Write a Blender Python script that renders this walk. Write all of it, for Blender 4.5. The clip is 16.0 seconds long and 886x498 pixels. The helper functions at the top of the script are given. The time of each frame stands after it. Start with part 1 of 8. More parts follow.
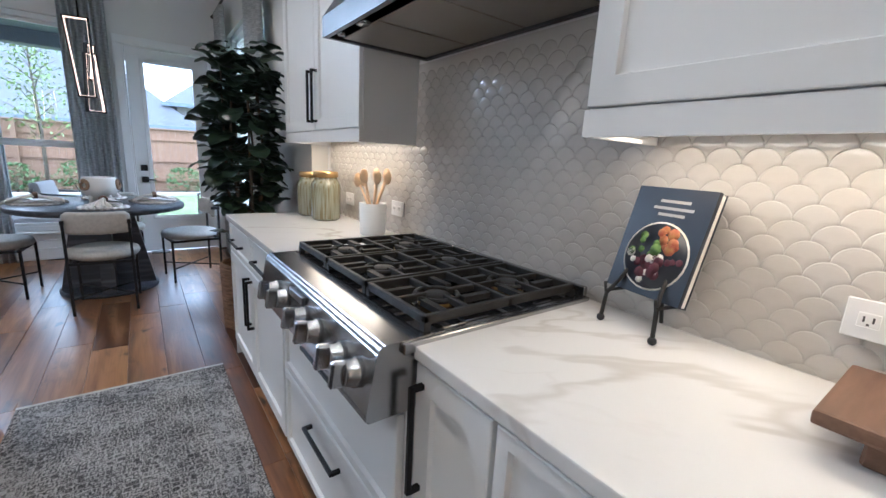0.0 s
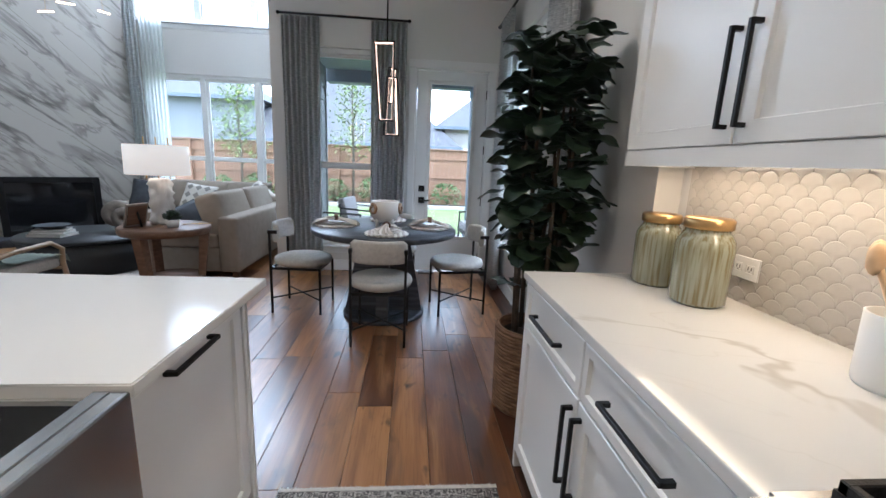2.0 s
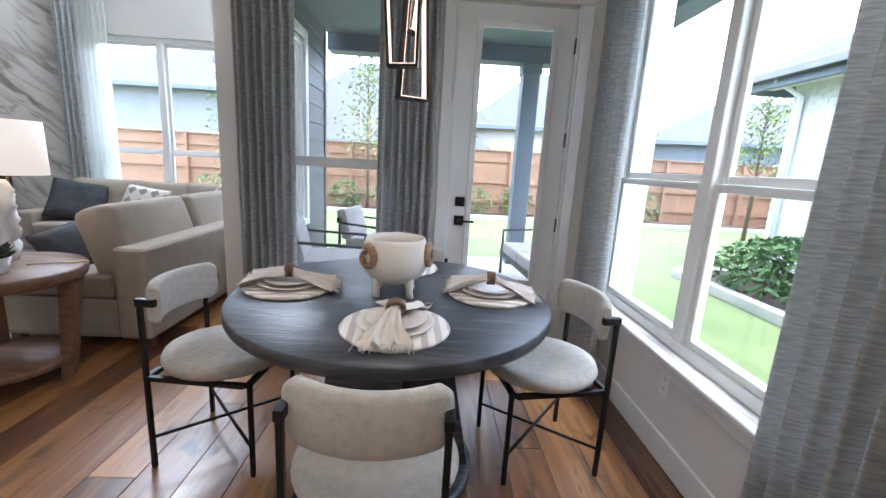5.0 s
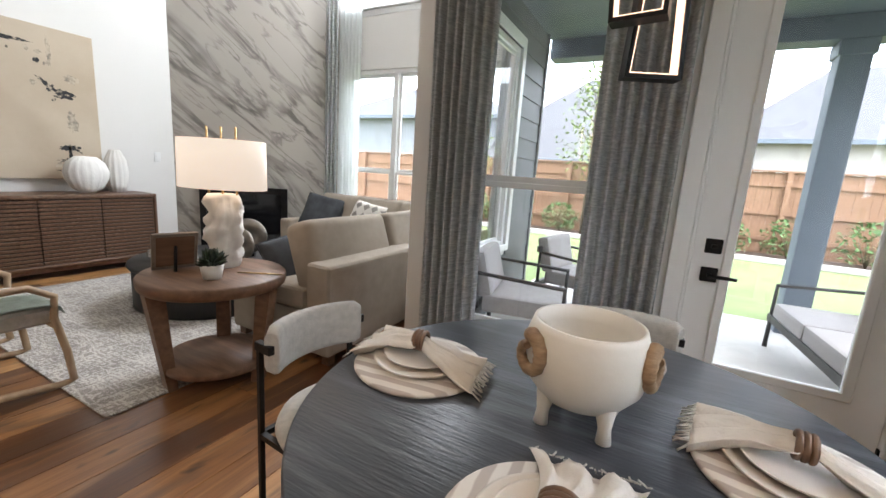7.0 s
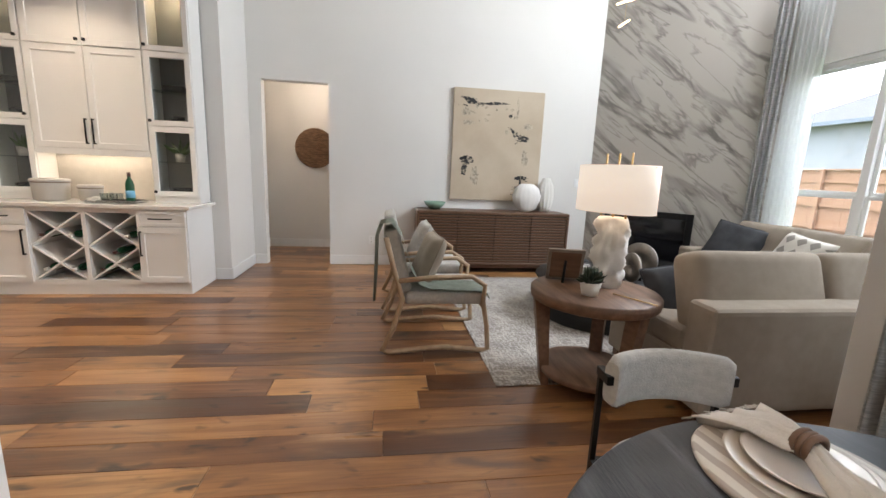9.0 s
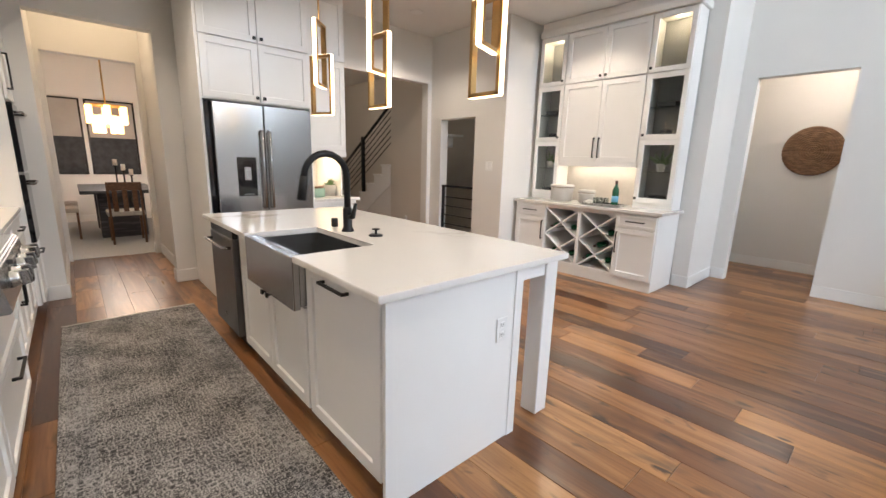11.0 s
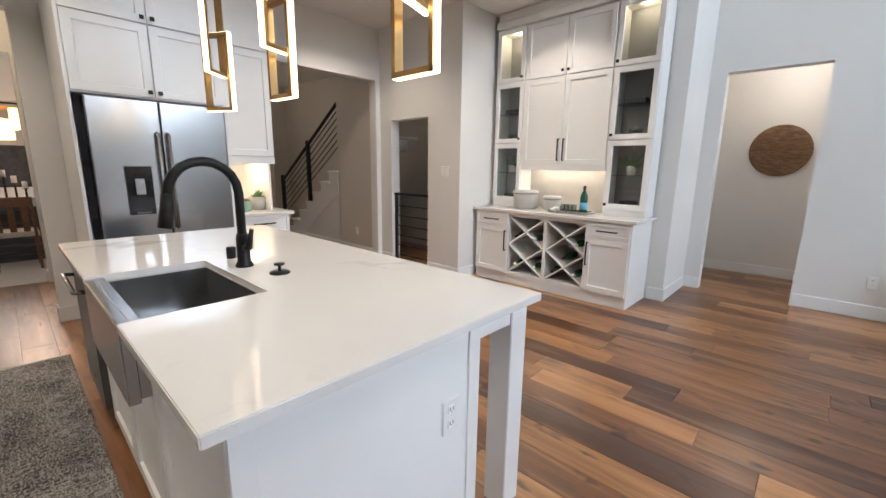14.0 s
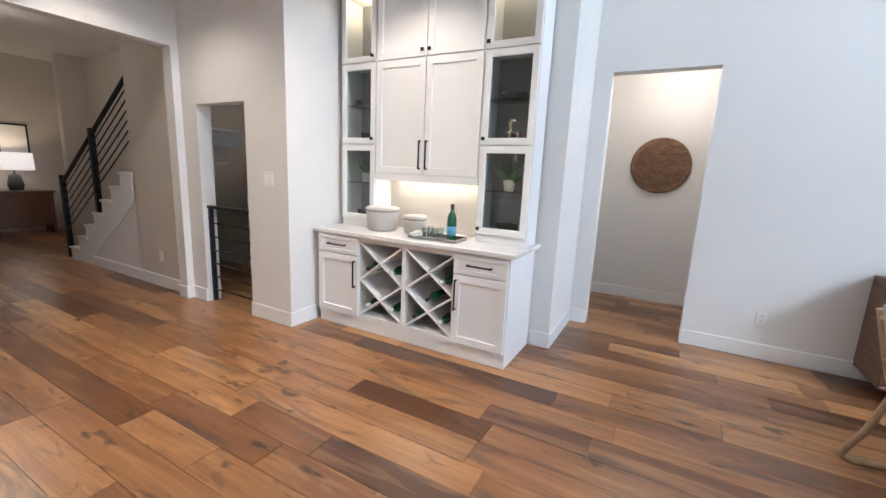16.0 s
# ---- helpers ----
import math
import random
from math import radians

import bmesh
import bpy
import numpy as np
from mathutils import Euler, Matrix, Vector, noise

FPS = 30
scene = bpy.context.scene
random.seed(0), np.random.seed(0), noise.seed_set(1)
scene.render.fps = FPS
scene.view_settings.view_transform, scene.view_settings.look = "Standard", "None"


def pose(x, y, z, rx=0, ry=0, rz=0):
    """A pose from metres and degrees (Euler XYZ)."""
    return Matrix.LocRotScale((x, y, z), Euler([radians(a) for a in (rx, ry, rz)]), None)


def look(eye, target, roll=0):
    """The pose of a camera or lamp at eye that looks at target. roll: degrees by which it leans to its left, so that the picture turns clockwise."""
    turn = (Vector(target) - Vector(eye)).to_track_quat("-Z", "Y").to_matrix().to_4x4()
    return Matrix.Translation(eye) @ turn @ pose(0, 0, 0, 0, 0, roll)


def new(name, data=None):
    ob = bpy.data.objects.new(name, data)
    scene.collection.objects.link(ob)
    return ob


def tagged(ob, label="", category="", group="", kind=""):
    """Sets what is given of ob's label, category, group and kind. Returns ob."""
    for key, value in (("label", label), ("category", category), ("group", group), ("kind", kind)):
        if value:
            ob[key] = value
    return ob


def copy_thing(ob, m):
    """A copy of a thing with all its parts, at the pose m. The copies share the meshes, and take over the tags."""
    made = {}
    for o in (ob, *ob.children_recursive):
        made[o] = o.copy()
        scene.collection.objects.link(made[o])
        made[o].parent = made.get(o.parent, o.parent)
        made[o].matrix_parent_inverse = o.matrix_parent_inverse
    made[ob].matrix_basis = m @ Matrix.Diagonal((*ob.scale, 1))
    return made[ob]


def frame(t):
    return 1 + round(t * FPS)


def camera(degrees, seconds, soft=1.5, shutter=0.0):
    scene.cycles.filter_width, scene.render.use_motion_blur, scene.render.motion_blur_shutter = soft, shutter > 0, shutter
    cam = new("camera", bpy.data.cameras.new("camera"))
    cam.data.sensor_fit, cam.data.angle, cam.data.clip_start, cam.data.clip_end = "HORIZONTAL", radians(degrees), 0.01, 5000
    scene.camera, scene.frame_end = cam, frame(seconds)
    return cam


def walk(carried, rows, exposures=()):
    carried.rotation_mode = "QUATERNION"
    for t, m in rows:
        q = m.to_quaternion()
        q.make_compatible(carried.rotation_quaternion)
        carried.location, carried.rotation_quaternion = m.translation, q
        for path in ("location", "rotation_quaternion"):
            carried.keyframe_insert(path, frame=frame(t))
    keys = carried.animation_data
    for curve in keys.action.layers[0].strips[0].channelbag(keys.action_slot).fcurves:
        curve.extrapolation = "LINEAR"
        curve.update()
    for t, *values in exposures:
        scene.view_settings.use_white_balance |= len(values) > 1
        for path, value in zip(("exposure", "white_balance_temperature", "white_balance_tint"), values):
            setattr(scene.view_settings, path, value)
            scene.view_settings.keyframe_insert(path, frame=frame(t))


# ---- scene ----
cam = camera(94.9, 16.0)
PATH = [
    (0, (0.988, 1.731, 1.299), (2.157, 3.298, 0.878), 3.0),
    (0.5, (0.949, 2.037, 1.313), (1.777, 3.812, 0.909), 2.9),
    (1, (0.929, 2.282, 1.334), (1.442, 4.171, 0.927), 2.8),
    (1.5, (0.963, 2.553, 1.333), (1.239, 4.491, 0.923), 2.7),
    (2, (0.906, 2.893, 1.339), (1.07, 4.844, 0.931), 2.5),
    (2.5, (0.836, 3.229, 1.347), (0.959, 5.183, 0.937), 2.5),
    (3, (0.778, 3.595, 1.359), (0.891, 5.553, 0.967), 2.5),
    (3.2, (0.762, 3.735, 1.362), (0.878, 5.692, 0.966), 2.6),
    (5.3, (0.822, 5.011, 1.292), (0.882, 6.969, 0.889), 3.4),
    (5.5, (0.826, 5.097, 1.297), (0.861, 7.058, 0.905), 3.4),
    (6, (0.834, 5.287, 1.301), (0.587, 7.236, 0.925), 3.9),
    (6.5, (0.855, 5.452, 1.306), (0.264, 7.324, 0.926), 4.2),
    (7, (0.786, 5.563, 1.302), (-0.13, 7.302, 0.931), 3.9),
    (7.5, (0.702, 5.647, 1.305), (-0.525, 7.186, 0.949), 3.4),
    (8, (0.702, 5.713, 1.293), (-0.844, 6.932, 0.945), 2.7),
    (8.5, (0.77, 5.723, 1.31), (-1.024, 6.532, 0.956), 2.6),
    (9, (0.828, 5.69, 1.312), (-1.118, 5.974, 0.945), 2.4),
    (9.5, (0.886, 5.531, 1.346), (-1.058, 5.278, 0.951), 2.3),
    (10, (0.95, 5.412, 1.342), (-0.863, 4.67, 0.943), 2.2),
    (10.2, (0.996, 5.377, 1.352), (-0.736, 4.462, 0.946), 2.1),
    (12.3, (1.127, 5.47, 1.35), (0.253, 3.719, 0.935), 1.4),
    (12.5, (1.113, 5.439, 1.349), (0.214, 3.702, 0.93), 1.1),
    (13, (1.038, 5.277, 1.35), (-0.037, 3.642, 0.932), 0.8),
    (13.5, (0.879, 5.14, 1.355), (-0.388, 3.648, 0.942), 0.7),
    (14, (0.568, 5.053, 1.372), (-0.868, 3.719, 0.973), 0.8),
    (14.5, (0.282, 4.952, 1.365), (-1.287, 3.773, 0.978), 1.1),
    (15, (-0.056, 4.856, 1.379), (-1.717, 3.801, 1.023), 1.7),
    (15.5, (-0.409, 4.788, 1.429), (-2.116, 3.809, 1.073), 2.2),
    (16, (-0.724, 4.691, 1.438), (-2.451, 3.754, 1.066), 2.6),
]
walk(cam, [(t, look(eye, target, roll)) for t, eye, target, roll in PATH],
     [(0, 0.87, 5000, 8), (0.5, 0.95, 4800, 8), (1, 1.03, 5150, 9), (1.5, 0.86, 5400, 9), (2, 0.74, 5400, 9), (2.5, 0.7, 5100, 9), (3.2, 0.88, 5400, 10), (5.3, 1.02, 5850, 12),
      (6.5, 0.84, 6480, 12), (7.5, 0.95, 6650, 12), (9, 0.78, 6620, 12), (10.2, 0.95, 6420, 12), (12.3, 1.12, 6050, 10), (13.2, 0.97, 6000, 10), (15, 0.8, 5800, 10), (16, 1.17, 5650, 10)])

# ---- light ----
world = bpy.data.worlds.new("world")
scene.world = world
world.use_nodes = True
wn, wl = world.node_tree.nodes, world.node_tree.links
wn.clear()
sky = wn.new("ShaderNodeTexSky")
sky.sky_type, sky.sun_disc = "NISHITA", False
sky.sun_elevation, sky.sun_rotation = radians(50), radians(140)
sky.dust_density = 4.0
veil = wn.new("ShaderNodeMix")
veil.data_type = "RGBA"
veil.inputs[0].default_value = 0.75
veil.inputs[7].default_value = (30.2, 34.2, 38.8, 1)
bg = wn.new("ShaderNodeBackground")
bg.inputs[1].default_value = 0.15
wo = wn.new("ShaderNodeOutputWorld")
wl.new(sky.outputs[0], veil.inputs[6])
wl.new(veil.outputs[2], bg.inputs[0])
wl.new(bg.outputs[0], wo.inputs[0])


def lamp(name, kind, m, energy, color=(1, 1, 1), **sizes):
    data = bpy.data.lights.new(name, kind)
    data.energy, data.color = energy, color
    if "size" in sizes:
        data.size = sizes["size"]
    if "size_y" in sizes:
        data.shape, data.size_y = "RECTANGLE", sizes["size_y"]
    if "angle" in sizes:
        data.angle = radians(sizes["angle"])
    if "radius" in sizes:
        data.shadow_soft_size = sizes["radius"]
    if "cone" in sizes:
        data.spot_size, data.spot_blend = radians(sizes["cone"]), 0.6
    ob = new(name, data)
    ob.matrix_world = m
    return ob


WARM = (1.0, 0.74, 0.46)
DAY = (0.86, 0.93, 1.0)
lamp("sun", "SUN", look((4, -6, 12), (0, 0, 0)), 1.2, (1.0, 0.96, 0.9), angle=12)
# daylight standing in the clerestory opening
lamp("window_light_upper", "AREA", look((-2.05, 10.24, 4.02), (-2.05, 5, 1.5)), 155, DAY, size=2.4, size_y=1.3)

# ---- materials ----
def mat(name, color, rough=0.5, metal=0.0, vary=0.06, scale=8.0, bump=0.0, bscale=120.0, second=None, coat=0.0, emit=None, strength=0.0, stretch=(1, 1, 1), spread=(0.35, 0.7), rvary=0.06):
    """A base colour that drifts at two scales, with its gloss and fine relief."""
    m = bpy.data.materials.new(name)
    m.use_nodes = True
    n, l = m.node_tree.nodes, m.node_tree.links
    p = n["Principled BSDF"]
    p.inputs["Roughness"].default_value, p.inputs["Metallic"].default_value = rough, metal
    p.inputs["Coat Weight"].default_value = coat
    tc = n.new("ShaderNodeTexCoord")
    mp = n.new("ShaderNodeMapping")
    mp.inputs["Scale"].default_value = stretch
    l.new(tc.outputs["Object"], mp.inputs[0])
    big = n.new("ShaderNodeTexNoise")
    big.inputs["Scale"].default_value, big.inputs["Detail"].default_value = scale, 6
    l.new(mp.outputs[0], big.inputs["Vector"])
    ramp = n.new("ShaderNodeMapRange")
    ramp.inputs[1].default_value, ramp.inputs[2].default_value = spread
    l.new(big.outputs[0], ramp.inputs[0])
    mix = n.new("ShaderNodeMix")
    mix.data_type = "RGBA"
    other = second or tuple(c * (1 - 2 * vary) for c in color)
    mix.inputs[6].default_value, mix.inputs[7].default_value = (*color, 1), (*other, 1)
    l.new(ramp.outputs[0], mix.inputs[0])
    l.new(mix.outputs[2], p.inputs["Base Color"])
    rr = n.new("ShaderNodeMapRange")
    rr.inputs[3].default_value, rr.inputs[4].default_value = max(0.02, rough - rvary), min(1, rough + rvary)
    fine = n.new("ShaderNodeTexNoise")
    fine.inputs["Scale"].default_value, fine.inputs["Detail"].default_value = bscale, 4
    l.new(mp.outputs[0], fine.inputs["Vector"])
    l.new(big.outputs[0], rr.inputs[0])
    l.new(rr.outputs[0], p.inputs["Roughness"])
    if bump:
        b = n.new("ShaderNodeBump")
        b.inputs["Strength"].default_value, b.inputs["Distance"].default_value = bump, 0.004
        l.new(fine.outputs[0], b.inputs["Height"])
        l.new(b.outputs[0], p.inputs["Normal"])
    if emit:
        p.inputs["Emission Color"].default_value = (*emit, 1)
        p.inputs["Emission Strength"].default_value = strength
    return m


def nodes_of(m):
    return m.node_tree.nodes, m.node_tree.links, m.node_tree.nodes["Principled BSDF"]


def plank_mat(name, per_object):
    """Oiled hickory boards: each board has its own tone, streaks along its length, dark knots."""
    m = bpy.data.materials.new(name)
    m.use_nodes = True
    n, l, p = nodes_of(m)
    tc = n.new("ShaderNodeTexCoord")
    geo = n.new("ShaderNodeNewGeometry")
    info = n.new("ShaderNodeObjectInfo")
    rnd = info.outputs["Random"] if per_object else geo.outputs["Random Per Island"]
    tone = n.new("ShaderNodeValToRGB")
    e = tone.color_ramp.elements
    e[0].color, e[1].color = (0.085, 0.032, 0.012, 1), (0.52, 0.275, 0.108, 1)
    for at, c in ((0.14, (0.155, 0.06, 0.021, 1)), (0.45, (0.27, 0.118, 0.041, 1)), (0.78, (0.40, 0.19, 0.07, 1))):
        e.new(at).color = c
    l.new(rnd, tone.inputs[0])
    off = n.new("ShaderNodeVectorMath")
    off.operation = "MULTIPLY_ADD"
    off.inputs[1].default_value = (1, 1, 1)
    l.new(geo.outputs["Position"], off.inputs[0])
    big = n.new("ShaderNodeMath")
    big.operation = "MULTIPLY"
    big.inputs[1].default_value = 37.0
    l.new(rnd, big.inputs[0])
    l.new(big.outputs[0], off.inputs[2])
    def streak(sx, sy, sc, detail, dist):
        mp = n.new("ShaderNodeMapping")
        mp.inputs["Scale"].default_value = (sx, sy, sx)
        l.new(off.outputs[0], mp.inputs[0])
        t = n.new("ShaderNodeTexNoise")
        t.inputs["Scale"].default_value, t.inputs["Detail"].default_value, t.inputs["Distortion"].default_value = sc, detail, dist
        l.new(mp.outputs[0], t.inputs["Vector"])
        return t
    grain = streak(3.4, 0.32, 2.6, 6, 1.1)
    fine = streak(22, 0.9, 4.0, 4, 0.3)
    knots = streak(5.0, 1.9, 2.4, 2, 0.5)
    mineral = streak(3.2, 0.7, 2.0, 5, 1.4)
    def blend(kind, a, b, fac, lo, hi, amount):
        mr = n.new("ShaderNodeMapRange")
        mr.inputs[1].default_value, mr.inputs[2].default_value, mr.inputs[4].default_value = lo, hi, amount
        l.new(fac, mr.inputs[0])
        mx = n.new("ShaderNodeMix")
        mx.data_type, mx.blend_type = "RGBA", kind
        l.new(mr.outputs[0], mx.inputs[0])
        l.new(a, mx.inputs[6])
        mx.inputs[7].default_value = b
        return mx.outputs[2]
    c = blend("MULTIPLY", tone.outputs[0], (0.48, 0.38, 0.30, 1), grain.outputs[0], 0.42, 0.72, 0.75)
    c = blend("MIX", c, (0.47, 0.26, 0.115, 1), grain.outputs[0], 0.46, 0.25, 0.55)
    c = blend("MULTIPLY", c, (0.5, 0.44, 0.4, 1), fine.outputs[0], 0.47, 0.75, 0.55)
    c = blend("MIX", c, (0.075, 0.045, 0.033, 1), mineral.outputs[0], 0.54, 0.70, 0.7)
    c = blend("MIX", c, (0.035, 0.018, 0.010, 1), knots.outputs[0], 0.62, 0.74, 0.95)
    l.new(c, p.inputs["Base Color"])
    mr = n.new("ShaderNodeMapRange")
    mr.inputs[3].default_value, mr.inputs[4].default_value = 0.22, 0.42
    p.inputs["Specular IOR Level"].default_value = 0.4
    p.inputs["Coat Weight"].default_value, p.inputs["Coat Roughness"].default_value = 0.45, 0.28
    l.new(grain.outputs[0], mr.inputs[0])
    l.new(mr.outputs[0], p.inputs["Roughness"])
    b = n.new("ShaderNodeBump")
    b.inputs["Strength"].default_value, b.inputs["Distance"].default_value = 0.25, 0.003
    l.new(fine.outputs[0], b.inputs["Height"])
    l.new(b.outputs[0], p.inputs["Normal"])
    return m


def veined(name, base, vein, scale, width, rough, rot=(0.6, 0.2, 0.5), stretch=(1, 1, 1.6), warp=1.2, soft=0.0, amount=0.8, second=0.4):
    """Stone with thin wandering veins: narrow bands of a warped noise."""
    m = bpy.data.materials.new(name)
    m.use_nodes = True
    n, l, p = nodes_of(m)
    tc = n.new("ShaderNodeTexCoord")
    turn = n.new("ShaderNodeMapping")
    turn.inputs["Rotation"].default_value = rot
    mp = n.new("ShaderNodeMapping")
    mp.inputs["Scale"].default_value = stretch
    l.new(tc.outputs["Object"], turn.inputs[0])
    l.new(turn.outputs[0], mp.inputs[0])
    col = None
    for sc, wd, am, seed in ((scale, width, amount, 0.0), (scale * 2.3, width * 0.7, amount * second, 7.3)):
        t = n.new("ShaderNodeTexNoise")
        t.noise_dimensions = "4D"
        t.inputs["W"].default_value = seed
        t.inputs["Scale"].default_value, t.inputs["Detail"].default_value, t.inputs["Distortion"].default_value = sc, 5, warp
        l.new(mp.outputs[0], t.inputs["Vector"])
        d = n.new("ShaderNodeMath")
        d.operation = "SUBTRACT"
        d.inputs[1].default_value = 0.5
        l.new(t.outputs[0], d.inputs[0])
        a = n.new("ShaderNodeMath")
        a.operation = "ABSOLUTE"
        l.new(d.outputs[0], a.inputs[0])
        mr = n.new("ShaderNodeMapRange")
        mr.interpolation_type = "SMOOTHSTEP"
        mr.inputs[1].default_value, mr.inputs[2].default_value = 0.0, wd
        mr.inputs[3].default_value, mr.inputs[4].default_value = am, 0
        l.new(a.outputs[0], mr.inputs[0])
        # veins fade in and out
        f = n.new("ShaderNodeTexNoise")
        f.inputs["Scale"].default_value = sc * 0.9
        l.new(tc.outputs["Object"], f.inputs["Vector"])
        fr = n.new("ShaderNodeMapRange")
        fr.inputs[1].default_value, fr.inputs[2].default_value = 0.45 - soft, 0.62
        l.new(f.outputs[0], fr.inputs[0])
        mu = n.new("ShaderNodeMath")
        mu.operation = "MULTIPLY"
        l.new(mr.outputs[0], mu.inputs[0])
        l.new(fr.outputs[0], mu.inputs[1])
        mx = n.new("ShaderNodeMix")
        mx.data_type = "RGBA"
        mx.inputs[7].default_value = (*vein, 1)
        l.new(mu.outputs[0], mx.inputs[0])
        if col is None:
            cl = n.new("ShaderNodeTexNoise")
            cl.inputs["Scale"].default_value = 1.4
            l.new(tc.outputs["Object"], cl.inputs["Vector"])
            bmix = n.new("ShaderNodeMix")
            bmix.data_type = "RGBA"
            bmix.inputs[6].default_value, bmix.inputs[7].default_value = (*base, 1), (*[c * 0.9 for c in base], 1)
            l.new(cl.outputs[0], bmix.inputs[0])
            col = bmix.outputs[2]
        l.new(col, mx.inputs[6])
        col = mx.outputs[2]
    l.new(col, p.inputs["Base Color"])
    p.inputs["Roughness"].default_value = rough
    return m


def rug_mat(name, light, dark, cell):
    """A worn, printed rug: a medallion lattice broken up by wear."""
    m = bpy.data.materials.new(name)
    m.use_nodes = True
    n, l, p = nodes_of(m)
    tc0 = n.new("ShaderNodeTexCoord")
    sway = n.new("ShaderNodeTexNoise")
    sway.inputs["Scale"].default_value, sway.inputs["Detail"].default_value = cell * 1.3, 2
    l.new(tc0.outputs["Object"], sway.inputs["Vector"])
    tc = n.new("ShaderNodeVectorMath")
    tc.operation = "MULTIPLY_ADD"
    tc.inputs[1].default_value = (0.7 / cell, 0.7 / cell, 0)
    l.new(sway.outputs["Color"], tc.inputs[0])
    l.new(tc0.outputs["Object"], tc.inputs[2])
    tc = {"Object": tc.outputs[0]}
    outs = []
    for kind, sc in (("VORONOI", cell), ("VORONOI", cell * 2.7)):
        v = n.new("ShaderNodeTexVoronoi")
        v.distance = "CHEBYCHEV" if sc == cell else "MANHATTAN"
        v.inputs["Scale"].default_value, v.inputs["Randomness"].default_value = sc, 0.5
        l.new(tc["Object"], v.inputs["Vector"])
        s = n.new("ShaderNodeMath")
        s.operation = "SINE"
        k = n.new("ShaderNodeMath")
        k.operation = "MULTIPLY"
        k.inputs[1].default_value = 17
        l.new(v.outputs["Distance"], k.inputs[0])
        l.new(k.outputs[0], s.inputs[0])
        outs.append(s.outputs[0])
    add = n.new("ShaderNodeMath")
    l.new(outs[0], add.inputs[0])
    l.new(outs[1], add.inputs[1])
    wear = n.new("ShaderNodeTexNoise")
    wear.inputs["Scale"].default_value, wear.inputs["Detail"].default_value = 4.0, 12
    l.new(tc0.outputs["Object"], wear.inputs["Vector"])
    wr = n.new("ShaderNodeMapRange")
    wr.inputs[1].default_value, wr.inputs[2].default_value = 0.3, 0.7
    wr.inputs[3].default_value, wr.inputs[4].default_value = -0.9, 0.9
    l.new(wear.outputs[0], wr.inputs[0])
    spk = n.new("ShaderNodeTexNoise")
    spk.inputs["Scale"].default_value, spk.inputs["Detail"].default_value = 90.0, 3
    l.new(tc0.outputs["Object"], spk.inputs["Vector"])
    sr = n.new("ShaderNodeMapRange")
    sr.inputs[1].default_value, sr.inputs[2].default_value = 0.3, 0.7
    sr.inputs[3].default_value, sr.inputs[4].default_value = -0.9, 0.9
    l.new(spk.outputs[0], sr.inputs[0])
    a2, a3 = n.new("ShaderNodeMath"), n.new("ShaderNodeMath")
    l.new(add.outputs[0], a2.inputs[0])
    l.new(wr.outputs[0], a2.inputs[1])
    l.new(a2.outputs[0], a3.inputs[0])
    l.new(sr.outputs[0], a3.inputs[1])
    rg = n.new("ShaderNodeMapRange")
    rg.inputs[1].default_value, rg.inputs[2].default_value = -1.0, 1.5
    l.new(a3.outputs[0], rg.inputs[0])
    mx = n.new("ShaderNodeMix")
    mx.data_type = "RGBA"
    mx.inputs[6].default_value, mx.inputs[7].default_value = (*dark, 1), (*light, 1)
    l.new(rg.outputs[0], mx.inputs[0])
    l.new(mx.outputs[2], p.inputs["Base Color"])
    p.inputs["Roughness"].default_value = 0.95
    b = n.new("ShaderNodeBump")
    b.inputs["Strength"].default_value, b.inputs["Distance"].default_value = 0.6, 0.004
    l.new(spk.outputs[0], b.inputs["Height"])
    l.new(b.outputs[0], p.inputs["Normal"])
    return m


def wood(name, color, dark, rough=0.45, stretch=(1, 1, 12), scale=4.0, bump=0.15):
    return mat(name, color, rough, 0, scale=scale, second=dark, stretch=stretch, bump=bump, bscale=30, spread=(0.3, 0.72))


def glass_mat(name, tint=(1, 1, 1), rough=0.0):
    m = bpy.data.materials.new(name)
    m.use_nodes = True
    n, l = m.node_tree.nodes, m.node_tree.links
    n.clear()
    tr, gl, mx, out = (n.new("ShaderNode" + k) for k in ("BsdfTransparent", "BsdfGlossy", "MixShader", "OutputMaterial"))
    tr.inputs[0].default_value = (*tint, 1)
    gl.inputs["Roughness"].default_value = rough
    lw = n.new("ShaderNodeLayerWeight")
    pw = n.new("ShaderNodeMath")
    pw.operation = "POWER"
    pw.inputs[1].default_value = 5.0
    fr = n.new("ShaderNodeMapRange")
    fr.inputs[3].default_value, fr.inputs[4].default_value = 0.035, 0.6
    l.new(lw.outputs["Facing"], pw.inputs[0])
    l.new(pw.outputs[0], fr.inputs[0])
    l.new(fr.outputs[0], mx.inputs[0])
    l.new(tr.outputs[0], mx.inputs[1])
    l.new(gl.outputs[0], mx.inputs[2])
    l.new(mx.outputs[0], out.inputs[0])
    return m


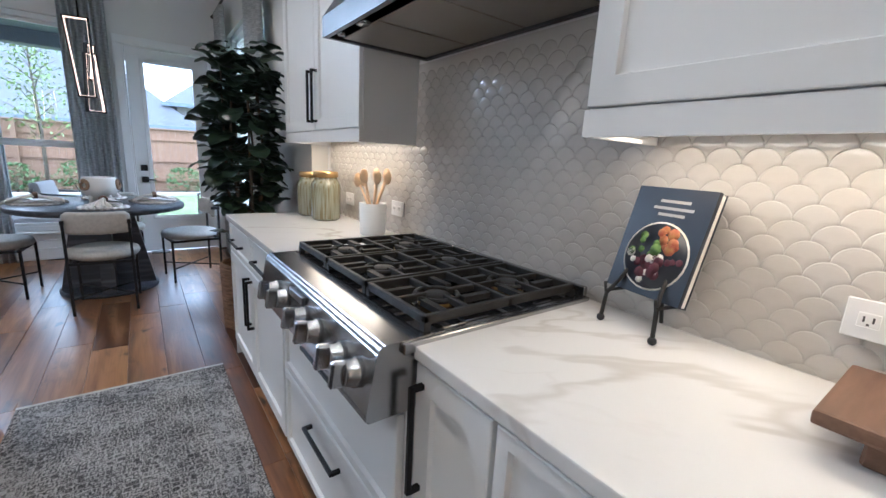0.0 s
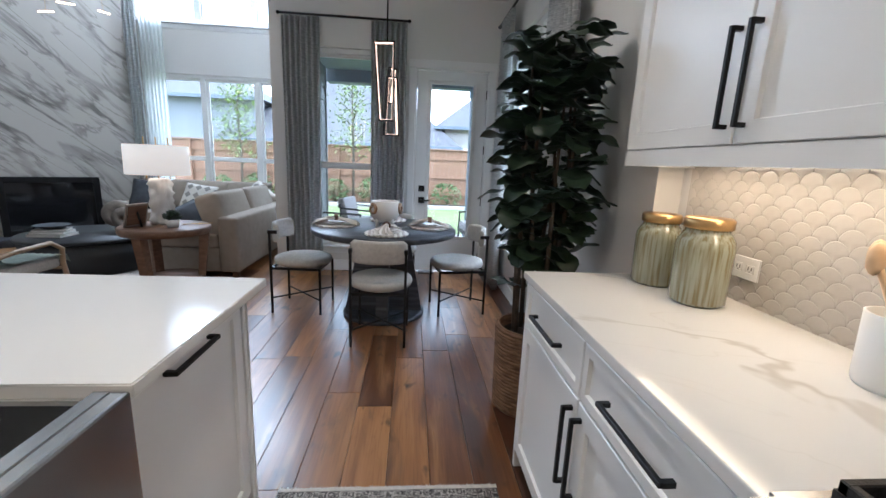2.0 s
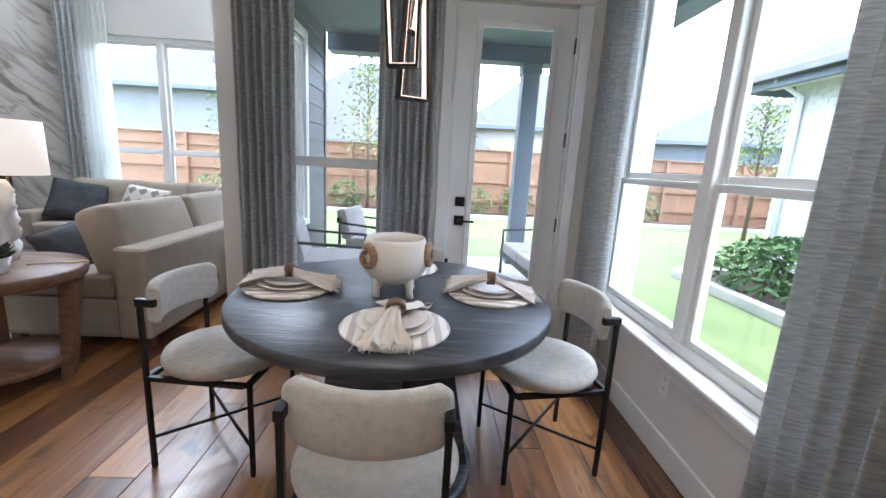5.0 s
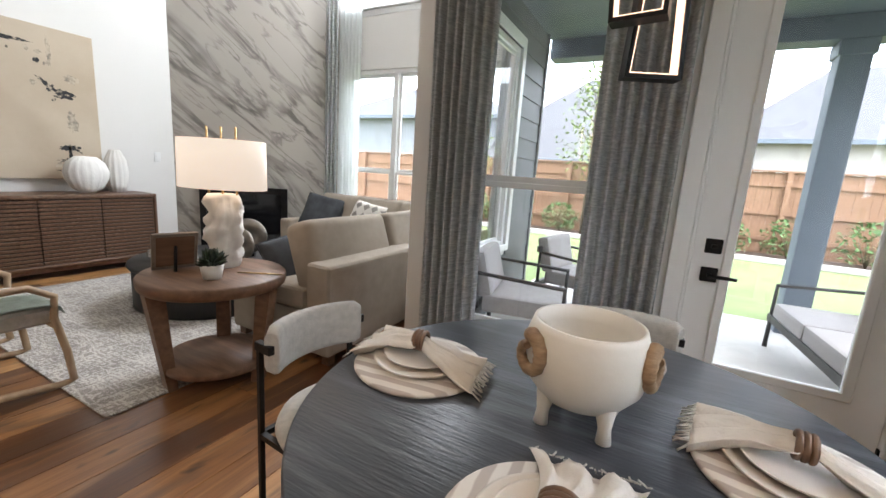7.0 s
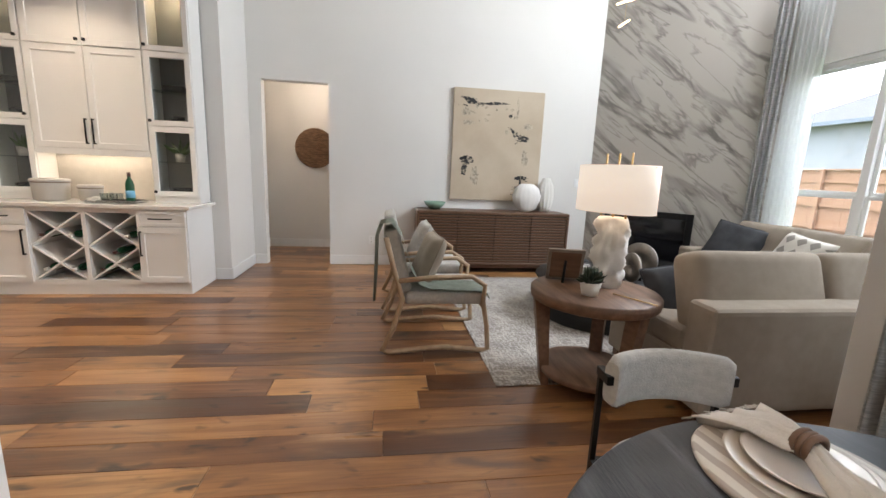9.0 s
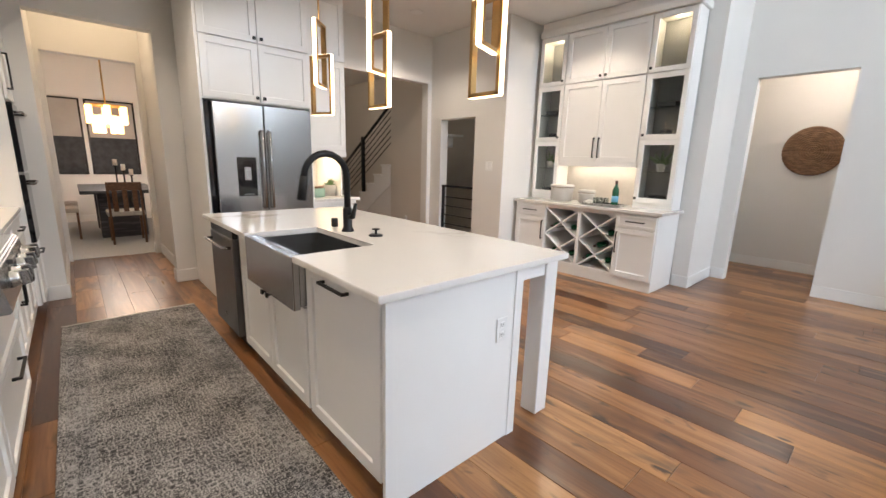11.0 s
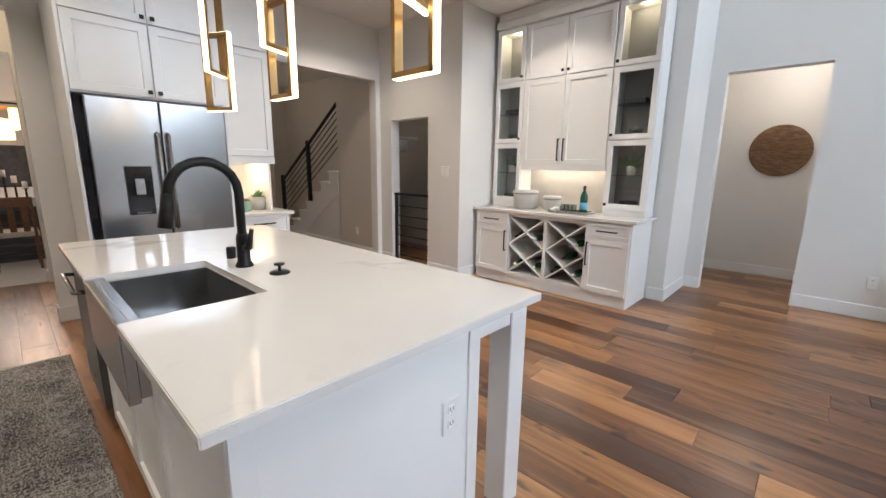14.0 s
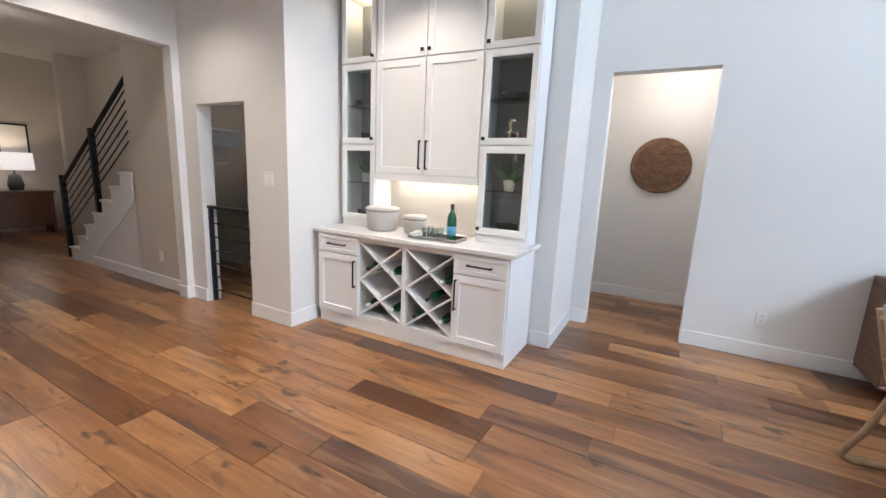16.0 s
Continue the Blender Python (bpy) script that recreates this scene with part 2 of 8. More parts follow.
M = {}
M["wall"] = mat("wall_paint", (0.74, 0.725, 0.70), 0.75, vary=0.015, scale=1.5, bump=0.12, bscale=60)
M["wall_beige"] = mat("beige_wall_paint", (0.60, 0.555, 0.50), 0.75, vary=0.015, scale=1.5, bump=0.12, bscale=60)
M["ceiling"] = mat("ceiling_paint", (0.78, 0.77, 0.75), 0.85, vary=0.015, scale=2, bump=0.15, bscale=80)
M["trim"] = mat("white_trim", (0.80, 0.80, 0.79), 0.35, vary=0.01, scale=3)
M["cab"] = mat("white_cabinet", (0.83, 0.825, 0.81), 0.32, vary=0.012, scale=3, bump=0.02, bscale=200)
M["gap"] = mat("shadow_gap", (0.09, 0.085, 0.08), 0.8, vary=0.1)
M["quartz"] = veined("white_quartz", (0.80, 0.785, 0.76), (0.40, 0.355, 0.30), 0.72, 0.011, 0.09, rot=(0.3, 0.2, 0.6), stretch=(0.7, 1.5, 1), warp=0.9, soft=0.03, amount=0.5, second=0.25)
M["marble"] = veined("marble_slab", (0.47, 0.435, 0.395), (0.13, 0.12, 0.11), 1.6, 0.05, 0.16, rot=(0, -0.72, 0), stretch=(0.3, 1, 1.5), warp=0.8, soft=0.2, amount=0.85, second=0.7)
M["steel"] = mat("brushed_steel", (0.42, 0.42, 0.425), 0.24, 1.0, vary=0.01, scale=1.5, rvary=0.01)
M["steel_dark"] = mat("dark_steel", (0.16, 0.16, 0.165), 0.32, 0.9, vary=0.08, scale=4, bump=0.04, stretch=(40, 1, 1))
M["iron"] = mat("cast_iron", (0.022, 0.021, 0.02), 0.55, 0.2, vary=0.2, scale=20, bump=0.3, bscale=200)
M["black"] = mat("black_metal", (0.02, 0.02, 0.021), 0.42, 0.6, vary=0.15, scale=12)
M["bglass"] = mat("black_glass", (0.012, 0.012, 0.014), 0.06, 0.0, vary=0.1)
M["brass"] = mat("brushed_brass", (0.62, 0.40, 0.17), 0.3, 1.0, vary=0.08, scale=10)
M["glass"] = glass_mat("window_glass")
M["cabglass"] = glass_mat("cabinet_glass", (0.82, 0.85, 0.85))
M["grey"] = mat("grey_interior", (0.33, 0.33, 0.33), 0.6, vary=0.04)
M["plank_a"] = plank_mat("hickory_plank", True)
M["plank_b"] = plank_mat("hickory_plank_far", False)
M["subfloor"] = mat("dark_joint", (0.05, 0.03, 0.02), 0.8, vary=0.1)
M["tile"] = mat("glazed_scallop_tile", (0.54, 0.51, 0.47), 0.12, 0, vary=0.04, scale=14, bump=0.3, bscale=22, coat=0.4, rvary=0.05)
M["grout"] = mat("pale_grout", (0.56, 0.53, 0.49), 0.8, vary=0.03)
M["runner"] = rug_mat("runner_pile", (0.50, 0.47, 0.44), (0.03, 0.027, 0.027), 34)
M["runner_border"] = rug_mat("runner_border_pile", (0.42, 0.40, 0.385), (0.03, 0.029, 0.03), 40)
M["bronze"] = mat("aged_bronze", (0.33, 0.29, 0.25), 0.45, 0.7, vary=0.15, scale=14)
M["lrug"] = rug_mat("area_rug_pile", (0.62, 0.585, 0.54), (0.25, 0.22, 0.2), 15)
M["fringe"] = mat("cream_fringe", (0.62, 0.59, 0.54), 0.95, vary=0.1, scale=60, bump=0.5)
M["ebony"] = mat("black_oak", (0.042, 0.046, 0.056), 0.34, 0, vary=0.3, scale=2.6, second=(0.12, 0.127, 0.145), stretch=(1, 9, 9), bump=0.45, bscale=16, spread=(0.5, 0.7), rvary=0.12)
M["drum"] = mat("black_stained_wood", (0.012, 0.012, 0.013), 0.5, vary=0.2, scale=6, bump=0.2, bscale=40)
M["fabric"] = mat("oatmeal_boucle", (0.50, 0.475, 0.435), 0.95, vary=0.08, scale=40, bump=0.6, bscale=160)
M["sofa"] = mat("beige_linen", (0.33, 0.275, 0.22), 0.95, vary=0.06, scale=12, bump=0.4, bscale=260)
M["charcoal"] = mat("charcoal_velvet", (0.05, 0.052, 0.058), 0.9, vary=0.2, scale=10, bump=0.3, bscale=150)
M["walnut"] = wood("walnut", (0.17, 0.088, 0.048), (0.075, 0.036, 0.02), 0.4, stretch=(9, 1, 9))
M["oak"] = wood("brown_oak", (0.20, 0.108, 0.062), (0.105, 0.054, 0.031), 0.5, stretch=(1, 8, 8))
M["ash"] = wood("pale_ash", (0.42, 0.30, 0.19), (0.30, 0.20, 0.12), 0.5, stretch=(6, 6, 2))
M["curtain"] = mat("woven_curtain", (0.76, 0.76, 0.745), 0.95, scale=16, second=(0.36, 0.37, 0.375), spread=(0.38, 0.62), stretch=(1, 1, 10), bump=0.5, bscale=120)
M["sheer"] = mat("white_sheer", (0.78, 0.80, 0.80), 0.9, vary=0.03, scale=10, bump=0.2)
n_, l_, p_ = nodes_of(M["sheer"])
tl_, tp_, m1_, m2_ = (n_.new("ShaderNode" + k) for k in ("BsdfTranslucent", "BsdfTransparent", "MixShader", "MixShader"))
tl_.inputs[0].default_value = (0.95, 0.96, 0.96, 1)
m1_.inputs[0].default_value, m2_.inputs[0].default_value = 0.72, 0.38
l_.new(p_.outputs[0], m1_.inputs[1])
l_.new(tl_.outputs[0], m1_.inputs[2])
l_.new(m1_.outputs[0], m2_.inputs[1])
l_.new(tp_.outputs[0], m2_.inputs[2])
l_.new(m2_.outputs[0], n_["Material Output"].inputs[0])
n_, l_, p_ = nodes_of(M["curtain"])
tl_, m1_ = n_.new("ShaderNodeBsdfTranslucent"), n_.new("ShaderNodeMixShader")
tl_.inputs[0].default_value = (0.58, 0.59, 0.59, 1)
m1_.inputs[0].default_value = 0.48
l_.new(p_.outputs[0], m1_.inputs[1])
l_.new(tl_.outputs[0], m1_.inputs[2])
l_.new(m1_.outputs[0], n_["Material Output"].inputs[0])
M["ceramic"] = mat("matte_ceramic", (0.80, 0.75, 0.68), 0.5, vary=0.05, scale=6, bump=0.15, bscale=60)
M["white"] = mat("white_plaster", (0.78, 0.76, 0.72), 0.7, vary=0.04, scale=8, bump=0.5, bscale=30)
M["shade"] = mat("linen_shade", (0.82, 0.76, 0.69), 0.9, vary=0.02, scale=60, bump=0.3, bscale=300, emit=(1.0, 0.86, 0.72), strength=0.35)
M["glow"] = mat("led_strip", (1, 0.9, 0.75), 0.5, vary=0, emit=(1.0, 0.74, 0.43), strength=3.2)
M["glow_dim"] = mat("dim_led_strip", (1, 0.85, 0.75), 0.5, vary=0, emit=(1.0, 0.66, 0.46), strength=1.0)
M["glow_soft"] = mat("lit_diffuser", (1, 0.95, 0.85), 0.5, vary=0, emit=(1.0, 0.87, 0.68), strength=6.0)
M["leaf"] = mat("fig_leaf", (0.024, 0.045, 0.024), 0.4, vary=0.2, scale=9, second=(0.014, 0.026, 0.015), bump=0.2, bscale=30)
M["succ"] = mat("succulent_leaf", (0.14, 0.24, 0.09), 0.5, vary=0.2, scale=14)
# near-black brown: shade between credenza slats put into colour; also the potting soil
M["slat_shade_soil"] = mat("painted_slat_shade_and_soil", (0.03, 0.018, 0.012), 0.7, vary=0.1)
M["paper"] = mat("paper_white", (0.75, 0.72, 0.66), 0.8, vary=0.03)
M["bark"] = mat("bark", (0.12, 0.09, 0.065), 0.85, vary=0.2, scale=20, bump=0.6, bscale=60)
M["wicker"] = mat("woven_seagrass", (0.30, 0.17, 0.095), 0.8, scale=14, second=(0.13, 0.07, 0.04), stretch=(1, 1, 5), bump=0.9, bscale=70)
M["grass"] = mat("lawn", (0.17, 0.21, 0.075), 0.9, vary=0.15, scale=1.6, second=(0.12, 0.16, 0.055), bump=0.6, bscale=40)
M["shrub"] = mat("shrub_leaf", (0.085, 0.17, 0.045), 0.6, vary=0.25, scale=6)
M["fence"] = wood("cedar_fence", (0.29, 0.165, 0.10), (0.20, 0.11, 0.068), 0.75, stretch=(6, 6, 1), scale=3)
M["concrete"] = mat("pale_concrete", (0.46, 0.44, 0.41), 0.85, vary=0.08, scale=3, bump=0.3, bscale=60)
M["brick"] = mat("white_painted_brick", (0.62, 0.63, 0.62), 0.75, vary=0.05, scale=5, bump=0.4, bscale=50)
M["roof"] = mat("grey_shingle", (0.115, 0.115, 0.122), 0.9, vary=0.2, scale=5, bump=0.6, bscale=20, stretch=(1, 1, 8))
M["siding"] = mat("grey_siding", (0.16, 0.165, 0.17), 0.6, vary=0.06, scale=4)
M["far_wall"] = mat("grey_blue_paint", (0.22, 0.23, 0.25), 0.8, vary=0.08, scale=2, bump=0.3)
M["stucco"] = mat("pale_stucco", (0.42, 0.39, 0.36), 0.9, vary=0.08, scale=2, bump=0.3)
M["slate"] = mat("slate_blue_paint", (0.13, 0.155, 0.19), 0.6, vary=0.06, scale=4)
M["patio_frame"] = mat("dark_grey_powder_coat", (0.045, 0.042, 0.04), 0.6, 0.0, vary=0.1, scale=8)
M["cushion"] = mat("outdoor_cushion", (0.36, 0.335, 0.325), 0.95, vary=0.05, scale=20, bump=0.3, bscale=150)
M["canvas"] = mat("painted_canvas", (0.56, 0.47, 0.36), 0.8, vary=0.08, scale=2.5, second=(0.48, 0.39, 0.29), bump=0.3, bscale=90)
M["carpet"] = mat("pale_carpet", (0.55, 0.56, 0.57), 0.95, vary=0.05, scale=30, bump=0.5)

# ---- mesh helpers ----
def bx(bm, x0, x1, y0, y1, z0, z1, bevel=0.0, seg=1, m=None):
    v = [bm.verts.new(p) for p in ((x0, y0, z0), (x1, y0, z0), (x1, y1, z0), (x0, y1, z0), (x0, y0, z1), (x1, y0, z1), (x1, y1, z1), (x0, y1, z1))]
    if m is not None:
        for a in v:
            a.co = m @ a.co
    f = [bm.faces.new([v[i] for i in q]) for q in ((3, 2, 1, 0), (4, 5, 6, 7), (0, 1, 5, 4), (1, 2, 6, 5), (2, 3, 7, 6), (3, 0, 4, 7))]
    if bevel:
        e = {e for a in f for e in a.edges}
        bmesh.ops.bevel(bm, geom=list(e), offset=bevel, segments=seg, profile=0.6, affect="EDGES")
    return bm


def sweep(bm, pts, r, n=8, cap=True, flat=1.0):
    """A tube along points; r is one radius or one for each point."""
    pts = [Vector(p) for p in pts]
    rs = r if isinstance(r, (list, tuple)) else [r] * len(pts)
    rings, side = [], None
    for i, p in enumerate(pts):
        d = (pts[min(i + 1, len(pts) - 1)] - pts[max(i - 1, 0)]).normalized()
        if side is None:
            side = d.orthogonal().normalized()
        side = (side - d * side.dot(d)).normalized()
        up = d.cross(side)
        rings.append([bm.verts.new(p + rs[i] * (math.cos(2 * math.pi * k / n) * side + flat * math.sin(2 * math.pi * k / n) * up)) for k in range(n)])
    for a, b in zip(rings, rings[1:]):
        for k in range(n):
            f = bm.faces.new((a[k], a[(k + 1) % n], b[(k + 1) % n], b[k]))
            f.smooth = True
    if cap:
        bm.faces.new(rings[0][::-1])
        bm.faces.new(rings[-1])
    return bm


def lathe(bm, prof, n=24, c=(0, 0, 0), squash=1.0, m=None):
    """Turn a profile of (radius, height) round the upright axis at c."""
    rings = []
    for r, z in prof:
        ring = []
        for k in range(n):
            a = 2 * math.pi * k / n
            p = Vector((c[0] + r * math.cos(a), c[1] + squash * r * math.sin(a), c[2] + z))
            ring.append(bm.verts.new(m @ p if m is not None else p))
        rings.append(ring)
    for a, b in zip(rings, rings[1:]):
        for k in range(n):
            f = bm.faces.new((a[k], a[(k + 1) % n], b[(k + 1) % n], b[k]))
            f.smooth = True
    bm.faces.new(rings[0][::-1])
    bm.faces.new(rings[-1])
    return bm


def blob(bm, c, size, sub=3, power=1.0, rough=0.0, m=None, seed=0.0):
    """A pillow-like body: a sphere pushed towards a box by power, then roughened."""
    r = bmesh.ops.create_icosphere(bm, subdivisions=sub, radius=1)
    for v in r["verts"]:
        p = v.co.copy()
        if power != 1.0:
            k = max(abs(p.x), abs(p.y), abs(p.z))
            p = p.lerp(p / k, 1 - power) if power < 1 else p
        if rough:
            p *= 1 + rough * noise.noise(v.co * 2.2 + Vector((seed, seed, seed)))
        p = Vector((c[0] + p.x * size[0], c[1] + p.y * size[1], c[2] + p.z * size[2]))
        v.co = m @ p if m is not None else p
    for f in bm.faces:
        f.smooth = True
    return bm


def part(name, bm, material, parent=None, label="", smooth=False):
    me = bpy.data.meshes.new(name)
    bmesh.ops.recalc_face_normals(bm, faces=bm.faces)
    bm.to_mesh(me)
    bm.free()
    me.materials.append(material)
    ob = new(name, me)
    if parent is not None:
        ob.parent = parent
    if label:
        ob["label"] = label
    return ob


def boxes(name, material, parent, *bs, bevel=0.0, label="", seg=1):
    bm = bmesh.new()
    for b in bs:
        bx(bm, *b, bevel=bevel, seg=seg)
    return part(name, bm, material, parent, label)


def each(name, material, parent, *bs, bevel=0.0, label=""):
    return [boxes(name, material, parent, b, bevel=bevel, label=label) for b in bs]


def tubes(name, material, parent, *paths, r=0.01, n=8, label=""):
    bm = bmesh.new()
    for p in paths:
        sweep(bm, p, r, n)
    return part(name, bm, material, parent, label)


def turned(name, material, parent, prof, c=(0, 0, 0), n=24, label="", squash=1.0):
    return part(name, lathe(bmesh.new(), prof, n, c, squash), material, parent, label)


def thing(name, at, label, category, group="", rz=0.0, kind=""):
    e = new(name)
    e.empty_display_size = 0.1
    e.matrix_basis = pose(*at, 0, 0, rz)
    return tagged(e, label, category, group, kind)


def setting(name, material, *bs, label="", bevel=0.0, category="structure"):
    ob = boxes(name, material, None, *bs, bevel=bevel)
    return tagged(ob, label, category, "", "structure")


# ---- the shell: floor, walls, ceilings ----
CEIL, HIGH = 3.15, 5.7
E, ED, N, W = 2.055, 1.94, 7.86, -4.87
setting("wall_east", M["wall"], (E, E + 0.14, 0.3, 4.56, 0, CEIL), (ED, E + 0.14, 4.56, 5.72, 0, CEIL), (ED, E + 0.14, 7.45, N + 0.14, 0, CEIL), (ED, E + 0.14, 5.72, 7.45, 0, 0.51), (ED, E + 0.14, 5.72, 7.45, 2.6, CEIL),
        label="pale grey painted wall with a wide window by the dining table", category="wall")
setting("wall_north_dining", M["wall"], (-0.69, -0.32, N, N + 0.14, 0, CEIL), (0.62, 0.93, N, N + 0.14, 0, CEIL), (1.78, ED, N, N + 0.14, 0, CEIL),
        (-0.32, 0.62, N, N + 0.14, 0, 0.32), (-0.32, 0.62, N, N + 0.14, 2.56, CEIL), (0.93, 1.78, N, N + 0.14, 2.40, CEIL),
        label="pale grey painted wall with a glazed patio door and a narrow window", category="wall")
setting("wall_living_east", M["wall"], (-0.69, -0.6, N + 0.14, 8.55, 0, HIGH), (-0.69, -0.6, 9.5, 10.29, 0, HIGH), (-0.69, -0.6, 8.55, 9.5, 0, 0.6), (-0.69, -0.6, 8.55, 9.5, 2.5, HIGH),
        label="pale grey painted living room side wall", category="wall")
NL = 10.15
setting("wall_north_living", M["wall"], (-3.6, -3.36, NL, NL + 0.14, 0, HIGH), (-3.36, -0.80, NL, NL + 0.14, 0, 0.55), (-3.36, -0.80, NL, NL + 0.14, 2.58, 3.34), (-3.36, -0.80, NL, NL + 0.14, 4.75, HIGH),
        (-0.80, -0.69, NL, NL + 0.14, 0, HIGH), label="pale grey living room wall with two rows of large windows", category="wall")
setting("wall_west", M["wall"], (W - 0.14, W, 3.95, 4.11, 0, HIGH), (W - 0.14, W, 4.94, 8.72, 0, HIGH), (W - 0.14, W, 4.11, 4.94, 2.39, HIGH), label="tall pale grey painted wall with a plain doorway", category="wall")
setting("wall_hutch", M["wall"], (-4.17, -4.03, 1.86, 3.81, 0, CEIL), (W, -4.03, 3.81, 3.95, 0, HIGH), label="pale painted wall behind the built-in hutch", category="wall")
setting("wall_closet", M["wall"], (-3.28, -3.14, 0.38, 0.62, 0, CEIL), (-3.28, -3.14, 1.33, 1.86, 0, CEIL), (-3.28, -3.14, 0.62, 1.33, 1.97, CEIL), (-4.03, -3.28, 1.72, 1.86, 0, CEIL),
        label="pale beige painted wall with a narrow doorway", category="wall")
setting("wall_south", M["wall"], (-3.28, -3.07, 0.24, 0.38, 0, CEIL), (-3.07, -1.42, 0.24, 0.38, 2.495, CEIL), (-1.42, 0.375, 0.24, 0.38, 0, CEIL), (0.375, 1.25, 0.24, 0.38, 2.495, CEIL), (1.25, E + 0.14, 0.24, 0.38, 0, CEIL),
        label="pale beige painted wall with two wide openings", category="wall")
setting("ceiling", M["ceiling"], (-5.5, E + 1.3, -6.0, 3.94, CEIL, CEIL + 0.12), (-0.74, E + 0.14, 3.94, N + 0.13, CEIL, CEIL + 0.12), label="flat white painted ceiling over kitchen and dining nook", category="ceiling")
setting("ceiling_living", M["ceiling"], (W - 0.2, -0.6, 3.95, NL + 0.2, HIGH, HIGH + 0.12), label="high white painted living room ceiling", category="ceiling")
setting("wall_upper", M["wall"], (-0.75, -0.61, 3.95, N + 0.14, CEIL + 0.12, HIGH), (-4.03, -0.61, 3.81, 3.95, CEIL + 0.12, HIGH), label="upper pale painted wall over the kitchen edge", category="wall")
# hall behind the plain doorway
setting("wall_hall", M["wall"], (-6.3, -6.16, 3.6, 6.4, 0, 2.8), (-6.16, W - 0.14, 3.66, 3.8, 0, 2.8), (-6.16, W - 0.14, 6.2, 6.34, 0, 2.8), (-6.3, W - 0.14, 3.66, 6.34, 2.8, 2.9), label="pale painted hall walls behind the doorway", category="wall")
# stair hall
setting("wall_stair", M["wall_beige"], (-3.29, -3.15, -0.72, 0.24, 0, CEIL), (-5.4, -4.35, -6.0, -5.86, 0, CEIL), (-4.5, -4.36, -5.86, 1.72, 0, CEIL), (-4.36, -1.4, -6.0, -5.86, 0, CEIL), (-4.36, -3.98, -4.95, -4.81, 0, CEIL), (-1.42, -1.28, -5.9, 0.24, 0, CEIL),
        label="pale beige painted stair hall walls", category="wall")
# passage and formal dining room
setting("wall_passage", M["wall"], (1.26, 1.40, -1.32, 0.24, 0, CEIL), (0.14, 0.28, -1.32, 0.24, 0, CEIL), (-1.28, 0.34, -1.46, -1.32, 0, CEIL), (1.21, 3.2, -1.46, -1.32, 0, CEIL), (0.34, 1.21, -1.46, -1.32, 2.46, CEIL),
        (-1.28, 3.2, -5.3, -5.16, 0, CEIL), (3.06, 3.2, -5.16, -1.46, 0, CEIL), label="pale painted walls of the passage and formal dining room", category="wall")
tagged(boxes("floor", M["subfloor"], None, (-6.3, -0.68, -6.0, 10.29, -0.15, -0.012), (-0.68, 2.17, -6.0, 8.0, -0.15, -0.012), (2.17, 3.2, -6.0, -1.3, -0.15, -0.012)), "mixed-tone hickory plank floor", "floor", "", "structure")
tagged(boxes("carpet", M["carpet"], None, (-1.28, 3.06, -5.16, -1.4, -0.012, 0.006)), "pale grey carpet in the formal dining room", "carpet", "", "structure")
# marble corner wall over the fireplace
mw = Matrix.Translation((W, 8.65, 0)) @ pose(0, 0, 0, 0, 0, 45)
bm = bmesh.new()
bx(bm, 0, 2.13, 0, 0.12, 0, HIGH)
marble = part("wall_marble", bm, M["marble"])
marble.matrix_basis = mw
tagged(marble, "floor-to-ceiling grey-veined marble fireplace wall set across the corner", "wall", "", "structure")


def base(name, *bs):
    return setting(name, M["trim"], *bs, label="tall white painted baseboard", bevel=0.004, category="baseboard")


BH = 0.135
base("baseboard_east", (ED - 0.016, ED, 4.6, N - 0.02, 0.002, BH))
base("baseboard_north", (-0.69, 0.86, N - 0.016, N, 0.002, BH), (1.86, ED - 0.02, N - 0.016, N, 0.002, BH), (-0.706, -0.69, N - 0.016, 10.1, 0.002, BH))
base("baseboard_west", (W, W + 0.016, 4.94, 8.7, 0.002, BH), (W, W + 0.016, 3.97, 4.11, 0.002, BH), (W + 0.016, -4.03, 3.95, 3.966, 0.002, BH), (-4.03, -4.014, 3.79, 3.966, 0.002, BH))
base("baseboard_closet", (-3.14, -3.124, 1.33, 1.876, 0.002, BH), (-3.44, -3.14, 1.86, 1.876, 0.002, BH), (-3.14, -3.124, 0.38, 0.62, 0.002, BH), (-3.17, -3.054, 0.38, 0.396, 0.002, BH), (-3.07, -3.054, 0.24, 0.38, 0.002, BH))
base("baseboard_stair", (-3.15, -3.134, -2.5, 0.24, 0.002, BH))
base("baseboard_hall", (-6.16, -6.144, 3.8, 6.2, 0.002, BH), (-6.14, W - 0.14, 3.8, 3.816, 0.002, BH))
base("baseboard_south", (0.19, 0.391, 0.38, 0.396, 0.002, BH), (0.375, 0.391, 0.24, 0.38, 0.002, BH), (1.234, 1.39, 0.38, 0.396, 0.002, BH), (1.234, 1.25, 0.24, 0.38, 0.002, BH), (0.28, 0.296, -1.32, 0.24, 0.002, BH), (1.244, 1.26, -1.32, 0.24, 0.002, BH),
     (-1.2, 3.0, -5.16, -5.144, 0.002, BH), (0.34, 0.356, -1.46, -1.3, 0.002, BH))


